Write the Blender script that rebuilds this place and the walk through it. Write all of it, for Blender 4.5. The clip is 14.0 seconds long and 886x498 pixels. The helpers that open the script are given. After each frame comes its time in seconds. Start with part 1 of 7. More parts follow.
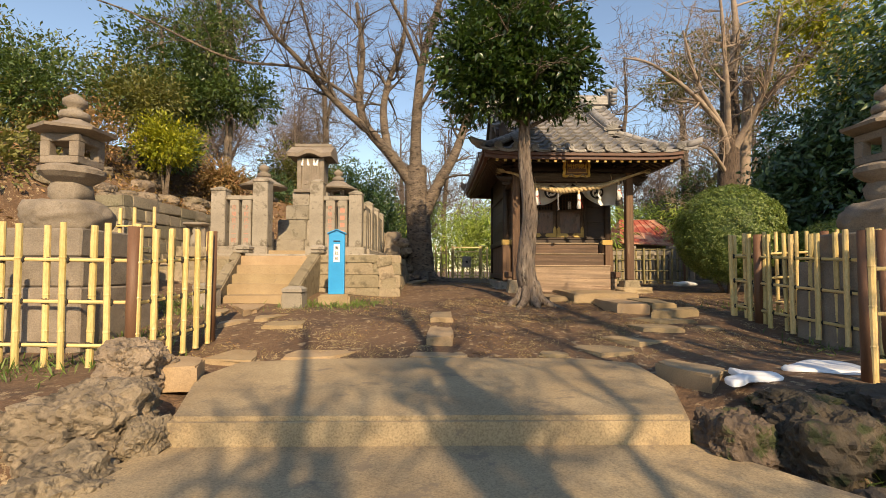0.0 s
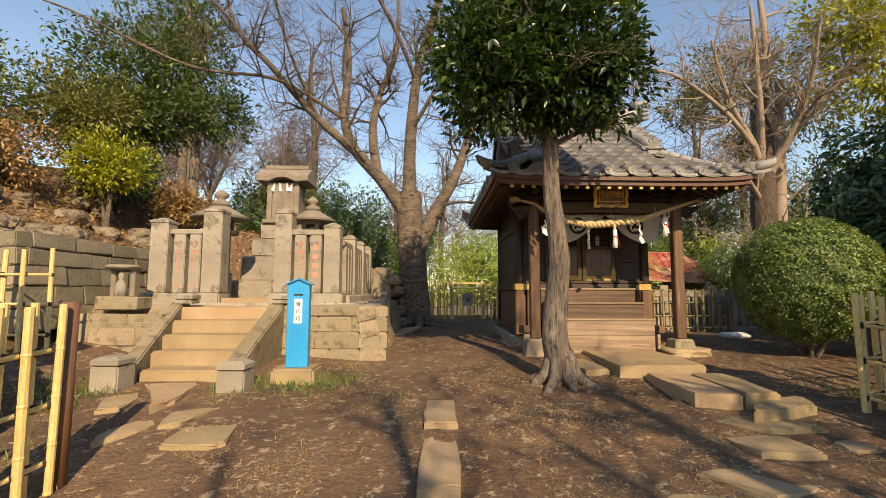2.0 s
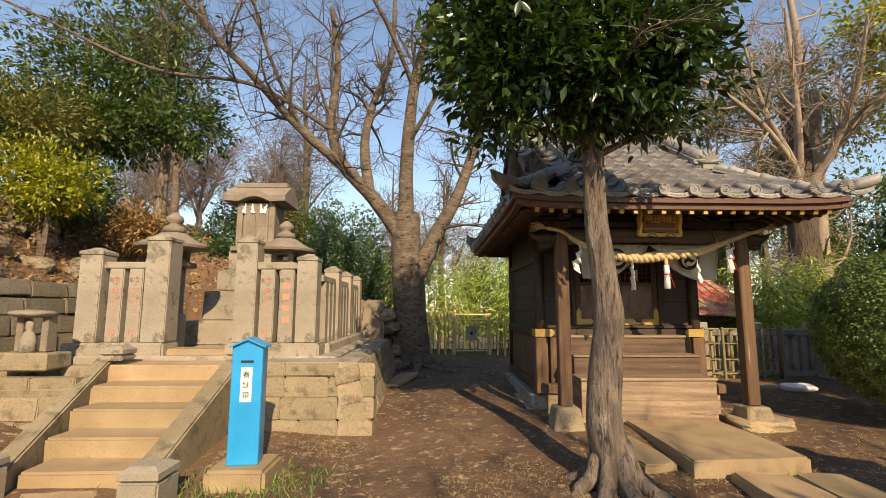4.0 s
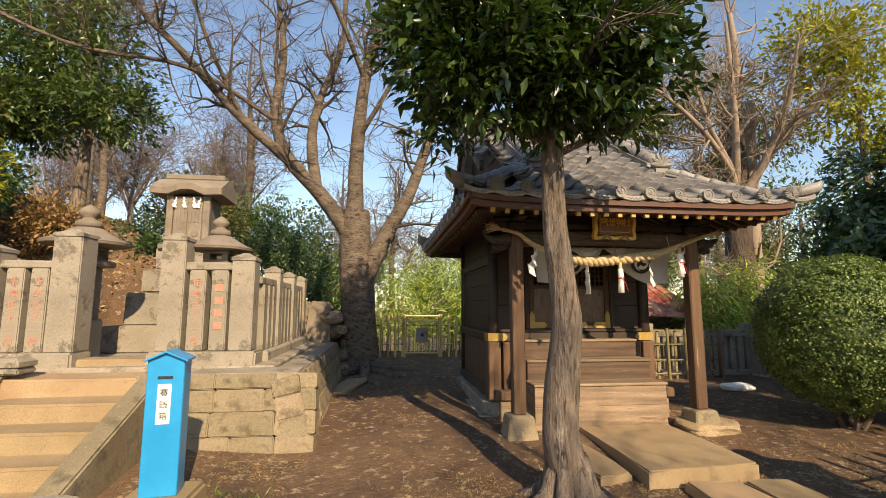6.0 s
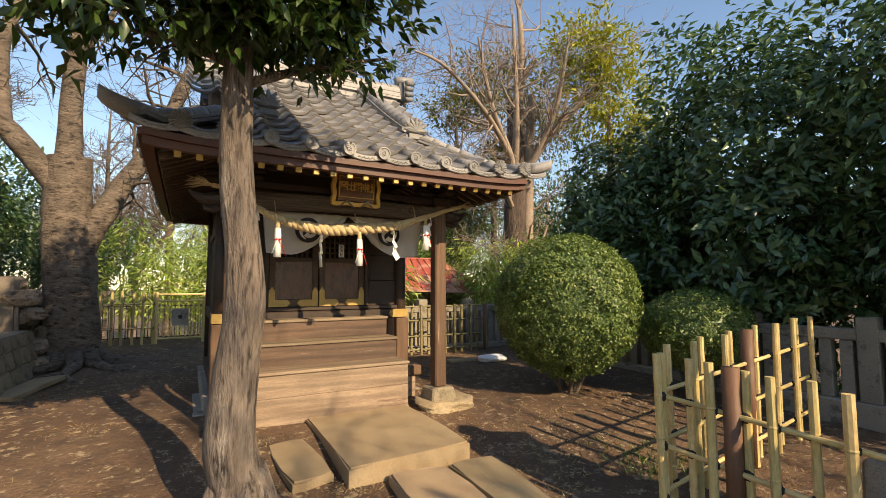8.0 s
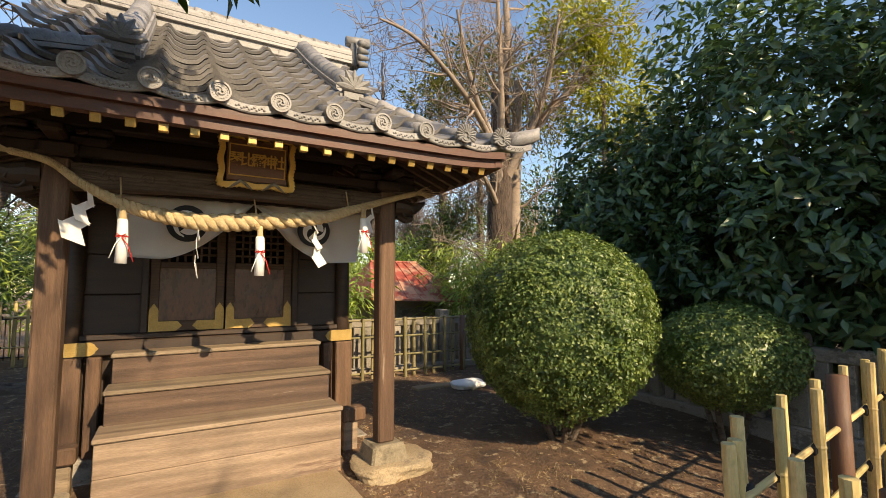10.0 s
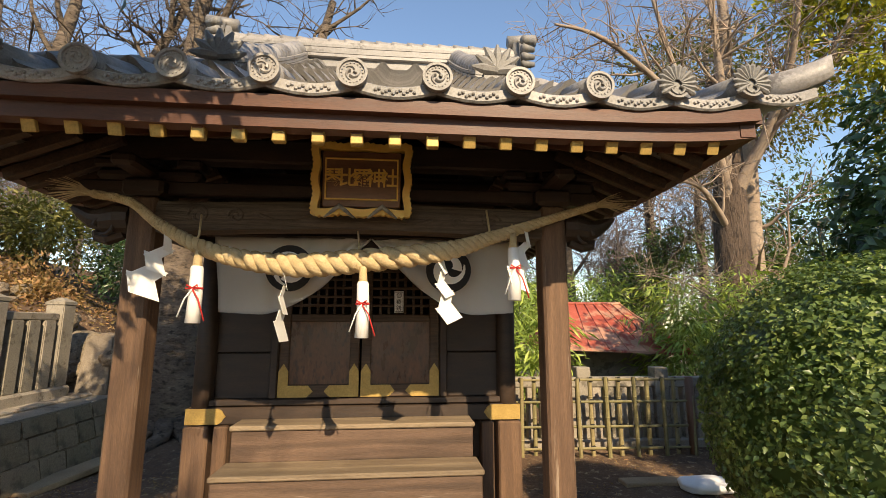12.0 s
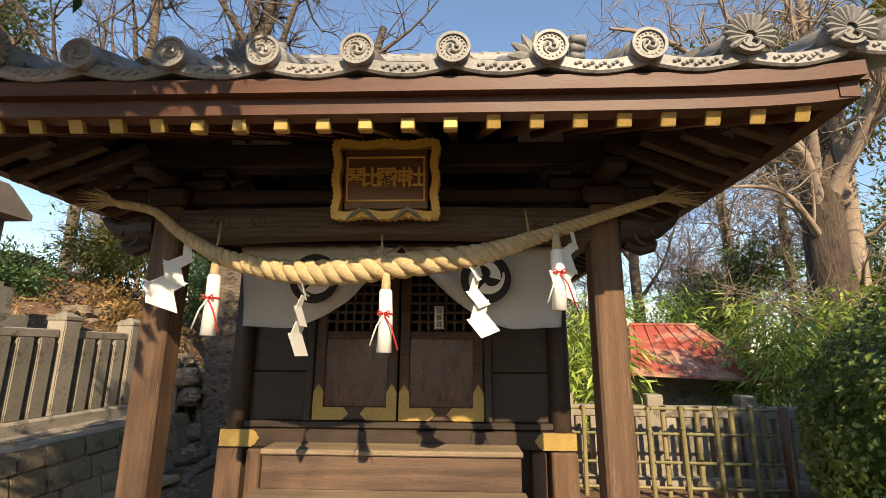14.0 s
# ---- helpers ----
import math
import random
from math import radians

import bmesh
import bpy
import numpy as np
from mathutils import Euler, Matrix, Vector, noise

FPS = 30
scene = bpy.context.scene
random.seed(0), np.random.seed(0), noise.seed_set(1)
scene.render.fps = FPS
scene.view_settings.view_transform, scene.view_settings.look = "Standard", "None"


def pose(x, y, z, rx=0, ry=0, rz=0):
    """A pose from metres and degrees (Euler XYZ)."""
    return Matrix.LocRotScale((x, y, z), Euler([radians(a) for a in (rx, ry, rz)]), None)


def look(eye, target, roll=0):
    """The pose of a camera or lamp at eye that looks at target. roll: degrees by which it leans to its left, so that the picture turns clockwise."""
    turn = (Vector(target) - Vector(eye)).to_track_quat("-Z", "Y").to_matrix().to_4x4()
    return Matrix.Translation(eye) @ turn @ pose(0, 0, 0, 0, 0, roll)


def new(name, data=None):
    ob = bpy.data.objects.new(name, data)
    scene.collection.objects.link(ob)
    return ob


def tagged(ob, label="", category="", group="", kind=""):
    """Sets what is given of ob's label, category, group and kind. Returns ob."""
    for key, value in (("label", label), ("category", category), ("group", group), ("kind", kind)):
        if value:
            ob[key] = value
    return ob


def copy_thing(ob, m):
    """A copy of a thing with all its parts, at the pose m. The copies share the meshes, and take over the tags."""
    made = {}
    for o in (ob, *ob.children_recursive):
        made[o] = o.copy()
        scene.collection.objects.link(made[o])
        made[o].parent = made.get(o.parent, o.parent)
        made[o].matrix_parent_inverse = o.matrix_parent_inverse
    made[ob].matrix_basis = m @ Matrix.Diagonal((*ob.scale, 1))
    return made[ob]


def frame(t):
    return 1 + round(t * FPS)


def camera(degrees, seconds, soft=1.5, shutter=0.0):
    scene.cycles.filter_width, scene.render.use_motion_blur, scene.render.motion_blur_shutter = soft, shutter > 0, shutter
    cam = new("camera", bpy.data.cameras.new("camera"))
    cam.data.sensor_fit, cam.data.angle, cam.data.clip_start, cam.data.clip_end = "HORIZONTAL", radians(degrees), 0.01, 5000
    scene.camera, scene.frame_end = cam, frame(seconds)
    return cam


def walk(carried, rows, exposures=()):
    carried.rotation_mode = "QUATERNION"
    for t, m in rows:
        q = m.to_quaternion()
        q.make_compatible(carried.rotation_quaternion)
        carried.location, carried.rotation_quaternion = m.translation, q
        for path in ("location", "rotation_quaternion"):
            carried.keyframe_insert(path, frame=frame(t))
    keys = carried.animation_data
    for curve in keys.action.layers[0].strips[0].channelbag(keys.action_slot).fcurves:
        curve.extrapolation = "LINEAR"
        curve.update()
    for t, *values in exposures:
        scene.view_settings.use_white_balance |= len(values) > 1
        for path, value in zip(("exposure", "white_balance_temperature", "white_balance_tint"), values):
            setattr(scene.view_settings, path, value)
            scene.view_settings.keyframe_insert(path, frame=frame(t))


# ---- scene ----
cam = camera(87.6, 14.0, soft=0.45)
METRES, EYE, TILT, LEAN, TURN = 8.8, 1.65, 0.0, 0.0, -0.9
ROWS = [
    (0.0, 0.0, 0.0, 0.0, -0.01, 2.39, -0.18),
    (0.5, 0.0013, 0.0561, 0.0095, 0.26, 3.24, -0.2),
    (1.0, -0.0004, 0.1175, 0.028, 0.12, 4.1, -0.19),
    (1.5, -0.0083, 0.172, 0.0489, -0.11, 4.66, -0.19),
    (2.0, -0.0042, 0.2291, 0.0583, -0.45, 5.21, -0.19),
    (2.5, -0.0012, 0.2782, 0.0725, -0.61, 5.85, -0.19),
    (3.0, -0.007, 0.3344, 0.0879, -0.45, 6.58, -0.18),
    (5.5, -0.0095, 0.4386, 0.1179, -2.35, 7.47, -0.09),
    (6.0, -0.0068, 0.4441, 0.1168, -6.63, 7.12, -0.08),
    (6.5, 0.0121, 0.4537, 0.1152, -12.49, 6.38, -0.09),
    (7.0, 0.0642, 0.4677, 0.1149, -20.06, 5.37, -0.01),
    (7.5, 0.103, 0.4796, 0.1131, -26.94, 4.28, 0.04),
    (10.0, 0.2534, 0.6341, 0.1272, -29.41, 4.58, 0.16),
    (10.5, 0.2904, 0.6693, 0.133, -23.43, 5.65, 0.1),
    (11.0, 0.3127, 0.7051, 0.1357, -16.41, 6.8, 0.05),
    (11.5, 0.3261, 0.7419, 0.1411, -10.28, 7.98, 0.03),
    (12.0, 0.3345, 0.7689, 0.1431, -4.68, 9.45, -0.04),
    (12.5, 0.3475, 0.787, 0.144, -0.89, 10.8, -0.13),
    (13.0, 0.3492, 0.7962, 0.1445, 1.58, 11.85, -0.19),
    (13.5, 0.3485, 0.7986, 0.1431, 2.64, 12.32, -0.28),
    (14.0, 0.3531, 0.8015, 0.1372, 2.98, 12.43, -0.35),
]
walk(cam, [(t, pose(0, 0, EYE, TILT, LEAN, TURN) @ pose(METRES * x, METRES * y, METRES * z, 90 + pitch, roll, yaw)) for t, x, y, z, yaw, pitch, roll in ROWS],
     exposures=[(0.0, 0.5, 7600, 14), (14.0, 0.7, 6950, 12)])

# ---- world, sun ----
SUN = Vector((0.27, -1.0, 0.66)).normalized()
world = bpy.data.worlds.new("world")
scene.world = world
world.use_nodes = True
sky = world.node_tree.nodes.new("ShaderNodeTexSky")
sky.sky_type, sky.sun_disc = "NISHITA", False
sky.sun_elevation, sky.sun_rotation = math.asin(SUN.z), math.atan2(SUN.x, SUN.y)
sky.air_density, sky.dust_density, sky.ozone_density = 1.2, 0.15, 3.0
world.node_tree.links.new(sky.outputs[0], world.node_tree.nodes["Background"].inputs[0])
world.node_tree.nodes["Background"].inputs[1].default_value = 0.14
sun = new("sun", bpy.data.lights.new("sun", "SUN"))
sun.data.energy, sun.data.angle, sun.data.color = 5.0, radians(0.53), (1.0, 0.82, 0.56)
sun.matrix_world = look(SUN * 40, (0, 0, 0))


# ---- materials ----
def mat(name, c1, c2, scale=6.0, rough=0.8, bump=0.3, fine=60.0, metal=0.0, spots=None, spot_scale=9.0, spot_at=0.62,
        stretch=(1, 1, 1), vary=0.0, island=0.0, wave=0.0, along="Z", coat=0.0, depth=0.01, c3=None, grain=0.6):
    """A surface of two colours mixed by noise at two scales, with spots, grain, relief and piece-to-piece variation."""
    m = bpy.data.materials.new(name)
    m.use_nodes = True
    nt = m.node_tree
    N, L = nt.nodes, nt.links
    b = N["Principled BSDF"]
    co = N.new("ShaderNodeTexCoord")
    mp = N.new("ShaderNodeMapping")
    mp.inputs["Scale"].default_value = stretch
    L.new(co.outputs["Object"], mp.inputs[0])

    def tex(sc, detail=4.0, r=0.6):
        n = N.new("ShaderNodeTexNoise")
        n.inputs["Scale"].default_value, n.inputs["Detail"].default_value, n.inputs["Roughness"].default_value = sc, detail, r
        L.new(mp.outputs[0], n.inputs["Vector"])
        return n

    def ramp(src, a, z, top=1.0):
        r = N.new("ShaderNodeMapRange")
        r.inputs["To Max"].default_value = top
        r.inputs["From Min"].default_value, r.inputs["From Max"].default_value = a, z
        L.new(src, r.inputs["Value"])
        return r.outputs[0]

    def mix(fac, a, c, kind="MIX"):
        x = N.new("ShaderNodeMix")
        x.data_type, x.blend_type = "RGBA", kind
        for s, v in ((x.inputs[0], fac), (x.inputs[6], a), (x.inputs[7], c)):
            if isinstance(v, tuple):
                s.default_value = (*v, 1.0)
            elif isinstance(v, float):
                s.default_value = v
            else:
                L.new(v, s)
        return x.outputs[2]

    big, small = tex(scale), tex(fine, 3.0, 0.7)
    col = mix(ramp(big.outputs[0], 0.3, 0.7), c1, c2)
    if c3:
        mid = tex(scale * 3.1, 3.0)
        col = mix(ramp(mid.outputs[0], 0.52, 0.68), col, c3)
    if wave:
        w = N.new("ShaderNodeTexWave")
        w.wave_type, w.bands_direction = "BANDS", along
        w.inputs["Scale"].default_value, w.inputs["Distortion"].default_value = wave, 9.0
        w.inputs["Detail"].default_value, w.inputs["Detail Scale"].default_value = 3.0, 1.5
        L.new(mp.outputs[0], w.inputs["Vector"])
        col = mix(ramp(w.outputs[1], 0.35, 2.0), col, tuple(v * 0.4 for v in c1))
    col = mix(ramp(small.outputs[0], 0.38, 0.85, grain), col, tuple(v * 0.3 for v in c1))
    if spots:
        sp = tex(spot_scale, 5.0, 0.75)
        col = mix(ramp(sp.outputs[0], spot_at, spot_at + 0.07), col, spots)
    if vary or island:
        src = N.new("ShaderNodeObjectInfo").outputs["Random"] if vary else N.new("ShaderNodeNewGeometry").outputs["Random Per Island"]
        hsv = N.new("ShaderNodeHueSaturation")
        amount = vary or island
        r = N.new("ShaderNodeMapRange")
        r.inputs["To Min"].default_value, r.inputs["To Max"].default_value = 1 - amount, 1 + amount
        L.new(src, r.inputs["Value"])
        L.new(r.outputs[0], hsv.inputs["Value"])
        h = N.new("ShaderNodeMapRange")
        h.inputs["To Min"].default_value, h.inputs["To Max"].default_value = 0.5 + amount * 0.05, 0.5 - amount * 0.05
        L.new(src, h.inputs["Value"])
        L.new(h.outputs[0], hsv.inputs["Hue"])
        L.new(col, hsv.inputs["Color"])
        col = hsv.outputs[0]
    L.new(col, b.inputs["Base Color"])
    L.new(ramp(small.outputs[0], -1.5, 2.2), b.inputs["Roughness"]) if rough is None else None
    if rough is not None:
        rr = N.new("ShaderNodeMapRange")
        rr.inputs["To Min"].default_value, rr.inputs["To Max"].default_value = max(rough - 0.12, 0.05), min(rough + 0.12, 1.0)
        L.new(big.outputs[0], rr.inputs["Value"])
        L.new(rr.outputs[0], b.inputs["Roughness"])
    b.inputs["Metallic"].default_value = metal
    b.inputs["Coat Weight"].default_value = coat
    if bump:
        ad = N.new("ShaderNodeMath")
        ad.operation = "MULTIPLY_ADD"
        ad.inputs[1].default_value = 0.5
        L.new(small.outputs[0], ad.inputs[0])
        L.new((tex(scale * 3, 6.0, 0.65)).outputs[0], ad.inputs[2])
        bp = N.new("ShaderNodeBump")
        bp.inputs["Strength"].default_value, bp.inputs["Distance"].default_value = bump, depth
        L.new(ad.outputs[0], bp.inputs["Height"])
        L.new(bp.outputs[0], b.inputs["Normal"])
    return m


EARTH = mat("earth", (0.105, 0.058, 0.033), (0.205, 0.125, 0.072), 0.7, 0.95, 1.0, 26, spots=(0.36, 0.27, 0.165), spot_scale=9, spot_at=0.56, depth=0.06, c3=(0.085, 0.053, 0.035))
CONCRETE = mat("concrete", (0.33, 0.242, 0.142), (0.47, 0.365, 0.222), 1.3, 0.9, 0.7, 75, spots=(0.23, 0.178, 0.12), spot_scale=3.2, spot_at=0.58, depth=0.012, grain=0.85)
PAVING = mat("paving_stone", (0.31, 0.22, 0.125), (0.42, 0.315, 0.19), 2.4, 0.88, 0.5, 90, spots=(0.26, 0.2, 0.13), spot_scale=6, vary=0.14, depth=0.012)
STONE = mat("weathered_stone", (0.25, 0.22, 0.175), (0.36, 0.32, 0.26), 2.2, 0.9, 0.6, 70, spots=(0.15, 0.13, 0.1), spot_scale=4, spot_at=0.54, vary=0.14, depth=0.012)
TUFF = mat("tuff_block", (0.25, 0.2, 0.13), (0.36, 0.295, 0.2), 2.0, 0.93, 0.8, 55, spots=(0.57, 0.52, 0.42), spot_scale=14, spot_at=0.66, vary=0.16, depth=0.02, c3=(0.16, 0.13, 0.085))
LANTERN = mat("lantern_stone", (0.19, 0.155, 0.12), (0.31, 0.26, 0.205), 3.0, 0.9, 0.7, 60, spots=(0.15, 0.13, 0.105), spot_scale=7, vary=0.06, depth=0.015)
MOSSROCK = mat("mossy_dark_rock", (0.055, 0.043, 0.031), (0.13, 0.1, 0.07), 2.6, 0.95, 1.0, 24, spots=(0.04, 0.05, 0.018), spot_scale=4, spot_at=0.52, vary=0.3, depth=0.05, c3=(0.04, 0.03, 0.022))
ROCK = mat("rough_rock", (0.17, 0.133, 0.095), (0.35, 0.275, 0.19), 3.2, 0.95, 1.0, 24, spots=(0.48, 0.44, 0.37), spot_scale=11, spot_at=0.67, vary=0.18, depth=0.05, c3=(0.07, 0.057, 0.043))
DARKWALL = mat("mossy_wall_stone", (0.2, 0.17, 0.12), (0.31, 0.27, 0.19), 2.2, 0.95, 0.9, 40, spots=(0.14, 0.13, 0.07), spot_scale=5, vary=0.2, depth=0.03)
TILE = mat("roof_tile", (0.22, 0.208, 0.2), (0.34, 0.325, 0.31), 4.0, 0.5, 0.35, 80, spots=(0.13, 0.12, 0.11), spot_scale=6, spot_at=0.58, vary=0.24, depth=0.006)
TILE_DARK = mat("dark_tile", (0.17, 0.165, 0.155), (0.26, 0.25, 0.235), 6.0, 0.55, 0.4, 80, depth=0.006)
WOOD = mat("dark_wood", (0.062, 0.036, 0.022), (0.12, 0.073, 0.044), 2.0, 0.7, 0.5, 40, stretch=(0.5, 4, 4), wave=2.6, depth=0.006, spots=(0.23, 0.18, 0.13), spot_scale=2.2, spot_at=0.7)
WOOD_V = mat("dark_post_wood", (0.075, 0.04, 0.024), (0.2, 0.115, 0.066), 2.0, 0.75, 0.7, 40, stretch=(9, 9, 0.5), depth=0.008, spots=(0.3, 0.22, 0.155), spot_scale=1.6, spot_at=0.62)
WOOD_RED = mat("eave_wood", (0.075, 0.028, 0.015), (0.135, 0.052, 0.028), 2.0, 0.55, 0.3, 40, stretch=(1, 8, 8), depth=0.004)
# weathered riser wood, with the shade on the upper risers in its colour
STEP_DARK_SHADED = mat("dark_shaded_step_wood", (0.07, 0.042, 0.028), (0.17, 0.105, 0.07), 3.2, 0.75, 0.5, 60, stretch=(0.35, 4, 4), wave=0.7, depth=0.008, vary=0.1, spots=(0.3, 0.24, 0.19), spot_scale=1.8, spot_at=0.64)
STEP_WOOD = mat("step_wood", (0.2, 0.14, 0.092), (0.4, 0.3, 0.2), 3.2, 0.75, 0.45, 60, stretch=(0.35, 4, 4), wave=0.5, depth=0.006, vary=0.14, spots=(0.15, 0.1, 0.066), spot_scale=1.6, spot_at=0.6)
DOOR_WOOD = mat("door_panel_wood", (0.05, 0.018, 0.01), (0.17, 0.07, 0.036), 6.5, 0.3, 0.2, 40, stretch=(1.8, 1.8, 0.7), depth=0.004, c3=(0.035, 0.014, 0.009))
PLAQUE = mat("plaque_wood", (0.17, 0.075, 0.035), (0.24, 0.115, 0.055), 5.0, 0.4, 0.2, 40, stretch=(0.6, 3, 3), depth=0.003)
GREYWOOD = mat("weathered_beam_wood", (0.085, 0.06, 0.043), (0.19, 0.14, 0.1), 3.0, 0.85, 0.9, 40, stretch=(0.5, 5, 5), wave=2.0, depth=0.012)
BLACKWOOD = mat("black_wood", (0.024, 0.014, 0.009), (0.058, 0.034, 0.021), 3.0, 0.6, 0.3, 40, stretch=(1, 6, 6), depth=0.004)
BRASS = mat("brass", (0.4, 0.26, 0.075), (0.54, 0.36, 0.11), 8.0, 0.5, 0.25, 90, metal=0.35, depth=0.003)
GOLD = mat("gold_paint", (0.78, 0.47, 0.08), (0.88, 0.58, 0.14), 9.0, 0.4, 0.15, 60, grain=0.1, depth=0.003)
BAMBOO = mat("yellow_bamboo", (0.64, 0.46, 0.17), (0.78, 0.62, 0.31), 3.0, 0.42, 0.12, 30, stretch=(2, 2, 0.5), vary=0.16, depth=0.003, spots=(0.42, 0.3, 0.12), spot_scale=2.5, spot_at=0.66)
OLD_BAMBOO = mat("dull_bamboo", (0.2, 0.17, 0.075), (0.32, 0.27, 0.13), 3.0, 0.6, 0.15, 30, stretch=(2, 2, 0.5), vary=0.25, depth=0.003)
BROWN_POST = mat("brown_stained_post", (0.13, 0.062, 0.033), (0.2, 0.1, 0.055), 2.0, 0.6, 0.4, 40, stretch=(9, 9, 0.8), depth=0.005)
CORD = mat("black_cord", (0.02, 0.018, 0.016), (0.04, 0.035, 0.03), 8.0, 0.9, 0.2)
BLUE = mat("blue_paint", (0.006, 0.25, 0.56), (0.012, 0.31, 0.66), 3.0, 0.35, 0.08, 30, spots=(0.3, 0.42, 0.48), spot_scale=8, spot_at=0.74, depth=0.002, grain=0.1)
WHITE = mat("white_paper", (0.8, 0.79, 0.76), (0.85, 0.84, 0.81), 6.0, 0.8, 0.1, 30, grain=0.03)
CLOTH = mat("white_cloth", (0.8, 0.76, 0.69), (0.86, 0.83, 0.76), 2.0, 0.9, 0.15, 200, depth=0.003, grain=0.08)
SHEET = mat("white_sheet", (0.8, 0.81, 0.83), (0.88, 0.88, 0.88), 4.0, 0.75, 0.3, 30, grain=0.06)
# black for print and crests, and for painted shade behind lattice and slot
INK_AND_SHADE = mat("black_ink_and_shade", (0.015, 0.014, 0.014), (0.03, 0.028, 0.026), 6.0, 0.8, 0.0)
RED = mat("red_cord", (0.6, 0.03, 0.03), (0.7, 0.05, 0.04), 6.0, 0.7, 0.1)
REDTEXT = mat("faded_red_paint", (0.5, 0.2, 0.14), (0.58, 0.3, 0.22), 9.0, 0.9, 0.1)
ROPE = mat("straw_rope", (0.52, 0.38, 0.19), (0.68, 0.52, 0.3), 9.0, 0.9, 0.7, 90, stretch=(3, 3, 3), depth=0.01, spots=(0.4, 0.29, 0.14), spot_scale=14)
REDROOF = mat("red_metal_roof", (0.34, 0.06, 0.038), (0.45, 0.11, 0.07), 1.6, 0.6, 0.2, 30, spots=(0.45, 0.24, 0.16), spot_scale=1.2, spot_at=0.5)
BARK = mat("cherry_bark", (0.1, 0.075, 0.055), (0.24, 0.185, 0.138), 2.5, 0.92, 1.0, 18, stretch=(1, 1, 2.4), depth=0.05, c3=(0.038, 0.028, 0.021), spots=(0.27, 0.24, 0.19), spot_scale=5, spot_at=0.64)
BARK2 = mat("grey_bark", (0.15, 0.112, 0.088), (0.35, 0.28, 0.22), 3.0, 0.92, 1.0, 20, stretch=(3.2, 3.2, 0.55), depth=0.05, c3=(0.06, 0.043, 0.033), spots=(0.43, 0.39, 0.33), spot_scale=3, spot_at=0.63)
# brown bark, coloured darker for the half shade on the big bare trunk
BARK_BROWN_SHADED = mat("brown_bark_shaded", (0.07, 0.047, 0.034), (0.16, 0.112, 0.082), 2.5, 0.92, 1.0, 18, stretch=(3, 3, 0.6), depth=0.05, c3=(0.035, 0.025, 0.019), spots=(0.22, 0.18, 0.14), spot_scale=4, spot_at=0.66)
TWIG = mat("pale_twig", (0.27, 0.2, 0.15), (0.38, 0.3, 0.23), 3.0, 0.9, 0.3, 30)
FARWOOD = mat("far_branches", (0.16, 0.12, 0.098), (0.27, 0.21, 0.175), 2.0, 0.9, 0.2, 30)
IRON = mat("dark_iron", (0.03, 0.03, 0.03), (0.06, 0.055, 0.05), 5.0, 0.5, 0.1, metal=0.5)


def leafmat(name, c1, c2, rough=0.4, island=0.35):
    m = mat(name, c1, c2, 1.2, rough, 0.0, 20, island=island)
    b = m.node_tree.nodes["Principled BSDF"]
    b.inputs["Subsurface Weight"].default_value = 0.0
    t = m.node_tree.nodes.new("ShaderNodeBsdfTranslucent")
    a = m.node_tree.nodes.new("ShaderNodeMixShader")
    a.inputs[0].default_value = 0.18
    t.inputs[0].default_value = (c2[0] * 1.5, c2[1] * 1.6, c2[2], 1)
    out = m.node_tree.nodes["Material Output"]
    m.node_tree.links.new(b.outputs[0], a.inputs[1])
    m.node_tree.links.new(t.outputs[0], a.inputs[2])
    m.node_tree.links.new(a.outputs[0], out.inputs[0])
    return m


LEAF = leafmat("glossy_leaf", (0.02, 0.045, 0.01), (0.05, 0.095, 0.018), 0.3, 0.6)
LEAF_DARK = leafmat("camellia_leaf", (0.05, 0.1, 0.04), (0.1, 0.17, 0.065), 0.3, 0.6)
LEAF_BOX = leafmat("clipped_leaf", (0.1, 0.16, 0.04), (0.21, 0.28, 0.075), 0.42, 0.65)
LEAF_YEL = leafmat("yellow_green_leaf", (0.2, 0.24, 0.018), (0.38, 0.37, 0.03), 0.45, 0.5)
LEAF_BG = leafmat("background_leaf", (0.045, 0.085, 0.022), (0.12, 0.175, 0.045), 0.34, 0.65)
LEAF_HILL = leafmat("hill_leaf", (0.085, 0.1, 0.024), (0.21, 0.2, 0.05), 0.45, 0.6)
LEAF_DRY = leafmat("dry_leaf", (0.22, 0.13, 0.055), (0.42, 0.28, 0.12), 0.8, 0.5)
LEAF_BAM = leafmat("bamboo_leaf", (0.2, 0.3, 0.05), (0.37, 0.46, 0.1), 0.45, 0.4)
STRAW = leafmat("dry_grass", (0.36, 0.27, 0.13), (0.55, 0.45, 0.25), 0.8, 0.5)
GRASS = leafmat("grass_blade", (0.09, 0.15, 0.03), (0.17, 0.23, 0.06), 0.6, 0.4)


# ---- mesh helpers ----
def link(name, bm, material, parent=None, label="", smooth=False):
    me = bpy.data.meshes.new(name)
    bm.to_mesh(me)
    bm.free()
    me.materials.append(material)
    if smooth:
        me.polygons.foreach_set("use_smooth", [True] * len(me.polygons))
    ob = new(name, me)
    if parent is not None:
        ob.parent = parent
    if label:
        ob["label"] = label
    return ob


def part(name, bm, material, parent, label="", smooth=False):
    return link(name, bm, material, parent, label, smooth)


def thing(name, label, category, group="", at=None):
    """An Empty that parents the parts of one thing."""
    e = new(name)
    e.empty_display_size = 0.1
    if at is not None:
        e.matrix_world = at if isinstance(at, Matrix) else Matrix.Translation(at)
    return tagged(e, label, category, group)


def share(name, mesh, parent, m):
    ob = new(name, mesh)
    ob.parent = parent
    ob.matrix_basis = m
    return ob


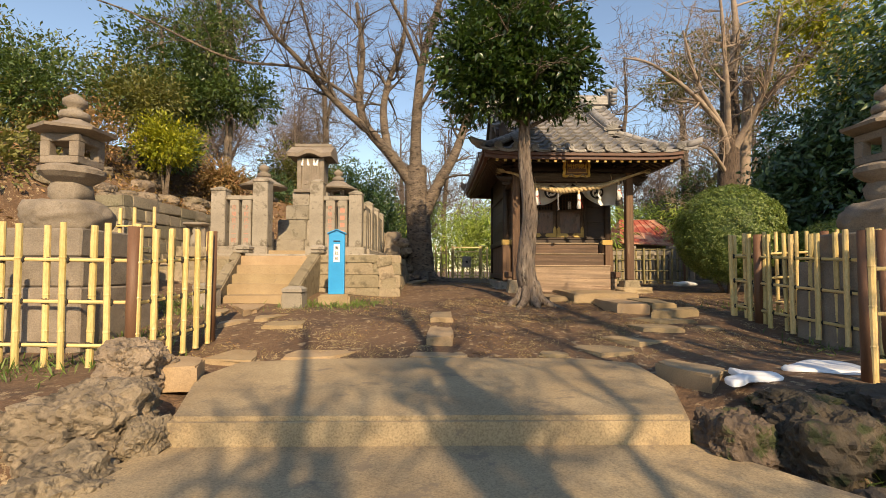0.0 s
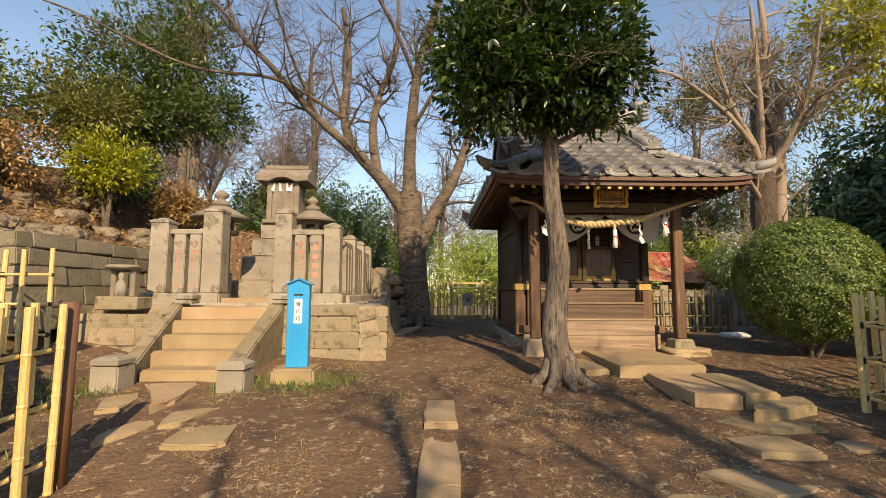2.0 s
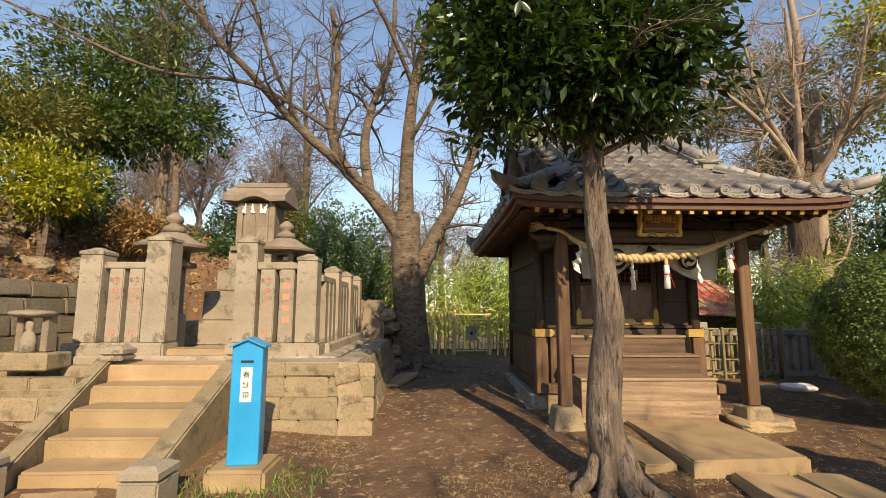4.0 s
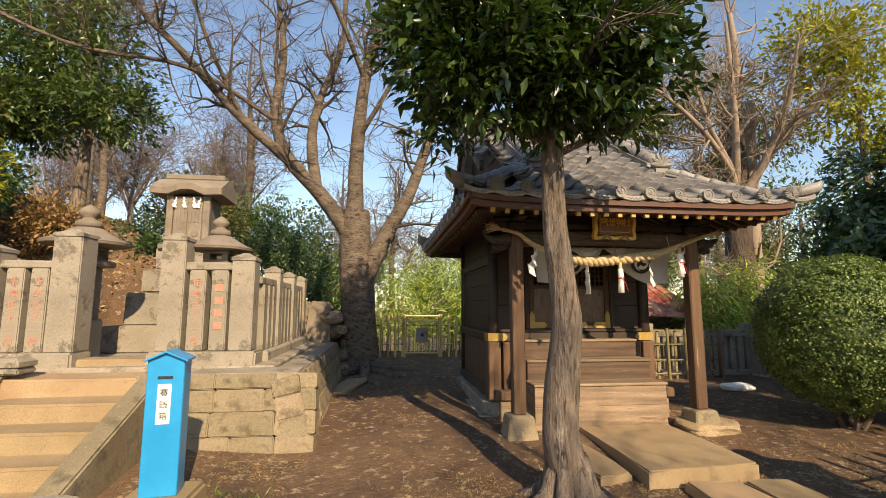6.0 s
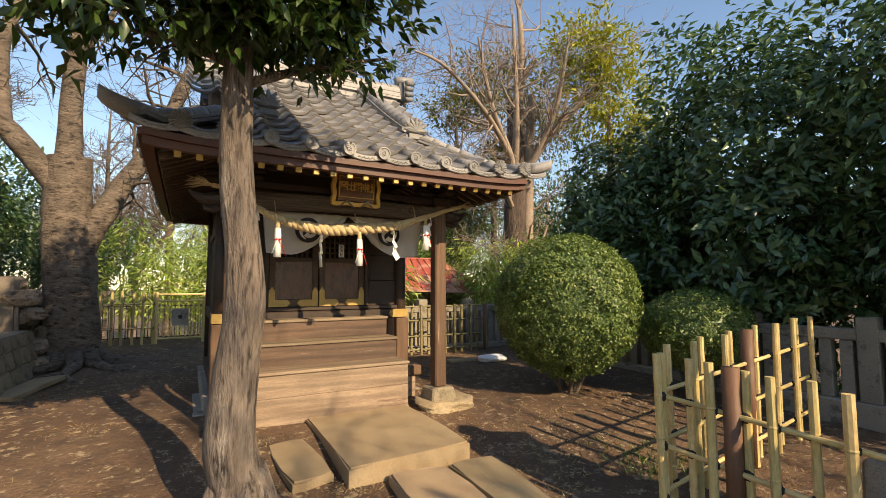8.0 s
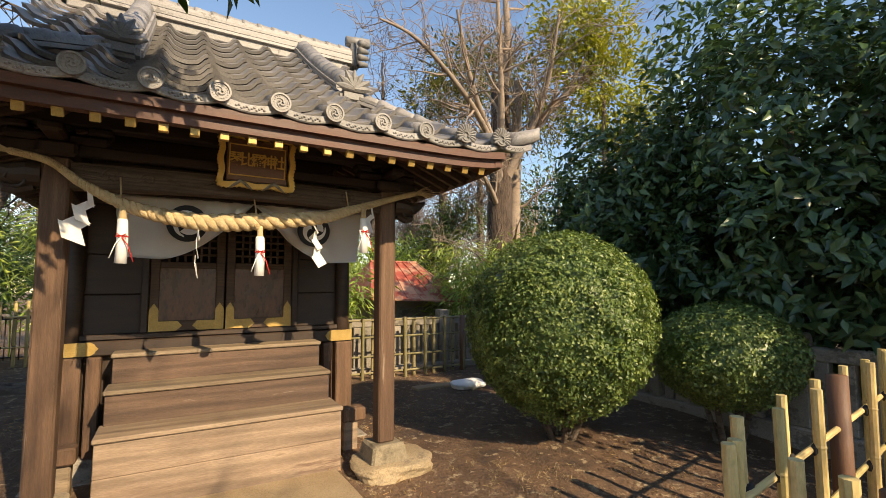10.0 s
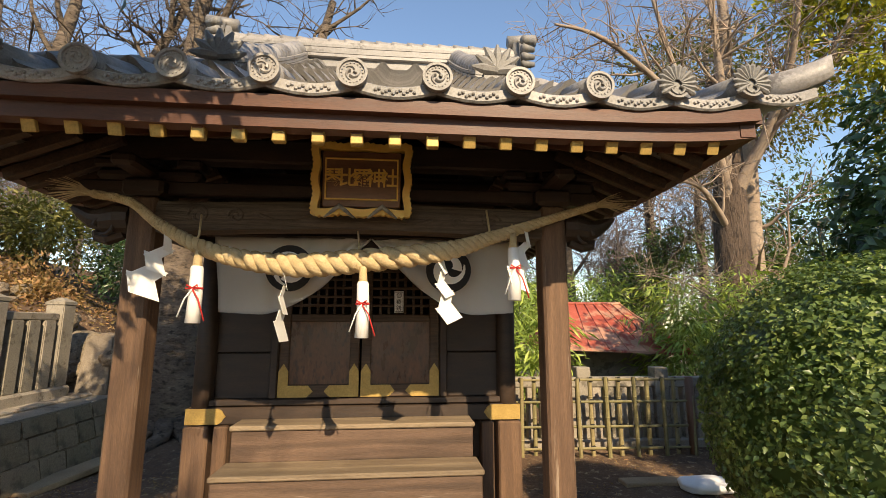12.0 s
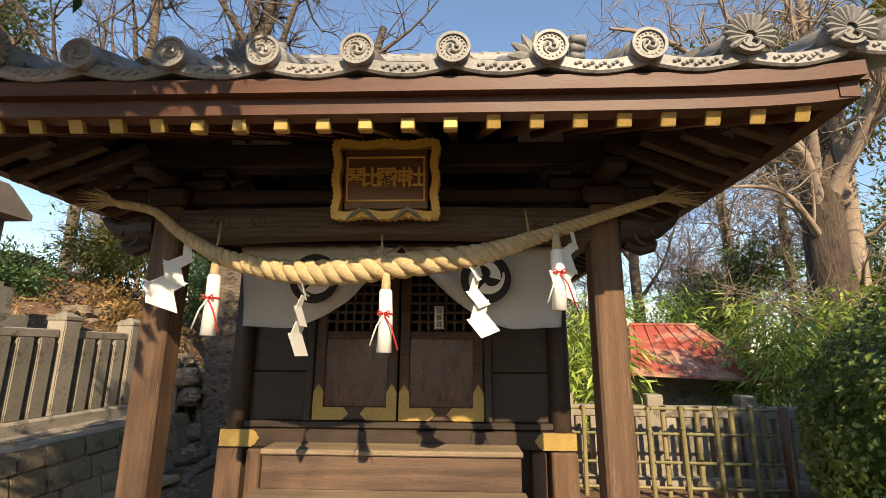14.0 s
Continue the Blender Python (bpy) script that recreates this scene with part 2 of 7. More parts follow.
def box(x0, x1, y0, y1, z0, z1, bevel=0.006, bm=None, taper=None, rough=0.0, seg=1):
    """A bevelled block; taper: x and y shrink at the top; rough: how far corners wander."""
    b = bmesh.new()
    bmesh.ops.create_cube(b, size=1)
    for v in b.verts:
        top = v.co.z > 0
        tx, ty = (taper if taper and top else (1, 1))
        v.co = Vector(((x0 + x1) / 2 + v.co.x * (x1 - x0) * tx, (y0 + y1) / 2 + v.co.y * (y1 - y0) * ty, z1 if top else z0))
        if rough:
            v.co += Vector((random.uniform(-rough, rough), random.uniform(-rough, rough), random.uniform(-rough, rough)))
    if bevel:
        bmesh.ops.bevel(b, geom=b.edges[:], offset=bevel, segments=seg, affect="EDGES")
    if bm is None:
        return b
    return join(bm, b)


def join(a, b):
    me = bpy.data.meshes.new("tmp")
    b.to_mesh(me)
    b.free()
    a.from_mesh(me)
    bpy.data.meshes.remove(me)
    return a


def tube(points, radii, sides=8, caps=True, bm=None):
    """A round tube along points."""
    bm = bm or bmesh.new()
    pts = [Vector(p) for p in points]
    rad = list(radii) if hasattr(radii, "__len__") else [radii] * len(pts)
    rings, up = [], None
    for i, p in enumerate(pts):
        d = (pts[min(i + 1, len(pts) - 1)] - pts[max(i - 1, 0)]).normalized()
        if up is None:
            up = d.orthogonal().normalized()
        up = (up - d * up.dot(d)).normalized()
        s = d.cross(up)
        rings.append([bm.verts.new(p + (up * math.cos(2 * math.pi * k / sides) + s * math.sin(2 * math.pi * k / sides)) * rad[i]) for k in range(sides)])
    for a, b in zip(rings, rings[1:]):
        for k in range(sides):
            bm.faces.new((a[k], a[(k + 1) % sides], b[(k + 1) % sides], b[k]))
    if caps:
        bm.faces.new(rings[0][::-1])
        bm.faces.new(rings[-1])
    return bm


def lathe(profile, sides=24, square=0.0, at=(0, 0, 0), wobble=0.0):
    """A turned body from (radius, z) pairs; sides=4 or 6 gives square or hexagonal ones."""
    bm = bmesh.new()
    rings = []
    for r, z in profile:
        ring = []
        for k in range(sides):
            a = 2 * math.pi * (k + 0.5) / sides
            rr = r * (1 + wobble * noise.noise((math.cos(a) * 2, math.sin(a) * 2, z * 3)))
            ring.append(bm.verts.new((at[0] + rr * math.cos(a), at[1] + rr * math.sin(a), at[2] + z)))
        rings.append(ring)
    for a, b in zip(rings, rings[1:]):
        for k in range(sides):
            bm.faces.new((a[k], a[(k + 1) % sides], b[(k + 1) % sides], b[k]))
    bm.faces.new(rings[0][::-1])
    bm.faces.new(rings[-1])
    return bm


def prism(outline, z0, z1, bevel=0.0, jitter=0.0):
    """A flat body from an outline of (x, y) points."""
    bm = bmesh.new()
    lo = [bm.verts.new((x, y, z0)) for x, y in outline]
    hi = [bm.verts.new((x, y, z1 + random.uniform(-jitter, jitter))) for x, y in outline]
    n = len(lo)
    for k in range(n):
        bm.faces.new((lo[k], lo[(k + 1) % n], hi[(k + 1) % n], hi[k]))
    bm.faces.new(lo[::-1])
    top = bm.faces.new(hi)
    if bevel:
        bmesh.ops.bevel(bm, geom=top.edges[:], offset=bevel, segments=2, affect="EDGES")
    bmesh.ops.recalc_face_normals(bm, faces=bm.faces[:])
    return bm


def rock(rx, ry, rz, seed, rough=0.35, sub=3, flat=0.0):
    """A rough stone."""
    bm = bmesh.new()
    bmesh.ops.create_icosphere(bm, subdivisions=sub, radius=1)
    o = Vector((seed * 3.7, seed * 1.3, seed * 7.1))
    for v in bm.verts:
        n = v.co.normalized()
        k = 1 + rough * (noise.noise(n * 1.3 + o) + 0.5 * noise.noise(n * 3 + o) + 0.3 * noise.noise(n * 7 + o) + (0.22 * noise.noise(n * 15 + o) + 0.14 * noise.noise(n * 30 + o) if sub > 4 else 0))
        c = n * k
        m = max(abs(c.x), abs(c.y), abs(c.z))
        c = c.lerp(c / m * 0.85, 0.35)
        v.co = Vector((c.x * rx, c.y * ry, c.z * rz))
        if flat and v.co.z > rz * flat:
            v.co.z = rz * flat + (v.co.z - rz * flat) * 0.15
    return bm


def mesh_from(name, verts, faces, material, parent=None, label="", smooth=False):
    me = bpy.data.meshes.new(name)
    me.from_pydata(verts, [], faces)
    me.materials.append(material)
    if smooth:
        me.polygons.foreach_set("use_smooth", [True] * len(me.polygons))
    ob = new(name, me)
    if parent is not None:
        ob.parent = parent
    if label:
        ob["label"] = label
    return ob


RNG = np.random.default_rng(5)


def leaves(name, centres, ways, size, material, parent, aspect=0.42, label="", fold=0.12, droop=0.0, face=None):
    """Many folded leaves: a centre and the way that each points to."""
    n = len(centres)
    c = np.asarray(centres, float)
    d = np.asarray(ways, float) + RNG.normal(0, 0.45, (n, 3))
    d[:, 2] -= droop
    d /= np.linalg.norm(d, axis=1)[:, None] + 1e-9
    s = np.cross(d, RNG.normal(0, 1, (n, 3)) * 0.6 + np.array([0, 0, 1.0]))
    s /= np.linalg.norm(s, axis=1)[:, None] + 1e-9
    u = np.cross(s, d)
    if face is not None:
        u = np.asarray(face, float) + RNG.normal(0, 0.45, (n, 3))
        u /= np.linalg.norm(u, axis=1)[:, None] + 1e-9
        s = np.cross(u, RNG.normal(0, 1, (n, 3)))
        s /= np.linalg.norm(s, axis=1)[:, None] + 1e-9
        d = np.cross(u, s)
    ln = (size * RNG.uniform(0.6, 1.25, n))[:, None]
    w = ln * aspect * 0.5
    v = np.empty((n, 6, 3))
    v[:, 0] = c
    v[:, 1] = c + d * ln * 0.4 + s * w + u * w * fold * 4
    v[:, 2] = c + d * ln * 0.45
    v[:, 3] = c + d * ln * 0.4 - s * w + u * w * fold * 4
    v[:, 4] = c + d * ln * 0.75 + s * w * 0.75 + u * w * fold * 2
    v[:, 5] = c + d * ln - u * ln * 0.08
    base = (np.arange(n) * 6)[:, None]
    f = np.concatenate([base + np.array([[0, 2, 1]]), base + np.array([[0, 3, 2]]), base + np.array([[1, 2, 5]]), base + np.array([[2, 3, 5]])])
    me = bpy.data.meshes.new(name)
    me.vertices.add(n * 6)
    me.vertices.foreach_set("co", v.reshape(-1))
    m = len(f)
    me.loops.add(m * 3)
    me.loops.foreach_set("vertex_index", f.reshape(-1).astype(np.int32))
    me.polygons.add(m)
    me.polygons.foreach_set("loop_start", np.arange(0, m * 3, 3, dtype=np.int32))
    me.update(calc_edges=True)
    me.validate()
    me.materials.append(material)
    ob = new(name, me)
    if parent is not None:
        ob.parent = parent
    if label:
        ob["label"] = label
    return ob


def shell(n, centre, radii, inner=0.75, lump=0.25, seed=0, low=-1.0):
    """Points near the surface of a lumpy ellipsoid, and their outward ways."""
    d = RNG.normal(0, 1, (n * 2, 3))
    d /= np.linalg.norm(d, axis=1)[:, None]
    d = d[d[:, 2] > low][:n]
    k = np.array([1 + lump * (noise.noise(Vector(x) * 2.2 + Vector((seed, 0, 0))) + 0.6 * noise.noise(Vector(x) * 5 + Vector((0, seed, 0)))) for x in d])
    r = k * RNG.uniform(inner, 1.0, len(d)) ** 0.6
    return np.array(centre) + d * r[:, None] * np.array(radii), d


def grow(spec, seed, sides=7, twig=0.006, levels=3, spread=0.75, count=5, shrink=0.55, up=0.25, keep=0.0, reach=1.0):
    """Limbs given as (points, start radius, end radius), with random branches on them. Returns verts and faces."""
    rnd = random.Random(seed)
    verts, faces = [], []

    def add(pts, rad, n):
        first, upv = len(verts), None
        for i, p in enumerate(pts):
            d = (pts[min(i + 1, len(pts) - 1)] - pts[max(i - 1, 0)]).normalized()
            if upv is None:
                upv = d.orthogonal().normalized()
            upv = (upv - d * upv.dot(d)).normalized()
            s = d.cross(upv)
            for k in range(n):
                a = 2 * math.pi * k / n
                w = rad[i] * (1 + (0.12 * noise.noise(p * 2.5 + Vector((k, k * 2.0, 0))) if n > 5 else 0))
                verts.append(p + (upv * math.cos(a) + s * math.sin(a)) * w)
        for i in range(len(pts) - 1):
            for k in range(n):
                a, b = first + i * n + k, first + i * n + (k + 1) % n
                faces.append((a, b, b + n, a + n))

    def smooth(pts, steps):
        out = []
        P = [pts[0]] + pts + [pts[-1]]
        for i in range(1, len(P) - 2):
            for j in range(steps):
                t = j / steps
                a, b, c, d = P[i - 1], P[i], P[i + 1], P[i + 2]
                out.append(0.5 * ((2 * b) + (c - a) * t + (2 * a - 5 * b + 4 * c - d) * t * t + (3 * b - a - 3 * c + d) * t ** 3))
        return out + [pts[-1]]

    def branch(p, d, r, length, level):
        n = (4, 4, 3, 3)[min(level, 3)]
        pts, rad, q, w = [p], [r], p.copy(), d.copy()
        for i in range(n):
            w = (w + Vector((rnd.gauss(0, 0.22), rnd.gauss(0, 0.22), rnd.gauss(0.03, 0.2)))).normalized()
            q = q + w * length / n
            pts.append(q)
            rad.append(max(r * (1 - 0.8 * (i + 1) / n), twig * 0.5))
        add(pts, rad, 5 if r > 0.03 else 3)
        if level < levels and length > 0.25:
            for i in range(count):
                t = rnd.uniform(0.2, 1.0)
                k = min(int(t * n), n - 1)
                side = Vector((rnd.gauss(0, 1), rnd.gauss(0, 1), rnd.gauss(up, 0.8))).normalized()
                branch(pts[k].lerp(pts[k + 1], t * n - k), (w * (1 - spread) + side * spread).normalized(), max(r * shrink * (1.1 - t * 0.5), twig), length * rnd.uniform(0.45, 0.75), level + 1)

    for pts, r0, r1, *more in spec:
        line = smooth([Vector(p) for p in pts], 5)
        n = len(line)
        add(line, [r0 + (r1 - r0) * (i / (n - 1)) ** 0.8 for i in range(n)], sides if r0 > 0.08 else 6)
        children, length = (more + [0, 0])[:2]
        for i in range(children):
            t = rnd.uniform(0.25, 1.0)
            k = min(int(t * (n - 1)), n - 2)
            d = (line[k + 1] - line[k]).normalized()
            side = Vector((rnd.gauss(0, 1), rnd.gauss(0, 1), rnd.gauss(up, 0.7))).normalized()
            r = (r0 + (r1 - r0) * t) * 0.5
            branch(line[k], (d * 0.35 + side * 0.75).normalized(), max(min(r, 0.05), twig), length * reach * rnd.uniform(0.6, 1.2), 0)
    return [tuple(v) for v in verts], faces


def words(text, size, material, parent, m, depth=0.002, name="lettering", bold=0.0):
    """Text as a mesh, centred, in the plane of m."""
    cu = bpy.data.curves.new(name, "FONT")
    cu.body, cu.size, cu.extrude, cu.align_x, cu.align_y, cu.offset = text, size, depth, "CENTER", "CENTER", bold
    ob = new(name, cu)
    bpy.context.view_layer.update()
    me = bpy.data.meshes.new_from_object(ob.evaluated_get(bpy.context.evaluated_depsgraph_get()))
    bpy.data.objects.remove(ob)
    bpy.data.curves.remove(cu)
    me.materials.clear()
    me.materials.append(material)
    me.name = name
    o = new(name, me)
    o.parent = parent
    o.matrix_basis = m
    return o


FRONT = pose(0, 0, 0, 90)


# ---- ground ----
GY = ([-500, -6, 0, 1.7, 2.6, 4.0, 4.7, 6.0, 6.5, 8.0, 9.3, 12, 17, 19, 26, 60, 500], [0.0, 0.05, 0.1, 0.25, 0.46, 0.64, 0.71, 0.87, 0.92, 1.05, 1.17, 1.22, 1.28, 1.25, 0.2, -1.5, -1.5])
HX = ([0, 5, 7.4, 8.3, 10.8, 12, 14.3, 15.2, 17, 20, 30, 60], [-8.5, -7.6, -6.7, -5.62, -5.62, -5.5, -5.2, -2.7, -2.5, -3, -5, -12])


def gz(x, y, rough=True):
    z = float(np.interp(y, *GY))
    if y < 7:
        side = min(max((abs(x) - 2.05) / 0.5, 0), 1)
        bank = min(max((y - 2.5) / 0.7, 0), 1)
        z += side * bank * max(0.0, 0.74 - z) + side * (0.05 if x > 0 else 0.0) * bank
    z -= 0.1 * math.exp(-((x + 0.9) / 1.0) ** 2 - ((y - 9.2) / 1.2) ** 2)
    if x < -3.8 and 6.3 < y < 9.6:
        z += 0.25 * min((-3.8 - x) / 1.2, 1) * min((y - 6.3) / 1.2, 1)
    dh = float(np.interp(y, *HX)) - x
    if dh > 0 and y > -3:
        t = min(dh / 0.5, 1)
        top = 2.9 if y > 7.2 else 1.4 + 1.5 * max(0, min(1, (y - 3) / 4.2))
        fade = max(0, min(1, (y + 3) / 4)) * (1 if y < 40 else max(0, 1 - (y - 40) / 30))
        z += fade * ((top - z) * t + 3.9 * (1 - math.exp(-max(dh - 0.4, 0) * 0.16)))
        if rough:
            z += fade * 0.25 * noise.noise((x * 0.9, y * 0.9, 3.0)) * min(dh, 1.5)
    if rough:
        z += 0.025 * noise.noise((x * 1.1, y * 1.1, 0)) + 0.01 * noise.noise((x * 4, y * 4, 5))
    return z


def spaced(lo, hi, step, far):
    mid = list(np.arange(lo, hi, step))
    grow_out, s, p = [], step, hi
    while p < far:
        grow_out.append(p)
        s *= 1.35
        p += s
    back, s, p = [], step, lo
    while p > -far:
        s *= 1.35
        p -= s
        back.append(p)
    return back[::-1] + mid + grow_out


gxs, gys = spaced(-11, 9, 0.16, 600), spaced(-1.5, 19, 0.16, 600)
gv = [(x, y, gz(x, y)) for y in gys for x in gxs]
W = len(gxs)
gf = [(j * W + i, j * W + i + 1, (j + 1) * W + i + 1, (j + 1) * W + i) for j in range(len(gys) - 1) for i in range(W - 1)]
ground = tagged(mesh_from("ground", gv, gf, EARTH, smooth=True), "trodden brown earth with dry litter and a leafy slope", "ground", kind="structure")

# ---- entrance steps ----
step_up = tagged(link("entrance_step", prism([(-1.62, 2.86), (-1.75, 3.3), (-2.0, 3.9), (-1.9, 4.55), (-1.2, 4.72), (0.2, 4.75), (1.5, 4.74), (1.95, 4.5), (1.9, 3.7), (1.58, 2.88)], 0.3, 0.74, 0.03), CONCRETE), "wide worn concrete step with a rounded front edge", "step", "entrance steps", "structure")
step_low = tagged(link("entrance_step", prism([(-2.35, 1.2), (-1.95, 2.2), (-1.62, 2.95), (1.6, 2.95), (1.9, 2.4), (2.3, 1.9), (2.4, 1.2)], 0.05, 0.565, 0.025), CONCRETE), "lower worn concrete step in dappled shade", "step", "entrance steps", "structure")
tagged(link("entrance_step", prism([(-2.9, -1.6), (-2.55, 0.75), (2.65, 0.75), (2.9, -1.6)], -0.2, 0.2, 0.02), CONCRETE), "concrete landing below the entrance steps", "step", "entrance steps", "structure")
step_base = tagged(link("entrance_step", prism([(-2.55, 0.7), (-2.4, 1.3), (2.5, 1.3), (2.65, 0.7)], -0.1, 0.385, 0.02), CONCRETE), "lowest worn concrete step at the entrance", "step", "entrance steps", "structure")


# ---- stepping stones and slabs ----
def flag(outline, lift=0.022, thick=0.12, label="flat irregular stepping stone set in the earth", name="stepping_stone", group="stepping stones", top=None):
    cx, cy = sum(p[0] for p in outline) / len(outline), sum(p[1] for p in outline) / len(outline)
    z = gz(cx, cy, False) + lift if top is None else top
    fine = []
    for i, p in enumerate(outline):
        q = outline[(i + 1) % len(outline)]
        fine.append(p)
        for t in (0.33, 0.67):
            fine.append((p[0] + (q[0] - p[0]) * t + random.uniform(-0.02, 0.02), p[1] + (q[1] - p[1]) * t + random.uniform(-0.02, 0.02)))
    bm = prism([(x - cx, y - cy) for x, y in fine], -thick, 0, 0.018, 0.006)
    ob = tagged(link(name, bm, PAVING), label, "stepping stone" if name == "stepping_stone" else "paving slab", group)
    ob.location = (cx, cy, z)
    return ob


for o in ([(-2.33, 4.62), (-1.77, 4.55), (-1.95, 5.14), (-2.2, 5.15)], [(-1.55, 4.7), (-1.06, 4.72), (-0.82, 5.05), (-1.49, 5.1)], [(-0.29, 4.78), (0.35, 4.76), (0.28, 4.98), (-0.22, 5.0)],
          [(1.5, 5.25), (1.95, 5.4), (2.15, 4.9), (1.72, 4.8)], [(1.08, 4.85), (1.4, 4.8), (1.38, 5.0), (1.15, 5.05)], [(1.95, 5.52), (2.5, 5.6), (2.66, 5.22), (2.25, 5.1)],
          [(2.48, 6.06), (3.02, 6.08), (3.06, 5.65), (2.55, 5.66)], [(2.62, 6.4), (3.25, 6.62), (3.5, 6.14), (2.98, 6.12)], [(3.3, 5.9), (3.55, 6.0), (3.6, 5.75), (3.35, 5.7)],
          [(-3.87, 8.31), (-3.0, 8.38), (-2.78, 7.67), (-2.69, 7.04), (-2.78, 6.75), (-3.16, 7.41)],
          [(-3.32, 6.76), (-3.54, 7.19), (-3.49, 7.66), (-3.16, 7.22), (-3.13, 6.85)],
          [(-2.48, 6.38), (-2.59, 6.83), (-2.19, 6.98), (-2.22, 6.87), (-2.32, 6.45)],
          [(-2.22, 5.96), (-2.26, 6.42), (-1.9, 6.72), (-1.81, 6.47), (-1.71, 6.02), (-1.82, 5.94)],
          [(-2.78, 5.97), (-2.87, 6.27), (-2.77, 6.69), (-2.55, 6.5), (-2.63, 6.25)]):
    flag(o)
for o, top in (([(-0.1, 5.2), (0.19, 5.2), (0.22, 6.3), (-0.08, 6.3)], gz(0.06, 5.75, False) + 0.04), ([(-0.07, 6.36), (0.24, 6.36), (0.26, 7.2), (-0.07, 7.2)], gz(0.08, 6.8, False) + 0.035)):
    flag(o, 0, 0.14, "long narrow stone slab set in the earth", "paving_slab", "narrow slabs", top)
for o, top in (([(2.4, 7.98), (3.56, 8.06), (3.6, 9.55), (2.42, 9.55)], 1.22), ([(2.66, 6.75), (3.12, 6.7), (3.2, 7.85), (2.72, 7.95)], 1.14), ([(3.15, 6.7), (3.52, 6.72), (3.66, 7.85), (3.23, 7.86)], 1.15), ([(2.0, 8.1), (2.33, 8.15), (2.3, 9.1), (1.95, 9.05)], 1.15), ([(2.95, 6.3), (3.75, 6.55), (3.85, 6.95), (3.2, 6.62)], 1.08)):
    flag(o, 0, 0.2, "thick worn stone slab leading to the shrine steps", "paving_slab", "shrine path slabs", top)

# ---- shrine ----
XC = 2.765
shrine = thing("wooden_shrine", "small dark wooden shrine with a grey tiled hip-and-gable roof", "shrine", at=(XC, 11.6, 1.15))


def spart(name, bm, material, label="", smooth=False, parent=None):
    """A part of the shrine, given in world metres."""
    bmesh.ops.translate(bm, verts=bm.verts[:], vec=(-XC, -11.6, -1.15))
    return part(name, bm, material, parent or shrine, label, smooth)


for s in (-1, 1):
    x = XC + 0.04 + s * 1.166
    g = 1.12 if s < 0 else 1.18
    spart("post_base", box(x - 0.21, x + 0.21, 9.21, 9.63, g - 0.1, 1.42, 0.02, taper=(0.68, 0.68)), TUFF, "tapered stone post base")
    spart("porch_post", box(x - 0.075, x + 0.075, 9.345, 9.495, 1.42, 3.62, 0.014), WOOD_V, "square weathered brown porch post")
    # bracket block and arms above the post
    b = box(x - 0.11, x + 0.11, 9.31, 9.53, 3.62, 3.72, 0.02)
    box(x - 0.28, x + 0.28, 9.36, 9.48, 3.72, 3.79, 0.025, b)
    box(x - 0.06, x + 0.06, 9.1, 9.75, 3.72, 3.79, 0.02, b)
    for k in (-1, 0, 1):
        box(x + k * 0.22 - 0.07, x + k * 0.22 + 0.07, 9.35, 9.49, 3.79, 3.84, 0.012, b)
    spart("bracket", b, BLACKWOOD)
    # carved nosing outside the post
    b = tube([(x + s * 0.077, 9.42, 3.5), (x + s * 0.15, 9.42, 3.5), (x + s * 0.22, 9.42, 3.49), (x + s * 0.29, 9.42, 3.5), (x + s * 0.36, 9.42, 3.535), (x + s * 0.41, 9.42, 3.565)], (0.085, 0.088, 0.075, 0.055, 0.035, 0.012), 12)
    tube([(x + s * (0.2 + 0.05 * math.cos(k * 0.6)), 9.36, 3.45 + 0.05 * math.sin(k * 0.6)) for k in range(9)], (0.012,) * 8 + (0.006,), 6, True, b)
    tube([(x + s * 0.12, 9.42, 3.42), (x + s * 0.2, 9.42, 3.39), (x + s * 0.26, 9.42, 3.4), (x + s * 0.28, 9.42, 3.43)], (0.035, 0.04, 0.03, 0.012), 8, True, b)
    spart("nosing", b, BLACKWOOD, "dark carved beam nosing")

# carved rainbow beam with a shallow arch below
b = bmesh.new()
N = 24
prof = []
for i in range(N + 1):
    t = i / N
    x = XC + 0.04 - 1.09 + 2.18 * t
    lo = 3.42 + 0.035 * math.sin(math.pi * t)
    hi = 3.6 - 0.015 * math.cos(math.pi * 2 * t) * 0.5
    prof.append([b.verts.new((x, yy, zz)) for yy, zz in ((9.35, lo), (9.335, lo + 0.05), (9.335, hi - 0.04), (9.35, hi), (9.49, hi), (9.49, lo))])
for a, c in zip(prof, prof[1:]):
    for k in range(6):
        b.faces.new((a[k], c[k], c[(k + 1) % 6], a[(k + 1) % 6]))
b.faces.new(prof[0])
b.faces.new(prof[-1][::-1])
bmesh.ops.recalc_face_normals(b, faces=b.faces[:])
beam = spart("carved_beam", b, GREYWOOD, "weathered carved rainbow beam")
for s in (-1, 1):
    for cx, r in ((0.82, 0.06), (0.62, 0.045)):
        pts = [(XC + s * (cx + r * (1 - k / 22) * math.cos(k * 0.5)), 9.333, 3.515 + r * (1 - k / 22) * math.sin(k * 0.5)) for k in range(20)]
        spart("swirl", tube(pts, 0.009, 6), GREYWOOD)
    pts = [(XC + s * (0.5 - 0.4 * k / 10), 9.334, 3.53 - 0.04 * math.sin(k * 0.45)) for k in range(11)]
    spart("swirl", tube(pts, 0.008, 6), GREYWOOD)
spart("purlin", box(XC - 1.75, XC + 1.75, 9.36, 9.48, 3.84, 3.98, 0.012), BLACKWOOD)
spart("purlin", box(XC - 1.5, XC + 1.5, 9.38, 9.46, 3.64, 3.72, 0.01), BLACKWOOD)
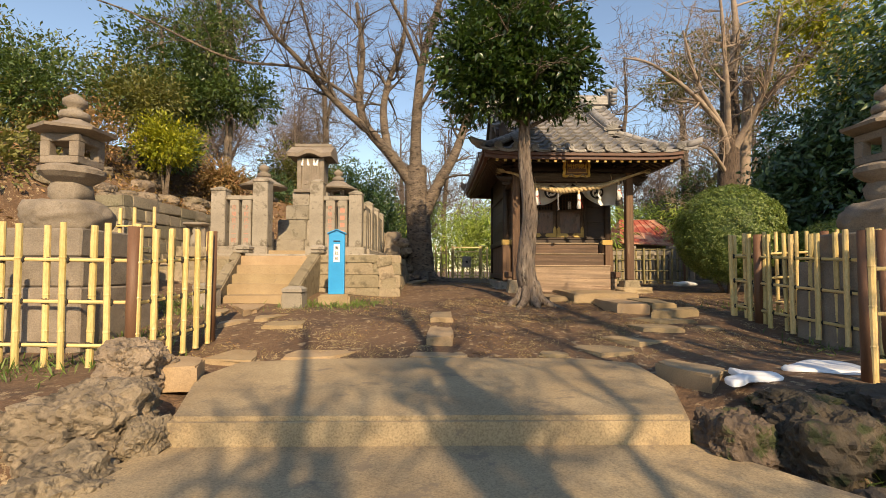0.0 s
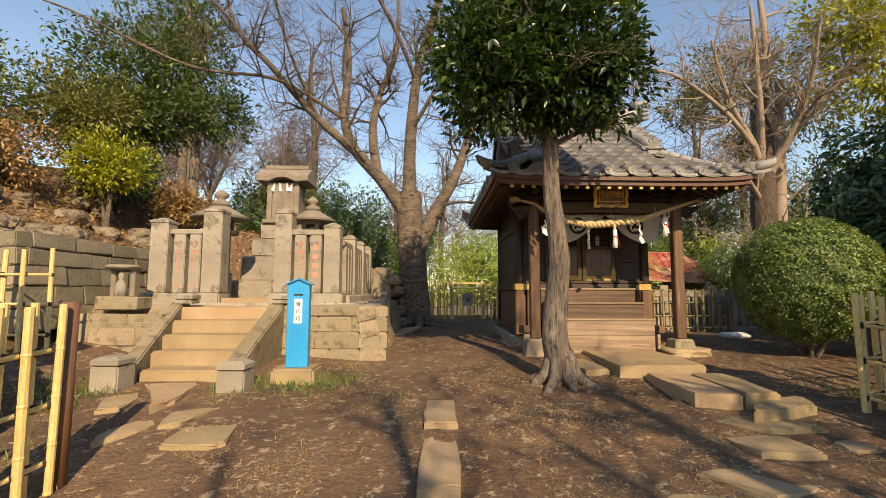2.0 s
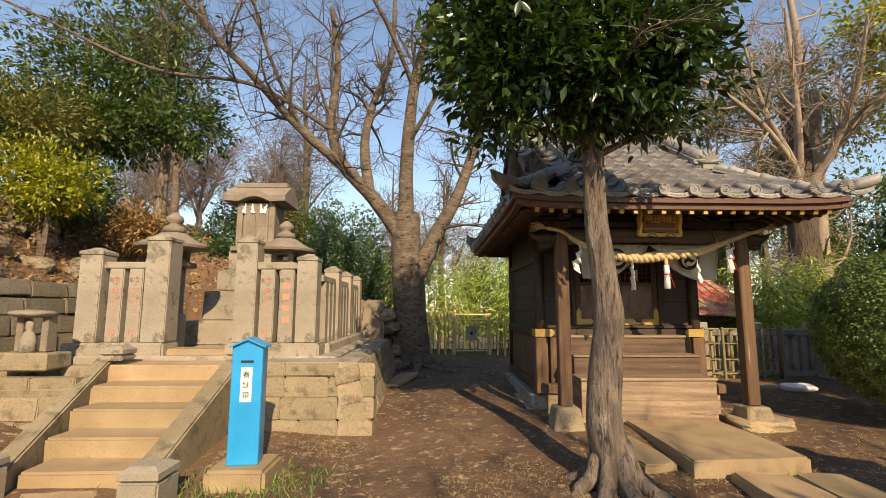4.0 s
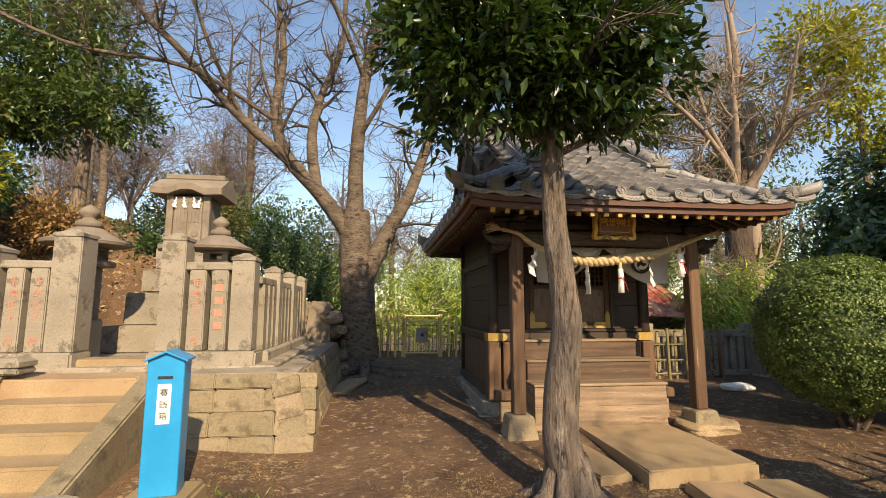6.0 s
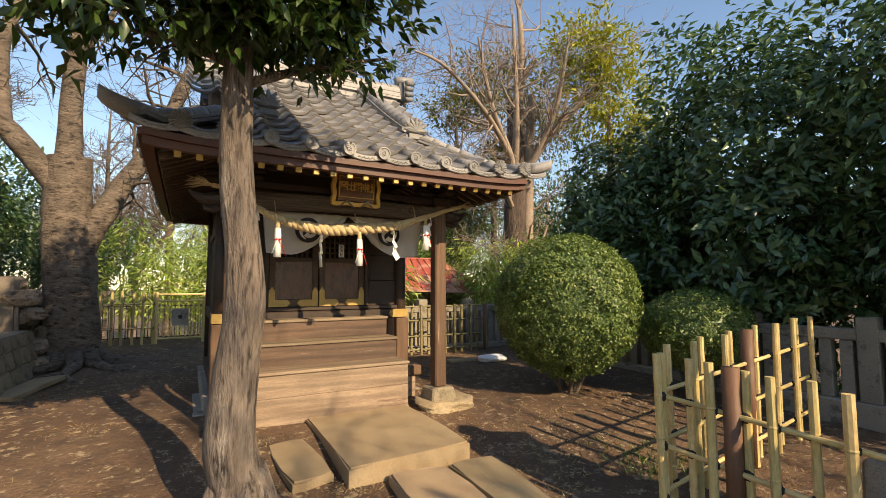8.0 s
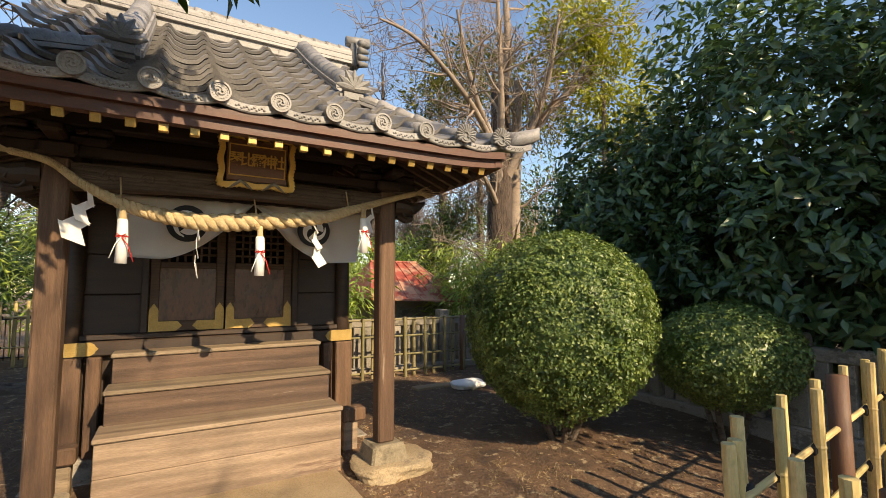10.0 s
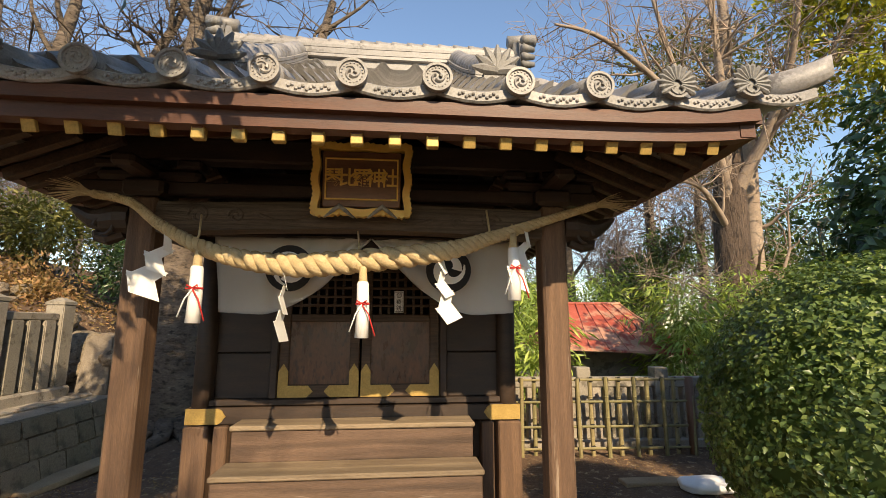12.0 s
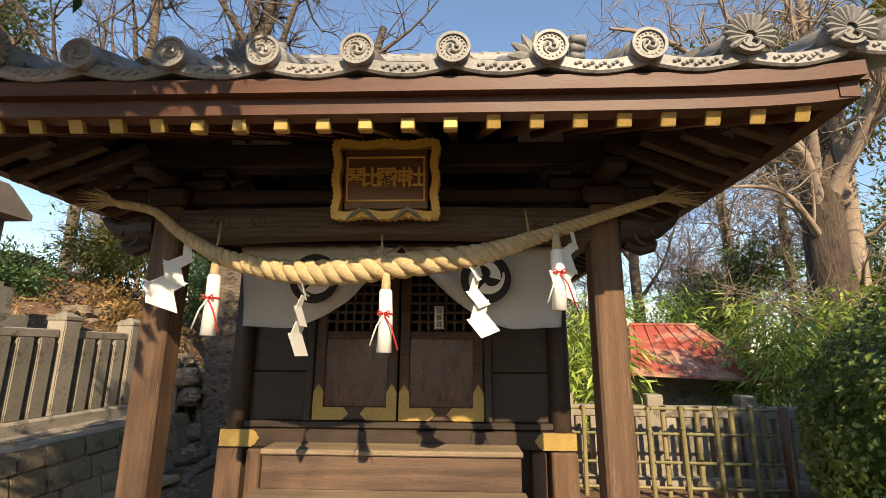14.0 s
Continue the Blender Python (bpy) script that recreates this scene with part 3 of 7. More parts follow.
for s in (-1, 1):
    spart("tie_beam", box(XC + s * 1.15 - 0.05, XC + s * 1.15 + 0.05, 9.5, 10.55, 3.44, 3.58, 0.012), BLACKWOOD)

# ---- roof ----
EY, RY, BY = 8.515, 11.5, 13.55
EZ, RZ = 3.86, 5.72
HW = 1.86


def rise(u):
    return 0.82 * u + 0.18 * u * u


def lift(x, y):
    """How far the eaves turn up near the corners."""
    a = min(abs(x - XC) / HW, 1.05)
    c = min(abs(y - (EY + BY) / 2) / ((BY - EY) / 2), 1.05)
    return 0.04 * a ** 7 * c ** 7


def z_front(x, y):
    return EZ + (RZ - EZ) * rise(max((y - EY) / (RY - EY), -0.05)) + lift(x, y)


def z_back(x, y):
    return EZ + (RZ - EZ) * rise(max((BY - y) / (BY - RY), -0.05)) + lift(x, y)


def z_side(x, y):
    return EZ + 0.02 + 0.72 * (HW - abs(x - XC)) * (0.85 + 0.1 * (HW - abs(x - XC))) + lift(x, y)


def roof_z(x, y):
    z = min(z_front(x, y), z_back(x, y))
    return min(z, z_side(x, y)) if abs(x - XC) > 1.12 else z


# wooden sheathing under the tiles
xs = [XC - HW + 2 * HW * i / 40 for i in range(41)]
ys = [EY + (BY - EY) * j / 44 for j in range(45)]
b = bmesh.new()
top = [[b.verts.new((x, y, roof_z(x, y) - 0.03)) for x in xs] for y in ys]
bot = [[b.verts.new((x, y, roof_z(x, y) - 0.1)) for x in xs] for y in ys]
for j in range(44):
    for i in range(40):
        b.faces.new((top[j][i], top[j][i + 1], top[j + 1][i + 1], top[j + 1][i]))
        b.faces.new((bot[j][i], bot[j + 1][i], bot[j + 1][i + 1], bot[j][i + 1]))
rim = [(0, i) for i in range(40)] + [(j, 40) for j in range(44)] + [(44, i) for i in range(40, 0, -1)] + [(j, 0) for j in range(44, 0, -1)]
for k, (j, i) in enumerate(rim):
    j2, i2 = rim[(k + 1) % len(rim)]
    b.faces.new((top[j][i], bot[j][i], bot[j2][i2], top[j2][i2]))
bmesh.ops.recalc_face_normals(b, faces=b.faces[:])
spart("sheathing", b, WOOD)

# fascia boards along the four eaves, following the turned-up corners
def strip(p, q, inset, z0, z1, thick):
    b = bmesh.new()
    rows = []
    d = (Vector(q) - Vector(p)).normalized()
    inw = Vector((-d.y, d.x, 0))
    for i in range(25):
        c = Vector(p).lerp(Vector(q), i / 24)
        a = c + inw * inset
        zz = EZ + lift(c.x, c.y)
        rows.append([b.verts.new((a.x + inw.x * o, a.y + inw.y * o, zz + h)) for o, h in ((0, z0), (0, z1), (thick, z1), (thick, z0))])
    for a, c in zip(rows, rows[1:]):
        for k in range(4):
            b.faces.new((a[k], c[k], c[(k + 1) % 4], a[(k + 1) % 4]))
    b.faces.new(rows[0])
    b.faces.new(rows[-1][::-1])
    bmesh.ops.recalc_face_normals(b, faces=b.faces[:])
    return b


corners = [(XC - HW, EY, 0), (XC + HW, EY, 0), (XC + HW, BY, 0), (XC - HW, BY, 0)]
for k in range(4):
    p, q = corners[k], corners[(k + 1) % 4]
    spart("fascia", strip(p, q, -0.035, -0.1, -0.045, 0.06), WOOD_RED)
    spart("fascia", strip(p, q, 0.005, -0.165, -0.1, 0.07), WOOD_RED, "red-brown eave board")

# rafters with brass end caps
rb = box(-0.024, 0.024, 0.0, 1.5, -0.03, 0.03, 0.004)
rme = bpy.data.meshes.new("rafter")
rb.to_mesh(rme)
rb.free()
rme.materials.append(WOOD_RED)
rme_side = rme.copy()
rme_side.materials[0] = WOOD
cb = box(-0.026, 0.026, -0.004, 0.035, -0.033, 0.033, 0.004)
cme = bpy.data.meshes.new("rafter_cap")
cb.to_mesh(cme)
cb.free()
cme.materials.append(BRASS)
for i in range(22):
    x = 2.87 + (i - 11) * 0.157
    reach = min(1.0, max(0.12, (HW - abs(x - XC)) * 0.75))
    r = share("rafter", rme, shrine, Matrix.Translation((x - XC, 8.55 - 11.6, 3.68 - 1.15 + lift(x, EY) * 0.8)) @ pose(0, 0, 0, 24) @ Matrix.Diagonal((1, reach, 1, 1)))
    share("rafter_cap", cme, r, pose(0, 0, 0, -24 if reach == 1.0 else 0))
for s in (-1, 1):
    for i in range(1, 32):
        y = EY + 0.1 + i * 0.157
        m = Matrix.Translation((s * (HW - 0.1), y - 11.6, 3.68 - 1.15 + lift(XC + HW, y) * 0.8)) @ pose(0, 0, 0, 0, 0, 90 * s) @ pose(0, 0, 0, 22) @ Matrix.Diagonal((1, min(0.55, max(0.1, (y - EY) * 0.55), max(0.1, (BY - y) * 0.55)), 1, 1))
        share("rafter", rme_side, shrine, m)


# roof tiles: a wavy pan and roll, shared by all
def tile_mesh(name, wide=0.34, deep=0.33, lip=0.045):
    b = bmesh.new()
    n = 15
    rows = []
    for yy, zz in ((0, lip), (deep, 0.0)):
        ring = []
        for k in range(n):
            t = k / (n - 1)
            d = min(t, 1 - t) * wide
            wave = 0.062 * math.cos(d / 0.062 * math.pi / 2) - 0.004 if d < 0.062 else -0.004 - 0.026 * math.sin(math.pi * (d - 0.062) / (wide - 0.124))
            ring.append(b.verts.new((-wide / 2 + wide * t, yy, zz + wave)))
        rows.append(ring)
    low = [b.verts.new((v.co.x, 0.004, v.co.z - 0.034)) for v in rows[0]]
    for k in range(n - 1):
        b.faces.new((rows[0][k], rows[0][k + 1], rows[1][k + 1], rows[1][k]))
        b.faces.new((low[k], low[k + 1], rows[0][k + 1], rows[0][k]))
    me = bpy.data.meshes.new(name)
    b.to_mesh(me)
    b.free()
    me.materials.append(TILE)
    return me


tme = tile_mesh("roof_tile")


def lay(x, y, dx, dy, zf, parent, jog=True):
    """A tile with its low edge at x, y; dx, dy: the way up the slope."""
    e = 0.1
    z0, z1 = zf(x, y), zf(x + dx * e, y + dy * e)
    upv = Vector((dx * e, dy * e, z1 - z0)).normalized()
    sx, sy = dy, -dx
    za, zb = zf(x - sx * e, y - sy * e), zf(x + sx * e, y + sy * e)
    side = Vector((sx * 2 * e, sy * 2 * e, zb - za)).normalized()
    nrm = side.cross(upv).normalized()
    side = upv.cross(nrm)
    m = Matrix((side, upv, nrm)).transposed().to_4x4()
    m.translation = (x - XC, y - 11.6, z0 - 1.15 + 0.01 + (random.uniform(-0.003, 0.003) if jog else 0))
    return share("roof_tile", tme, parent, m @ Matrix.Rotation(random.uniform(-0.012, 0.012), 4, "Z"))


for c in range(-6, 7):
    x = XC + 0.09 + c * 0.34 + 0.17
    for r in range(13):
        y = EY + 0.02 + r * 0.245
        if y > RY - 0.12 or abs(x - XC) > HW - 0.05:
            continue
        over = abs(x - XC) > 1.2
        edge = x + math.copysign(0.15, x - XC)
        if not over or z_front(edge, y + 0.22) < z_side(edge, y) + 0.05 or (y > EY + 1.5 and abs(x - XC) < 1.45):
            lay(x, y, 0, 1, z_front, shrine)
for s in (-1, 1):
    for c in range(15):
        y = EY + 0.2 + c * 0.34
        for r in range(5):
            x = XC + s * (HW - 0.02 - r * 0.215)
            xi = x - s * 0.24
            if z_side(xi, y) < min(z_front(xi, y - 0.15), z_back(xi, y + 0.15)) + 0.05 and abs(x - XC) > 1.1 and y < BY:
                lay(x, y, -s, 0, z_side, shrine)
for c in range(-6, 6):
    x = XC + c * 0.34 + 0.17
    for r in range(10):
        y = BY - 0.02 - r * 0.215
        if y > RY + 0.1 and (abs(x - XC) < 1.2 or z_back(x, y) < z_side(x, y) + 0.03):
            lay(x, y, 0, -1, z_back, shrine)

# round eave tiles with a three-comma swirl, and the curved pendants between them
def disc_mesh(flower):
    b = lathe([(0.0, 0.0), (0.062, 0.0), (0.066, 0.008), (0.066, 0.03), (0.054, 0.03), (0.052, 0.022), (0.0, 0.022)], 28)
    if flower:
        for k in range(14):
            a = math.pi * (-0.18 + 1.36 * k / 13)
            pts = [(r * math.cos(a), r * math.sin(a), 0.03) for r in (0.02, 0.05, 0.08, 0.095)]
            tube(pts, (0.004, 0.009, 0.013, 0.006), 6, True, b)
        for s in (-1, 1):
            tube([(s * 0.012 + s * 0.022 * math.sin(k * 0.7) * (1 - k / 12), -0.02 - 0.004 * k + 0.01 * math.cos(k * 0.7), 0.03) for k in range(8)], 0.006, 6, True, b)
    else:
        for j in range(3):
            pts, rad = [], []
            for k in range(9):
                a = j * 2.094 + k * 0.3
                r = 0.012 + 0.0028 * k
                pts.append((r * math.cos(a), r * math.sin(a), 0.024))
                rad.append(0.0095 * (1 - k / 10))
            tube(pts, rad, 6, True, b)
        for k in range(18):
            a = k * 2 * math.pi / 18
            bmesh.ops.create_cube(b, size=0.006, matrix=Matrix.Translation((0.045 * math.cos(a), 0.045 * math.sin(a), 0.023)))
    me = bpy.data.meshes.new("eave_disc")
    b.to_mesh(me)
    b.free()
    me.materials.append(TILE_DARK if flower else TILE)
    return me


plain, flower = disc_mesh(False), disc_mesh(True)
pb = bmesh.new()
rows = []
for k in range(11):
    t = k / 10
    x = -0.17 + 0.34 * t
    sag = -0.03 * math.sin(math.pi * t)
    rows.append([pb.verts.new((x, yy, sag + zz)) for yy, zz in ((0.0, -0.028), (-0.008, -0.02), (-0.008, 0.02), (0.0, 0.026), (0.2, 0.05), (0.2, 0.02))])
for a, c in zip(rows, rows[1:]):
    for k in range(6):
        pb.faces.new((a[k], a[(k + 1) % 6], c[(k + 1) % 6], c[k]))
for k in range(12):
    t = 0.27 + 0.46 * k / 11
    bmesh.ops.create_icosphere(pb, subdivisions=1, radius=0.009, matrix=Matrix.Translation((-0.17 + 0.34 * t, -0.009, -0.03 * math.sin(math.pi * t) + 0.008 * math.sin(k * 2.1))))
bmesh.ops.recalc_face_normals(pb, faces=pb.faces[:])
pme = bpy.data.meshes.new("eave_pendant")
pb.to_mesh(pme)
pb.free()
pme.materials.append(TILE)
for c in range(-6, 7):
    x = XC + 0.09 + c * 0.34
    big = abs(c) >= 4
    if abs(c) > 5:
        continue
    zz = EZ + lift(x, EY) + (0.055 if big else 0.04)
    share("eave_disc", flower if big else plain, shrine, Matrix.Translation((x - XC, EY - 0.055 - 11.6, zz - 1.15)) @ FRONT @ Matrix.Diagonal((0.93, 0.93, 1, 1)))
    b = tube([(x, EY - 0.055, zz), (x, EY + 0.25, z_front(x, EY + 0.25) + 0.02)], 0.058, 12)
    spart("roll_tile", b, TILE, smooth=True)
for c in range(-6, 6):
    x = XC + 0.26 + c * 0.34
    share("eave_pendant", pme, shrine, Matrix.Translation((x - XC, EY - 0.045 - 11.6, EZ + lift(x, EY) + 0.008 - 1.15)) @ pose(0, 0, 0, 0, -math.degrees(lift(x + 0.17, EY) - lift(x - 0.17, EY)) / 0.34 if abs(c) > 3 else 0, 0))
for s in (-1, 1):
    for c in range(14):
        y = EY + 0.36 + c * 0.34
        zz = EZ + lift(XC + HW, y)
        share("eave_pendant", pme, shrine, Matrix.Translation((s * (HW + 0.035), y - 11.6, zz - 0.01 - 1.15)) @ pose(0, 0, 0, 0, 0, 90 * s))
        share("eave_disc", plain, shrine, Matrix.Translation((s * (HW + 0.05), y + 0.17 - 11.6, zz + 0.015 - 1.15)) @ pose(0, 0, 0, 90, 0, 90 * s))


def ridge_stack(path, base, layers, wide, roll, thick=0.035):
    """A ridge of stacked flat tiles with round cap tiles on top."""
    pts = [Vector(p) for p in path]
    for k in range(layers):
        b = bmesh.new()
        w = wide * (1 - 0.06 * k) * (1.06 if k % 2 else 1)
        rows = []
        for i, p in enumerate(pts):
            d = (pts[min(i + 1, len(pts) - 1)] - pts[max(i - 1, 0)])
            s = Vector((d.y, -d.x, 0)).normalized() * w / 2
            z0 = base + k * thick
            rows.append([b.verts.new(p + s + Vector((0, 0, z0))), b.verts.new(p + s + Vector((0, 0, z0 + thick * 0.82))), b.verts.new(p - s + Vector((0, 0, z0 + thick * 0.82))), b.verts.new(p - s + Vector((0, 0, z0)))])
        for a, c in zip(rows, rows[1:]):
            for j in range(4):
                b.faces.new((a[j], c[j], c[(j + 1) % 4], a[(j + 1) % 4]))
        b.faces.new(rows[0])
        b.faces.new(rows[-1][::-1])
        bmesh.ops.recalc_face_normals(b, faces=b.faces[:])
        spart("ridge_tile", b, TILE)
    h = base + layers * thick
    total = sum((b - a).length for a, b in zip(pts, pts[1:]))
    n = max(2, int(total / 0.17))
    fine = []
    for i in range(n * 4 + 1):
        t = i / (n * 4) * (len(pts) - 1)
        k = min(int(t), len(pts) - 2)
        fine.append(pts[k].lerp(pts[k + 1], t - k) + Vector((0, 0, h)))
    for i in range(n):
        seg = fine[i * 4:i * 4 + 5]
        spart("cap_tile", tube(seg, (roll * 1.14, roll * 1.12, roll, roll * 0.97, roll * 0.93), 12), TILE, smooth=True)


# main ridge
spart("ridge_end_wall", box(XC - 1.5, XC + 1.5, RY - 0.08, RY + 0.08, RZ - 0.05, RZ + 0.1, 0.01), TILE)
ridge_stack([(XC - 1.55, RY, RZ), (XC, RY, RZ - 0.01), (XC + 1.55, RY, RZ)], 0.06, 5, 0.24, 0.07, 0.04)
for s in (-1, 1):
    x = XC + s * 1.6
    b = box(x - 0.05, x + 0.05, RY - 0.2, RY + 0.2, RZ - 0.02, RZ + 0.42, 0.05, taper=(1, 0.6), seg=2)
    for k in range(4):
        join(b, tube([(x + s * 0.02, RY - 0.16 - 0.02 * k, RZ + 0.05 + k * 0.09), (x + s * 0.16, RY - 0.13, RZ + 0.08 + k * 0.09)], (0.05, 0.03), 8))
    spart("ridge_end_ornament", b, TILE_DARK, "dark ogre-tile ridge end", True)
    spart("ridge_end_roll", tube([(x - s * 0.1, RY, RZ + 0.42), (x + s * 0.22, RY, RZ + 0.46)], 0.07, 12), TILE, smooth=True)
    # descending ridge, then corner ridge
    dx = XC + 0.035 + s * 0.87
    path = [(dx, y, z_front(dx, y)) for y in np.linspace(RY - 0.12, 9.6, 9)]
    ridge_stack(path, 0.04, 4, 0.27, 0.088)
    y, z = 9.5, z_front(dx, 9.5)
    b = box(dx - 0.12, dx + 0.12, y - 0.06, y + 0.06, z + 0.02, z + 0.14, 0.03, seg=2)
    for k in range(7):
        a = math.pi * (0.02 + 0.96 * k / 6)
        tube([(dx, y - 0.05, z + 0.15), (dx + 0.1 * math.cos(a), y - 0.06, z + 0.15 + 0.1 * math.sin(a)), (dx + 0.17 * math.cos(a), y - 0.07, z + 0.15 + 0.17 * math.sin(a))], (0.03, 0.035, 0.008), 7, True, b)
    spart("flower_ornament", b, TILE_DARK, "dark leaf-shaped ridge end tile")
    n = 10
    path = []
    for k in range(n):
        t = k / (n - 1)
        x2, y2 = dx + s * (0.12 + t * 0.98), 9.55 - t * 0.95
        path.append((x2, y2, min(z_front(x2, y2), max(z_side(x2, y2), EZ + 0.07) if abs(x2 - XC) > 1.1 else 9) + 0.02 + 0.03 * t ** 4))
    ridge_stack(path, -0.02, 2, 0.26, 0.062, 0.036)
    e = Vector(path[-1])
    b = bmesh.new()
    blade = []
    for k, (o, up_, hi, th) in enumerate(((-0.06, 0.0, 0.1, 0.07), (0.07, 0.005, 0.1, 0.06), (0.15, 0.02, 0.095, 0.045), (0.21, 0.04, 0.085, 0.03), (0.25, 0.065, 0.07, 0.015))):
        q = e + Vector((s * o * 0.8, -o * 0.62, 0.0))
        w = Vector((0.62, s * 0.8, 0)) * th
        blade.append([b.verts.new(q + w + Vector((0, 0, up_ - 0.03))), b.verts.new(q + w * 0.8 + Vector((0, 0, up_ + hi * 0.8))), b.verts.new(q + Vector((0, 0, up_ + hi))), b.verts.new(q - w * 0.8 + Vector((0, 0, up_ + hi * 0.8))), b.verts.new(q - w + Vector((0, 0, up_ - 0.03)))])
    for a, c in zip(blade, blade[1:]):
        for k in range(5):
            b.faces.new((a[k], c[k], c[(k + 1) % 5], a[(k + 1) % 5]))
    b.faces.new(blade[0]), b.faces.new(blade[-1][::-1])
    bmesh.ops.recalc_face_normals(b, faces=b.faces[:])
    spart("corner_tip", b, TILE, "upswept corner tile", True)
    # back descending ridge and corner ridge
    path = [(dx, y, z_back(dx, y)) for y in np.linspace(RY + 0.12, 12.7, 6)]
    ridge_stack(path, 0.04, 3, 0.22, 0.075)
    path = [(dx + s * (0.1 + t * (HW - 0.97)), 12.6 + t * 0.95, min(z_back(dx + s * (0.1 + t * (HW - 0.97)), 12.6 + t * 0.95), z_side(dx + s * (0.1 + t * (HW - 0.97)), 12.6) + lift(XC + HW, BY) * t ** 7) + 0.02) for t in np.linspace(0, 1, 8)]
    ridge_stack(path, 0.03, 1, 0.2, 0.07)
    # gable wall and bargeboards
    gx = XC + s * 1.15
    b = bmesh.new()
    tri = [(RY - 1.35, 4.85), (RY + 0.95, 4.85), (RY, RZ - 0.02)]
    f1 = [b.verts.new((gx, yy, zz)) for yy, zz in tri]
    f2 = [b.verts.new((gx - s * 0.05, yy, zz)) for yy, zz in tri]
    b.faces.new(f1), b.faces.new(f2[::-1])
    for k in range(3):
        b.faces.new((f1[k], f2[k], f2[(k + 1) % 3], f1[(k + 1) % 3]))
    bmesh.ops.recalc_face_normals(b, faces=b.faces[:])
    spart("gable_wall", b, BLACKWOOD)
    for zf, y0, y1 in ((z_front, RY - 1.45, RY), (z_back, RY + 1.0, RY)):
        b = bmesh.new()
        rows = []
        for k in range(9):
            yy = y0 + (y1 - y0) * k / 8
            zz = zf(XC, yy) - 0.01
            rows.append([b.verts.new((XC + s * o, yy, zz + h)) for o, h in ((1.44, -0.16), (1.44, 0), (1.38, 0), (1.38, -0.16))])
        for a, c in zip(rows, rows[1:]):
            for j in range(4):
                b.faces.new((a[j], c[j], c[(j + 1) % 4], a[(j + 1) % 4]))
        b.faces.new(rows[0]), b.faces.new(rows[-1][::-1])
        bmesh.ops.recalc_face_normals(b, faces=b.faces[:])
        spart("bargeboard", b, BLACKWOOD)

# ---- shrine body ----
x0, x1, y0, y1 = XC - 1.165, XC + 1.165, 10.5, 12.75
for x in (x0, x1):
    for y in (y0, y1):
        spart("corner_post", tube([(x, y, 1.4), (x, y, 4.15)], 0.075, 16), BLACKWOOD, smooth=True)
spart("foundation", box(XC - 1.32, XC + 1.32, 10.42, 12.85, 0.95, 1.36, 0.02), STONE, "pale stone foundation")
spart("foundation_step", box(XC - 1.42, XC + 1.42, 10.3, 12.95, 0.95, 1.2, 0.02), STONE)
for s in (-1, 1):
    x = XC + s * 1.165
    spart("sill_beam", box(x - 0.078, x + 0.078, 10.582, 12.85, 2.185, 2.308, 0.01), BLACKWOOD)
    spart("base_beam", box(x - 0.08, x + 0.08, 10.44, 12.85, 1.4, 1.52, 0.01), WOOD)
    for k in range(14):
        y = 10.62 + k * 0.15
        spart("skirt_board", box(x - 0.02, x + 0.02, y, y + 0.142, 1.52, 2.18, 0.004), WOOD_V)
    for k in range(7):
        z = 2.31 + k * 0.235
        spart("wall_board", box(x - 0.018, x + 0.018, 10.57, 12.68, z, z + 0.232, 0.005), BLACKWOOD)
    spart("side_rail", box(x - 0.05, x + 0.05, 10.5, 12.75, 3.3, 3.4, 0.008), BLACKWOOD)
    spart("under_post", box(XC + s * 1.165 - 0.09, XC + s * 1.165 + 0.09, 10.4, 10.6, 1.36, 2.18, 0.012), WOOD_V)
    spart("under_post", box(XC + s * 0.99 - 0.05, XC + s * 0.99 + 0.05, 10.4, 10.56, 1.36, 2.18, 0.01), WOOD_V)
    spart("beam_end", box(XC + s * 1.14 - 0.12, XC + s * 1.14 + 0.12, 9.98, 10.14, 1.45, 1.58, 0.015), WOOD_V)
    spart("rail_post", box(XC + s * 1.12 - 0.07, XC + s * 1.12 + 0.07, 10.02, 10.14, 1.05, 1.45, 0.012), STEP_WOOD)
    ogee = [(s * 1.252, 2.192), (s * 1.02, 2.192), (s * 0.99, 2.212), (s * 0.985, 2.225), (s * 0.965, 2.248), (s * 0.985, 2.271), (s * 0.99, 2.284), (s * 1.02, 2.304), (s * 1.252, 2.304)]
    b = prism(ogee, 0, 0.008)
    for v in b.verts:
        v.co = Vector((XC + v.co.x, 10.431 - v.co.z, v.co.y))
    bmesh.ops.recalc_face_normals(b, faces=b.faces[:])
    spart("brass_plate", b, BRASS, "brass corner plate with an ogee end")
    spart("brass_plate", box(*sorted((XC + s * 1.247, XC + s * 1.256)), 10.43, 10.66, 2.192, 2.304, 0.003), BRASS)
spart("back_wall", box(x0, x1, 12.72, 12.76, 1.36, 4.1, 0.005), BLACKWOOD)
spart("sill_beam", box(XC - 1.246, XC + 1.246, 10.434, 10.58, 2.185, 2.308, 0.01), BLACKWOOD)
spart("front_skirt", box(XC - 1.1, XC + 1.1, 10.52, 10.56, 1.36, 2.18, 0.006), BLACKWOOD)
spart("threshold", box(XC - 1.12, XC + 1.12, 10.46, 10.58, 2.315, 2.36, 0.006), BLACKWOOD)
spart("head_beam", box(XC - 1.165, XC + 1.165, 10.44, 10.56, 3.5, 3.66, 0.01), BLACKWOOD)
spart("frieze", box(XC - 1.15, XC + 1.15, 10.5, 10.53, 3.66, 4.15, 0.004), BLACKWOOD)
spart("ceiling_board", box(XC - 1.15, XC + 1.15, 10.5, 12.7, 4.1, 4.13, 0.004), BLACKWOOD)
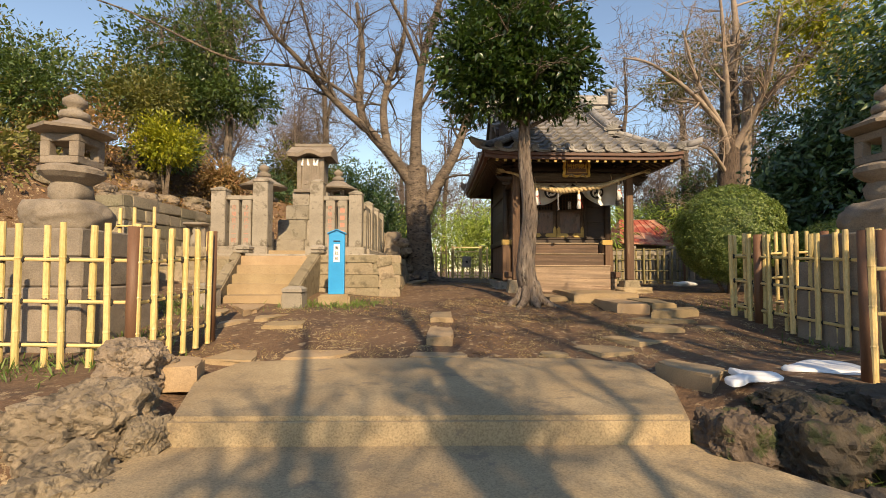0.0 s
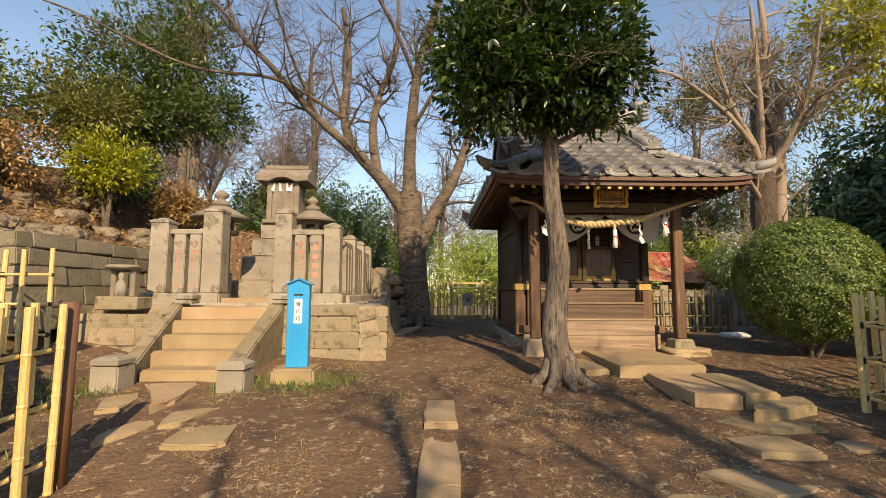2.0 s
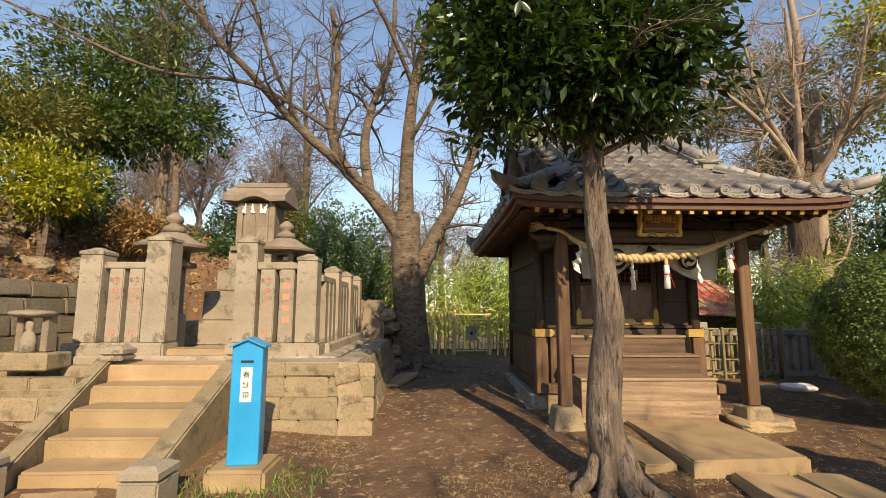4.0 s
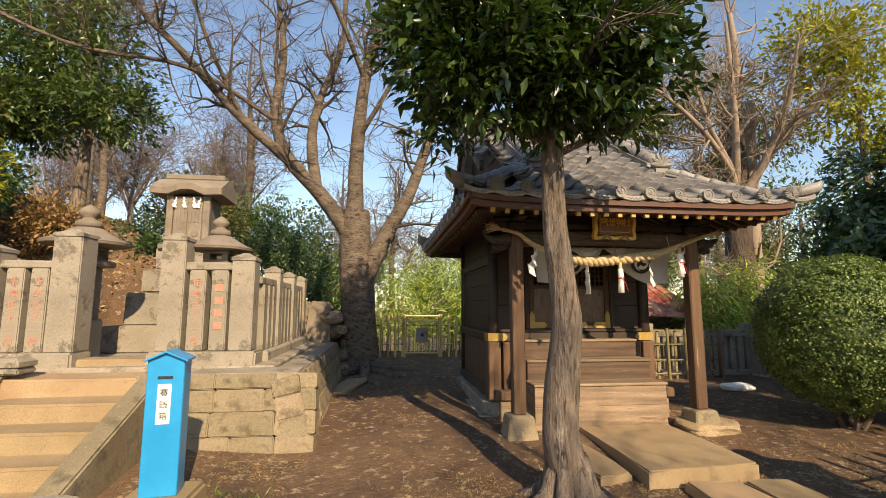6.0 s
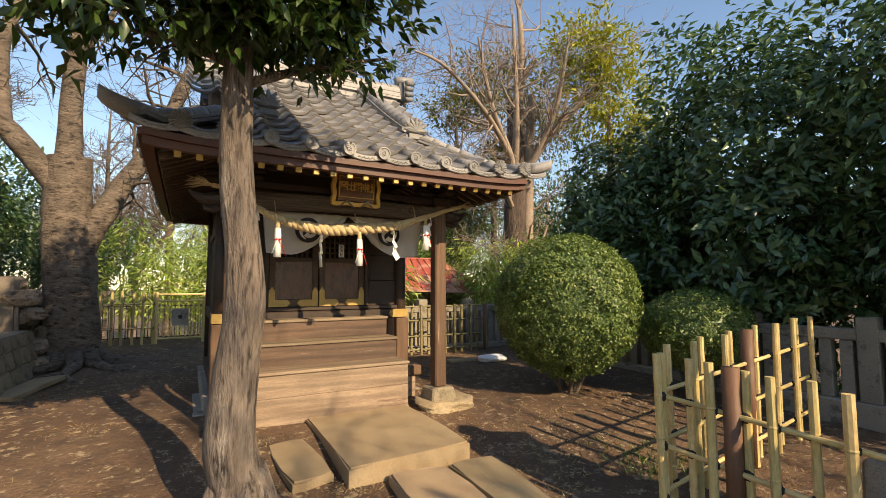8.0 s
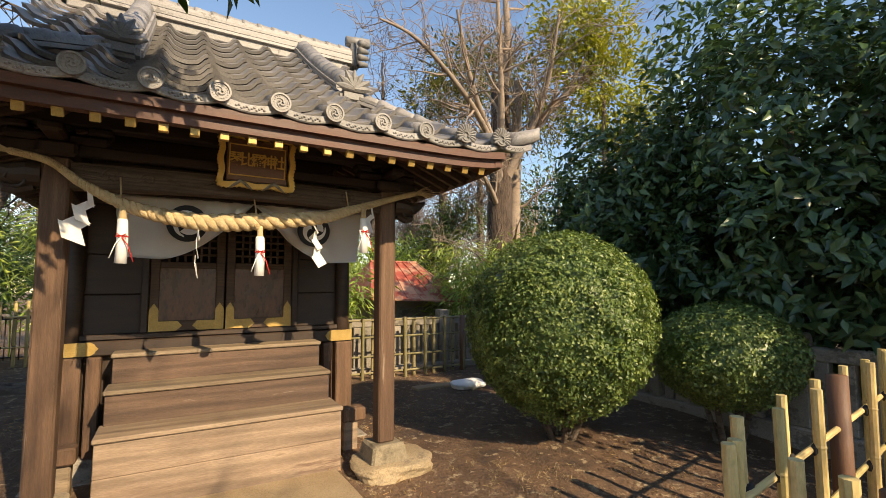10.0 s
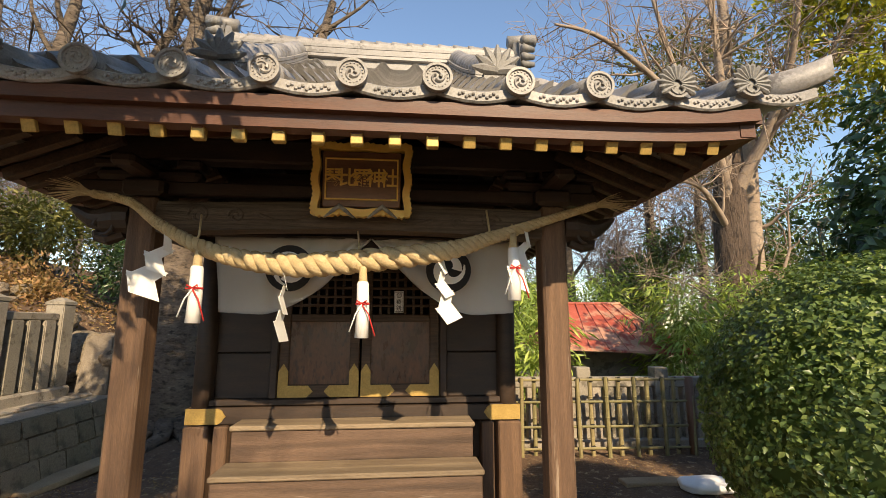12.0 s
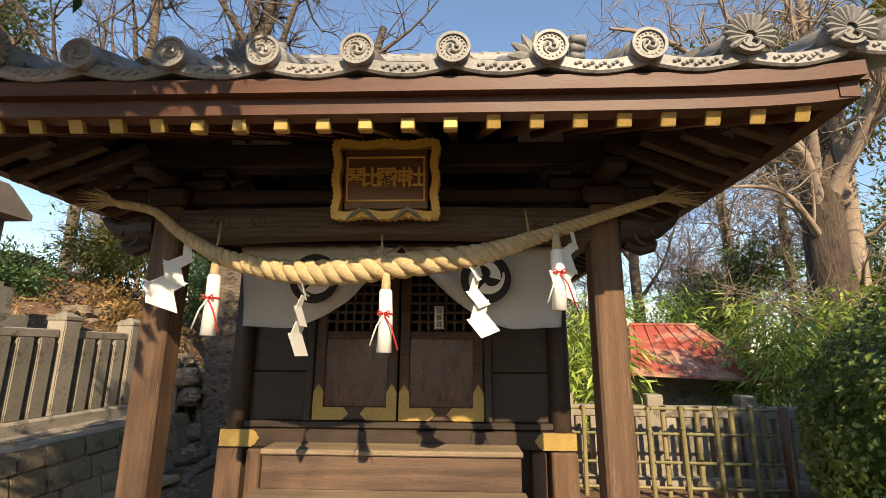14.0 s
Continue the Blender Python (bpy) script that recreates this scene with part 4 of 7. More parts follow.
for s in (-1, 1):
    for k, (za, zb) in enumerate(((2.36, 2.7), (2.706, 3.05), (3.056, 3.5))):
        xa, xb = sorted((XC + s * 0.68, XC + s * 1.13))
        spart("front_board", box(xa, xb, 10.52, 10.55, za, zb, 0.005), BLACKWOOD)
    xa, xb = sorted((XC + s * 0.625, XC + s * 0.685))
    spart("door_jamb", box(xa, xb, 10.47, 10.57, 2.36, 3.5, 0.008), BLACKWOOD)
    # a door leaf: stiles, rails, panel, lattice, brass
    door = thing("door", "", "")
    door.parent = shrine
    for key in ("label", "category"):
        if key in door:
            del door[key]
    xa, xb = sorted((XC + s * 0.008, XC + s * 0.62))
    spart("stile", box(xa, xa + 0.075, 10.49, 10.535, 2.365, 3.495, 0.006), WOOD, parent=door)
    spart("stile", box(xb - 0.075, xb, 10.49, 10.535, 2.365, 3.495, 0.006), WOOD, parent=door)
    spart("rail", box(xa + 0.075, xb - 0.075, 10.492, 10.533, 2.365, 2.46, 0.006), WOOD, parent=door)
    spart("rail", box(xa + 0.075, xb - 0.075, 10.492, 10.533, 2.94, 3.0, 0.006), WOOD, parent=door)
    spart("rail", box(xa + 0.075, xb - 0.075, 10.492, 10.533, 3.42, 3.495, 0.006), WOOD, parent=door)
    spart("door_panel", box(xa + 0.07, xb - 0.07, 10.508, 10.525, 2.455, 2.945, 0.004), DOOR_WOOD, "glossy red-brown door panel", parent=door)
    for k in range(1, 7):
        x = xa + 0.075 + (xb - xa - 0.15) * k / 7
        spart("lattice_bar", box(x - 0.01, x + 0.01, 10.5, 10.522, 3.0, 3.42, 0.003), WOOD, parent=door)
    for k in range(1, 6):
        z = 3.0 + 0.42 * k / 6
        spart("lattice_bar", box(xa + 0.075, xb - 0.075, 10.497, 10.518, z - 0.01, z + 0.01, 0.003), WOOD, parent=door)
    for xs_, xe in ((xa, xa + 0.075), (xb - 0.075, xb)):
        inner = xe if xs_ == xa else xs_
        w = 0.19 if xs_ == xa else -0.19
        outline = [(xs_, 2.367), (xe, 2.367), (xe, 2.56), ((xs_ + xe) / 2, 2.62), (xs_, 2.56)]
        b = prism(outline, 0, 0.006)
        for v in b.verts:
            v.co = Vector((v.co.x, 10.489 - v.co.z, v.co.y))
        spart("brass_fitting", b, BRASS, parent=door)
        outline = [(inner, 2.367), (inner + w * 0.75, 2.367), (inner + w, 2.41), (inner + w * 0.8, 2.455), (inner, 2.455)]
        b = prism(outline, 0, 0.006)
        for v in b.verts:
            v.co = Vector((v.co.x, 10.49 - v.co.z, v.co.y))
        bmesh.ops.recalc_face_normals(b, faces=b.faces[:])
        spart("brass_fitting", b, BRASS, parent=door)
# ink-black sheet that puts the interior's shade behind the door lattice
spart("interior_back", box(XC - 1.1, XC + 1.1, 10.9, 10.93, 2.3, 3.6, 0.0), INK_AND_SHADE)

# wooden steps
steps = thing("wooden_steps", "three broad weathered wooden steps with worn treads", "steps", at=(XC, 10.0, 1.15))


def tpart(name, bm, material=STEP_WOOD, label=""):
    bmesh.ops.translate(bm, verts=bm.verts[:], vec=(-XC, -10.0, -1.15))
    return part(name, bm, material, steps, label)


for hw, ya, yb, zt, zb in ((0.855, 10.18, 10.43, 2.225, 1.98), (0.868, 9.88, 10.2, 1.985, 1.72), (0.885, 9.55, 9.95, 1.725, 1.45)):
    # upper boards: weathered and painted darker for shade; the lowest keeps the lit tone
    wood = STEP_DARK_SHADED if zt > 1.8 else STEP_WOOD
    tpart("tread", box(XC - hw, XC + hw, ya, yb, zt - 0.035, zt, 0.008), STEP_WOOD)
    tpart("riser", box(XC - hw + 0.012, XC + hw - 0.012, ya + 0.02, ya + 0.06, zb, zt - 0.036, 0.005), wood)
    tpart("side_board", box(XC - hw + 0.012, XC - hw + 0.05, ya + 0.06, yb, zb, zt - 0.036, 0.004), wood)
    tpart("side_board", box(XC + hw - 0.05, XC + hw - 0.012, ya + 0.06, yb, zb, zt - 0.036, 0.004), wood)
tpart("riser", box(XC - 0.875, XC + 0.875, 9.57, 9.61, 1.05, 1.448, 0.006))
for s in (-1, 1):
    tpart("side_board", box(XC + s * 0.855 - 0.02, XC + s * 0.855 + 0.02, 9.61, 10.4, 1.05, 1.448, 0.005))

# ---- stone platform with its stair, on the left ----
terrace = tagged(new("stone_platform"), "raised platform of mossy tuff blocks before the hillside", "platform", kind="structure")


def blocks(origin, along, up, length, rows, thick, material, parent, name="block", rough=0.012, wmin=0.35, wmax=0.7, seed=1):
    """Courses of rough blocks on a wall: origin at its foot, along and up as vectors."""
    rnd = random.Random(seed)
    o, a, u = Vector(origin), Vector(along).normalized(), Vector(up).normalized()
    n = u.cross(a).normalized()
    z = 0.0
    for h in rows:
        s = 0.0
        while s < length - 0.02:
            w = min(rnd.uniform(wmin, wmax), length - s)
            if length - s - w < 0.15:
                w = length - s
            b = box(0.002, w - 0.002, -thick, rnd.uniform(0, rough * 1.5), 0.002, h - 0.002, 0.014, rough=rough * 0.6, seg=2)
            m = Matrix((a, n, u)).transposed().to_4x4()
            m.translation = o + a * s + u * z
            ob = part(name, b, material, parent)
            ob.matrix_basis = m
            s += w
        z += h


box_fill = link("core", box(-5.3, -1.15, 9.75, 14.2, 0.7, 1.8, 0.02), TUFF, terrace)
link("core", box(-5.4, -4.02, 9.0, 9.9, 0.7, 1.7, 0.02), TUFF, terrace)
blocks((-0.72, 9.42, 0.95), (-1, 0, 0), (-0.0, 0.12, 1), 1.95, (0.3, 0.26, 0.25, 0.17), 0.3, TUFF, terrace, seed=3)
blocks((-0.72, 14.3, 0.95), (0, -1, 0), (-0.22, 0, 1), 4.85, (0.27, 0.26, 0.25, 0.2), 0.3, TUFF, terrace, wmin=0.3, wmax=0.55, seed=4)
blocks((-4.0, 8.95, 1.05), (-1, 0, 0), (0, 0.1, 1), 1.5, (0.3, 0.27, 0.2), 0.3, TUFF, terrace, seed=5)
blocks((-4.1, 9.55, 1.5), (-1, 0, 0), (0, 0.05, 1), 1.4, (0.2, 0.18), 0.3, TUFF, terrace, seed=6)
link("coping", box(-2.2, -0.92, 9.55, 10.05, 1.78, 1.93, 0.03, rough=0.01, seg=2), STONE, terrace)
link("coping", box(-1.3, -0.92, 10.06, 14.25, 1.78, 1.92, 0.03, rough=0.01, seg=2), STONE, terrace)
link("coping", box(-5.3, -1.31, 10.02, 14.2, 1.8, 1.95, 0.02), STONE, terrace)

stair = thing("stone_stair", "flight of worn stone steps with sloping stone cheeks", "stairs", at=(-3.2, 8.0, 1.0))


def local(bm, e):
    bmesh.ops.translate(bm, verts=bm.verts[:], vec=-e.location)
    return bm


for k in range(5):
    y = 7.9 + k * 0.4
    z = 1.0 + (k + 1) * 0.178
    xl = -3.62 - 0.1 * k
    part("step", local(box(xl, -2.58, y, y + (0.46 if k < 4 else 0.7), z - 0.4, z, 0.025, rough=0.008, seg=2), stair), PAVING, stair)
for xa, xb, la, lb in ((-3.64, -4.06, -3.86, -4.26), (-2.58, -2.6, -2.36, -2.36)):
    bm = bmesh.new()
    prof = ((7.75, 0.85), (7.75, 1.2), (9.6, 1.98), (9.95, 1.98), (9.95, 0.85))
    A = [bm.verts.new((xa + (xb - xa) * (y - 7.9) / 2, y, z)) for y, z in prof]
    B = [bm.verts.new((la + (lb - la) * (y - 7.9) / 2, y, z)) for y, z in prof]
    bm.faces.new(A), bm.faces.new(B[::-1])
    for k in range(5):
        bm.faces.new((A[k], B[k], B[(k + 1) % 5], A[(k + 1) % 5]))
    bmesh.ops.recalc_face_normals(bm, faces=bm.faces[:])
    bmesh.ops.bevel(bm, geom=bm.edges[:], offset=0.02, segments=2, affect="EDGES")
    part("cheek", local(bm, stair), TUFF, stair, "sloping lichen-spotted stone cheek")
for x, y, z in ((-3.72, 7.6, 0.95), (-2.3, 7.6, 0.9), (-3.95, 9.62, 1.95), (-2.42, 9.62, 1.95)):
    e = thing("stone_newel", "short square stone newel with a moulded cap", "stone post", "stair newels", (x, y, z))
    w = 0.16 if y < 8 else 0.14
    h = 0.34 if y < 8 else 0.06
    part("shaft", box(-w, w, -w, w, 0, h, 0.015, seg=2), STONE, e)
    part("cap", lathe([(w * 1.1, h), (w * 1.42, h + 0.02), (w * 1.42, h + 0.07), (w * 1.0, h + 0.1), (w * 0.85, h + 0.11)], 4), STONE, e)


# ---- stone fence round the platform ----
def pillar(x, y, z, w, h, group, label, cap=True, text=""):
    e = thing("stone_pillar", label, "stone pillar", group, (x, y, z))
    part("shaft", box(-w, w, -w, w, 0, h, 0.012, seg=2), STONE, e)
    if cap:
        part("cap", lathe([(w * 1.25, h - 0.02), (w * 1.5, h), (w * 1.5, h + 0.04), (w * 0.5, h + 0.09), (w * 0.45, h + 0.1)], 4), STONE, e)
    if text:
        for k, ch in enumerate(text):
            words(ch, w * 1.1, REDTEXT, e, Matrix.Translation((0, -w - 0.003, h * 0.83 - k * w * 1.45)) @ FRONT, 0.002, "inscription")
    return e


FY = 10.27
base_z = 1.93
fence_base = [(-4.98, -3.72), (-2.78, -1.62)]
for k, (a, c) in enumerate(fence_base):
    tagged(link("stone_kerb", box(a - 0.06, c + 0.06, FY - 0.2, FY + 0.2, base_z - 0.02, base_z + 0.19, 0.025, rough=0.008, seg=2), STONE), "heavy stone kerb under the fence pillars", "stone kerb", "fence kerbs")
sill = tagged(link("stone_kerb", box(-3.7, -2.8, FY - 0.1, FY + 0.25, base_z - 0.02, base_z + 0.1, 0.02, rough=0.006, seg=2), PAVING), "low stone threshold at the top of the stair", "stone kerb", "fence kerbs")
Z = base_z + 0.19
for x, w, h in ((-4.76, 0.155, 1.22), (-3.84, 0.165, 1.42), (-2.62, 0.145, 1.4), (-1.77, 0.14, 1.15)):
    pillar(x, FY, Z, w, h, "main fence pillars", "square weathered stone fence pillar with cap and faded lettering", cap=True)
for x, tx in ((-4.43, "\u5e02\u5834\u6c0f\u5b50\u4e00\u540c"), (-4.16, "\u4e0a\u753a\u6c0f\u5b50\u4e00\u540c"), (-2.33, "\u5e02\u5834\u6c0f\u5b50\u4e00\u540c"), (-2.06, "")):
    e = pillar(x, FY, Z, 0.1, 1.02, "fence balusters", "flat stone fence baluster with faded red lettering", cap=False, text=tx)
    if not tx:
        for k in range(4):
            part("inscription", box(-0.05, 0.05, -0.105, -0.1, 0.75 - k * 0.16, 0.84 - k * 0.16, 0.0), REDTEXT, e)
for a, c in ((-4.62, -4.0), (-2.5, -1.9)):
    tagged(link("stone_rail", box(a, c, FY - 0.1, FY + 0.1, Z + 1.02, Z + 1.12, 0.015, rough=0.005), STONE), "stone top rail across the fence balusters", "stone rail", "fence rails")
# side fence, running back
tagged(link("stone_kerb", box(-1.85, -1.5, FY + 0.22, 13.9, base_z - 0.02, base_z + 0.15, 0.025, rough=0.008), STONE), "heavy stone kerb under the fence pillars", "stone kerb", "fence kerbs")
for k in range(3):
    pillar(-1.68, FY + 1.18 + k * 1.17, base_z + 0.15, 0.12, 1.12, "side fence pillars", "square weathered stone pillar in the side fence")
for k in range(3):
    for j in range(3):
        y = FY + 0.34 + k * 1.17 + j * 0.275
        e = pillar(-1.68, y, base_z + 0.15, 0.098, 0.9, "side fence balusters", "broad stone slab baluster in the side fence", cap=False)
    y0_ = FY + 0.15 + k * 1.17
    tagged(link("stone_rail", box(-1.76, -1.6, y0_, y0_ + 0.9, base_z + 1.05, base_z + 1.15, 0.012, rough=0.004), STONE), "stone top rail across the fence balusters", "stone rail", "fence rails")
# inner fence and left side seen between the gate pillars
for j in range(7):
    pillar(-4.9, FY + 0.4 + j * 0.3, base_z, 0.07, 1.05, "inner fence balusters", "rough-edged stone baluster beside the inner steps", cap=False)
tagged(link("stone_rail", box(-5.0, -4.8, FY + 0.3, FY + 2.4, base_z + 1.05, base_z + 1.15, 0.012), STONE), "stone top rail across the fence balusters", "stone rail", "fence rails")


# ---- stone lanterns ----
def lantern(x, y, z, s, label, tall=True):
    e = thing("stone_lantern", label, "stone lantern", "stone lanterns", Matrix.Translation((x, y, z)) @ Matrix.Diagonal((s, s, s, 1)))
    if tall:
        part("plinth", box(-0.68, 0.68, -0.68, 0.68, -0.3, 0.62, 0.02, rough=0.01), LANTERN, e)
        part("plinth", box(-0.66, 0.66, -0.66, 0.66, 0.62, 0.98, 0.02, rough=0.01), LANTERN, e)
        part("plinth", box(-0.55, 0.55, -0.55, 0.55, 0.98, 1.32, 0.02, rough=0.01), LANTERN, e)
        b = rock(0.48, 0.48, 0.26, 7, 0.25, 4)
        bmesh.ops.translate(b, verts=b.verts[:], vec=(0, 0, 1.5))
        part("carved_base", b, LANTERN, e, "carved wave-like stone base", True)
        b = rock(0.24, 0.24, 0.2, 9, 0.25, 3)
        bmesh.ops.translate(b, verts=b.verts[:], vec=(0, 0, 1.82))
        part("stem", b, LANTERN, e, "", True)
        part("middle_tray", lathe([(0.18, 1.92), (0.3, 2.0), (0.36, 2.06), (0.36, 2.12), (0.29, 2.16), (0.26, 2.17)], 18, wobble=0.08), LANTERN, e, "carved lotus tray")
        fb, w, rf = 2.17, 0.24, 0.48
    else:
        part("stem", box(-0.14, 0.14, -0.14, 0.14, -0.9, -0.08, 0.02), LANTERN, e)
        part("middle_tray", box(-0.24, 0.24, -0.24, 0.24, -0.08, 0.0, 0.02), LANTERN, e)
        fb, w, rf = 0.0, 0.17, 0.48
    # fire box: four corner posts, sill and head round a dark hollow
    fh = 0.36 if tall else w * 0.95
    for sx in (-1, 1):
        for sy in (-1, 1):
            xa, xb = sorted((sx * w, sx * w * 0.5))
            ya, yb = sorted((sy * w, sy * w * 0.5))
            part("fire_box_post", box(xa, xb, ya, yb, fb + fh * 0.25, fb + fh * 0.8, 0.01), LANTERN, e)
    part("fire_box_sill", box(-w, w, -w, w, fb, fb + fh * 0.27, 0.012), LANTERN, e)
    part("fire_box_head", box(-w, w, -w, w, fb + fh * 0.78, fb + fh * 1.05, 0.012), LANTERN, e)
    t = fb + fh * 1.05
    prof = [(rf * 0.5, t), (rf * 0.97, t + rf * 0.03), (rf * 1.0, t + rf * 0.1), (rf * 0.82, t + rf * 0.18), (rf * 0.55, t + rf * 0.33), (rf * 0.33, t + rf * 0.48), (rf * 0.24, t + rf * 0.5)]
    b = lathe(prof, 24 if not tall else 6, wobble=0.03)
    if tall:
        for v in b.verts:
            r = math.hypot(v.co.x, v.co.y)
            v.co.z += 0.04 * (r / rf) ** 4
    part("roof", b, LANTERN, e, "broad stone lantern roof")
    q = t + rf * 0.5
    k = rf / 0.72 * (1.2 if tall else 1)
    part("finial", lathe([(0.2 * k, q), (0.22 * k, q + 0.05 * k), (0.2 * k, q + 0.12 * k), (0.12 * k, q + 0.15 * k), (0.1 * k, q + 0.2 * k), (0.17 * k, q + 0.24 * k), (0.17 * k, q + 0.32 * k), (0.08 * k, q + 0.4 * k), (0.02 * k, q + 0.44 * k)], 16), LANTERN, e, "onion-shaped stone finial", True)
    return e


lantern(-4.42, 5.65, 0.85, 0.93, "tall weathered stone lantern on a stepped plinth")
lantern(4.95, 4.9, 0.86, 0.9, "tall weathered stone lantern on a stepped plinth")
lantern(-2.28, 10.75, 3.28, 0.95, "small stone lantern rising behind the stone fence", False)
lantern(-4.02, 10.78, 3.3, 1.1, "small stone lantern rising behind the stone fence", False)
for x in (-2.28, -4.02):
    tagged(link("lantern_pedestal", box(x - 0.2, x + 0.2, 10.55, 10.95, 1.9, 2.5, 0.02), STONE), "square stone pedestal under a small lantern", "pedestal", "lantern pedestals")

# ---- small stone shrine on its pedestal ----
ped = thing("stone_pedestal", "stepped pedestal of stacked grey stone blocks", "pedestal", at=(-3.35, 12.7, 1.95))
for w, d, za, zb in ((0.95, 0.9, 0, 0.42), (0.75, 0.7, 0.42, 0.95), (0.6, 0.55, 0.95, 1.35), (0.47, 0.42, 1.35, 1.72)):
    for s in (-1, 1):
        xa, xb = sorted((0.004 * s, s * w))
        part("block", box(xa, xb, -d, d, za + 0.003, zb - 0.003, 0.02, rough=0.01, seg=2), STONE, ped)
mini = thing("stone_hokora", "small carved stone shrine with doors and paper streamers", "stone shrine", at=(-3.35, 12.6, 3.67))
part("body", box(-0.33, 0.33, -0.28, 0.3, 0, 0.92, 0.015), LANTERN, mini)
for s in (-1, 1):
    part("corner_column", box(s * 0.3 - 0.055, s * 0.3 + 0.055, -0.33, -0.23, 0, 0.92, 0.01), LANTERN, mini)
    part("door", box(s * 0.12 - 0.105, s * 0.12 + 0.105, -0.305, -0.28, 0.06, 0.82, 0.006), LANTERN, mini)
    for k in range(3):
        part("door_bar", box(s * 0.12 - 0.09 + k * 0.06, s * 0.12 - 0.06 + k * 0.06, -0.315, -0.3, 0.45, 0.8, 0.003), LANTERN, mini)
    part("door_boss", lathe([(0.06, 0), (0.05, 0.015), (0.0, 0.02)], 16), LANTERN, mini).matrix_basis = Matrix.Translation((s * 0.12, -0.305, 0.25)) @ FRONT
part("base_slab", box(-0.42, 0.42, -0.4, 0.38, -0.02, 0.06, 0.012), LANTERN, mini)
b = bmesh.new()
rows = []
for i in range(13):
    t = -1 + i / 6
    arch = 0.2 * (1 - min(abs(t) / 0.45, 1) ** 2) if abs(t) < 0.45 else 0
    rows.append([b.verts.new((t * 0.58, yy, zz)) for yy, zz in ((-0.46, 0.9 + arch * 0.55 + 0.03 * abs(t)), (-0.48, 1.0 + arch * 0.6 + 0.03 * abs(t)), (-0.1, 1.26), (0.05, 1.3), (0.42, 1.0), (0.42, 0.92))])
for a, c in zip(rows, rows[1:]):
    for k in range(6):
        b.faces.new((a[k], c[k], c[(k + 1) % 6], a[(k + 1) % 6]))
b.faces.new(rows[0]), b.faces.new(rows[-1][::-1])
bmesh.ops.recalc_face_normals(b, faces=b.faces[:])
part("roof", b, LANTERN, mini, "stone roof with a curved front gable")
part("roof_ridge", box(-0.5, 0.5, -0.1, 0.12, 1.26, 1.36, 0.02), LANTERN, mini)


# ---- folded paper streamer ----
def streamer_mesh():
    b = bmesh.new()
    pts = [(0.0, 0.0), (0.035, -0.06), (-0.02, -0.11), (0.03, -0.17), (-0.025, -0.22), (0.03, -0.29)]
    w = 0.045
    for k, ((xa, za), (xb, zb)) in enumerate(zip(pts, pts[1:])):
        y = 0.008 * (k % 2)
        q = [b.verts.new(c) for c in ((xa - w * (k + 1.5) / 4, y, za), (xa + w * (k + 1.5) / 4, y + 0.012, za), (xb + w * (k + 2) / 4, y + 0.01, zb - 0.02), (xb - w * (k + 2) / 4, y - 0.01, zb - 0.02))]
        r = [b.verts.new(v.co + Vector((0, 0.0025, 0))) for v in q]
        b.faces.new(q), b.faces.new(r[::-1])
        for j in range(4):
            b.faces.new((q[j], q[(j + 1) % 4], r[(j + 1) % 4], r[j]))
    bmesh.ops.recalc_face_normals(b, faces=b.faces[:])
    me = bpy.data.meshes.new("paper_streamer")
    b.to_mesh(me)
    b.free()
    me.materials.append(WHITE)
    return me


sme = streamer_mesh()
for k, x in enumerate((-0.2, -0.08, 0.08, 0.2)):
    ob = tagged(new("paper_streamer", sme), "small folded white paper streamer on the stone shrine", "paper streamer", "stone shrine streamers")
    ob.matrix_world = Matrix.Translation((-3.35 + x, 12.26, 4.56)) @ pose(0, 0, 0, 0, random.uniform(-15, 15), 10) @ Matrix.Diagonal((0.45, 0.45, 0.6, 1))

# ---- blue offering box ----
e = thing("offering_box", "tall narrow blue painted metal offering box with slot", "offering box", at=pose(-1.72, 8.08, 1.2, 0, 0, 8))
part("body", box(-0.135, 0.135, -0.11, 0.11, 0, 1.06, 0.006), BLUE, e)
b = bmesh.new()
R = [[b.verts.new((x, y, z)) for x, z in ((-0.16, 1.05), (0.0, 1.125), (0.16, 1.05), (0.16, 1.035), (0.0, 1.11), (-0.16, 1.035))] for y in (-0.145, 0.13)]
for k in range(6):
    b.faces.new((R[0][k], R[0][(k + 1) % 6], R[1][(k + 1) % 6], R[1][k]))
b.faces.new(R[0][::-1]), b.faces.new(R[1])
bmesh.ops.recalc_face_normals(b, faces=b.faces[:])
part("lid", b, BLUE, e, "blue gabled lid")
part("gable", prism([(-0.13, 1.05), (0.13, 1.05), (0.0, 1.11)], -0.108, 0.108), BLUE, e).matrix_basis = FRONT
# flat strip whose black colour is the shade inside the coin opening
part("slot", box(-0.055, 0.055, -0.114, -0.108, 0.9, 0.922, 0.0), INK_AND_SHADE, e, "coin slot, its shaded opening painted as a black strip")
part("label_plate", box(-0.05, 0.05, -0.116, -0.109, 0.55, 0.86, 0.002), WHITE, e, "white paper label")
for k, ch in enumerate("\u8cfd\u92ad\u7bb1"):
    words(ch, 0.065, INK_AND_SHADE, e, Matrix.Translation((0, -0.118, 0.79 - k * 0.09)) @ FRONT, 0.001)
tagged(link("box_footing", box(-1.98, -1.45, 7.82, 8.34, 0.9, 1.2, 0.03, rough=0.012, seg=2), PAVING), "rough stone block under the blue offering box", "footing")

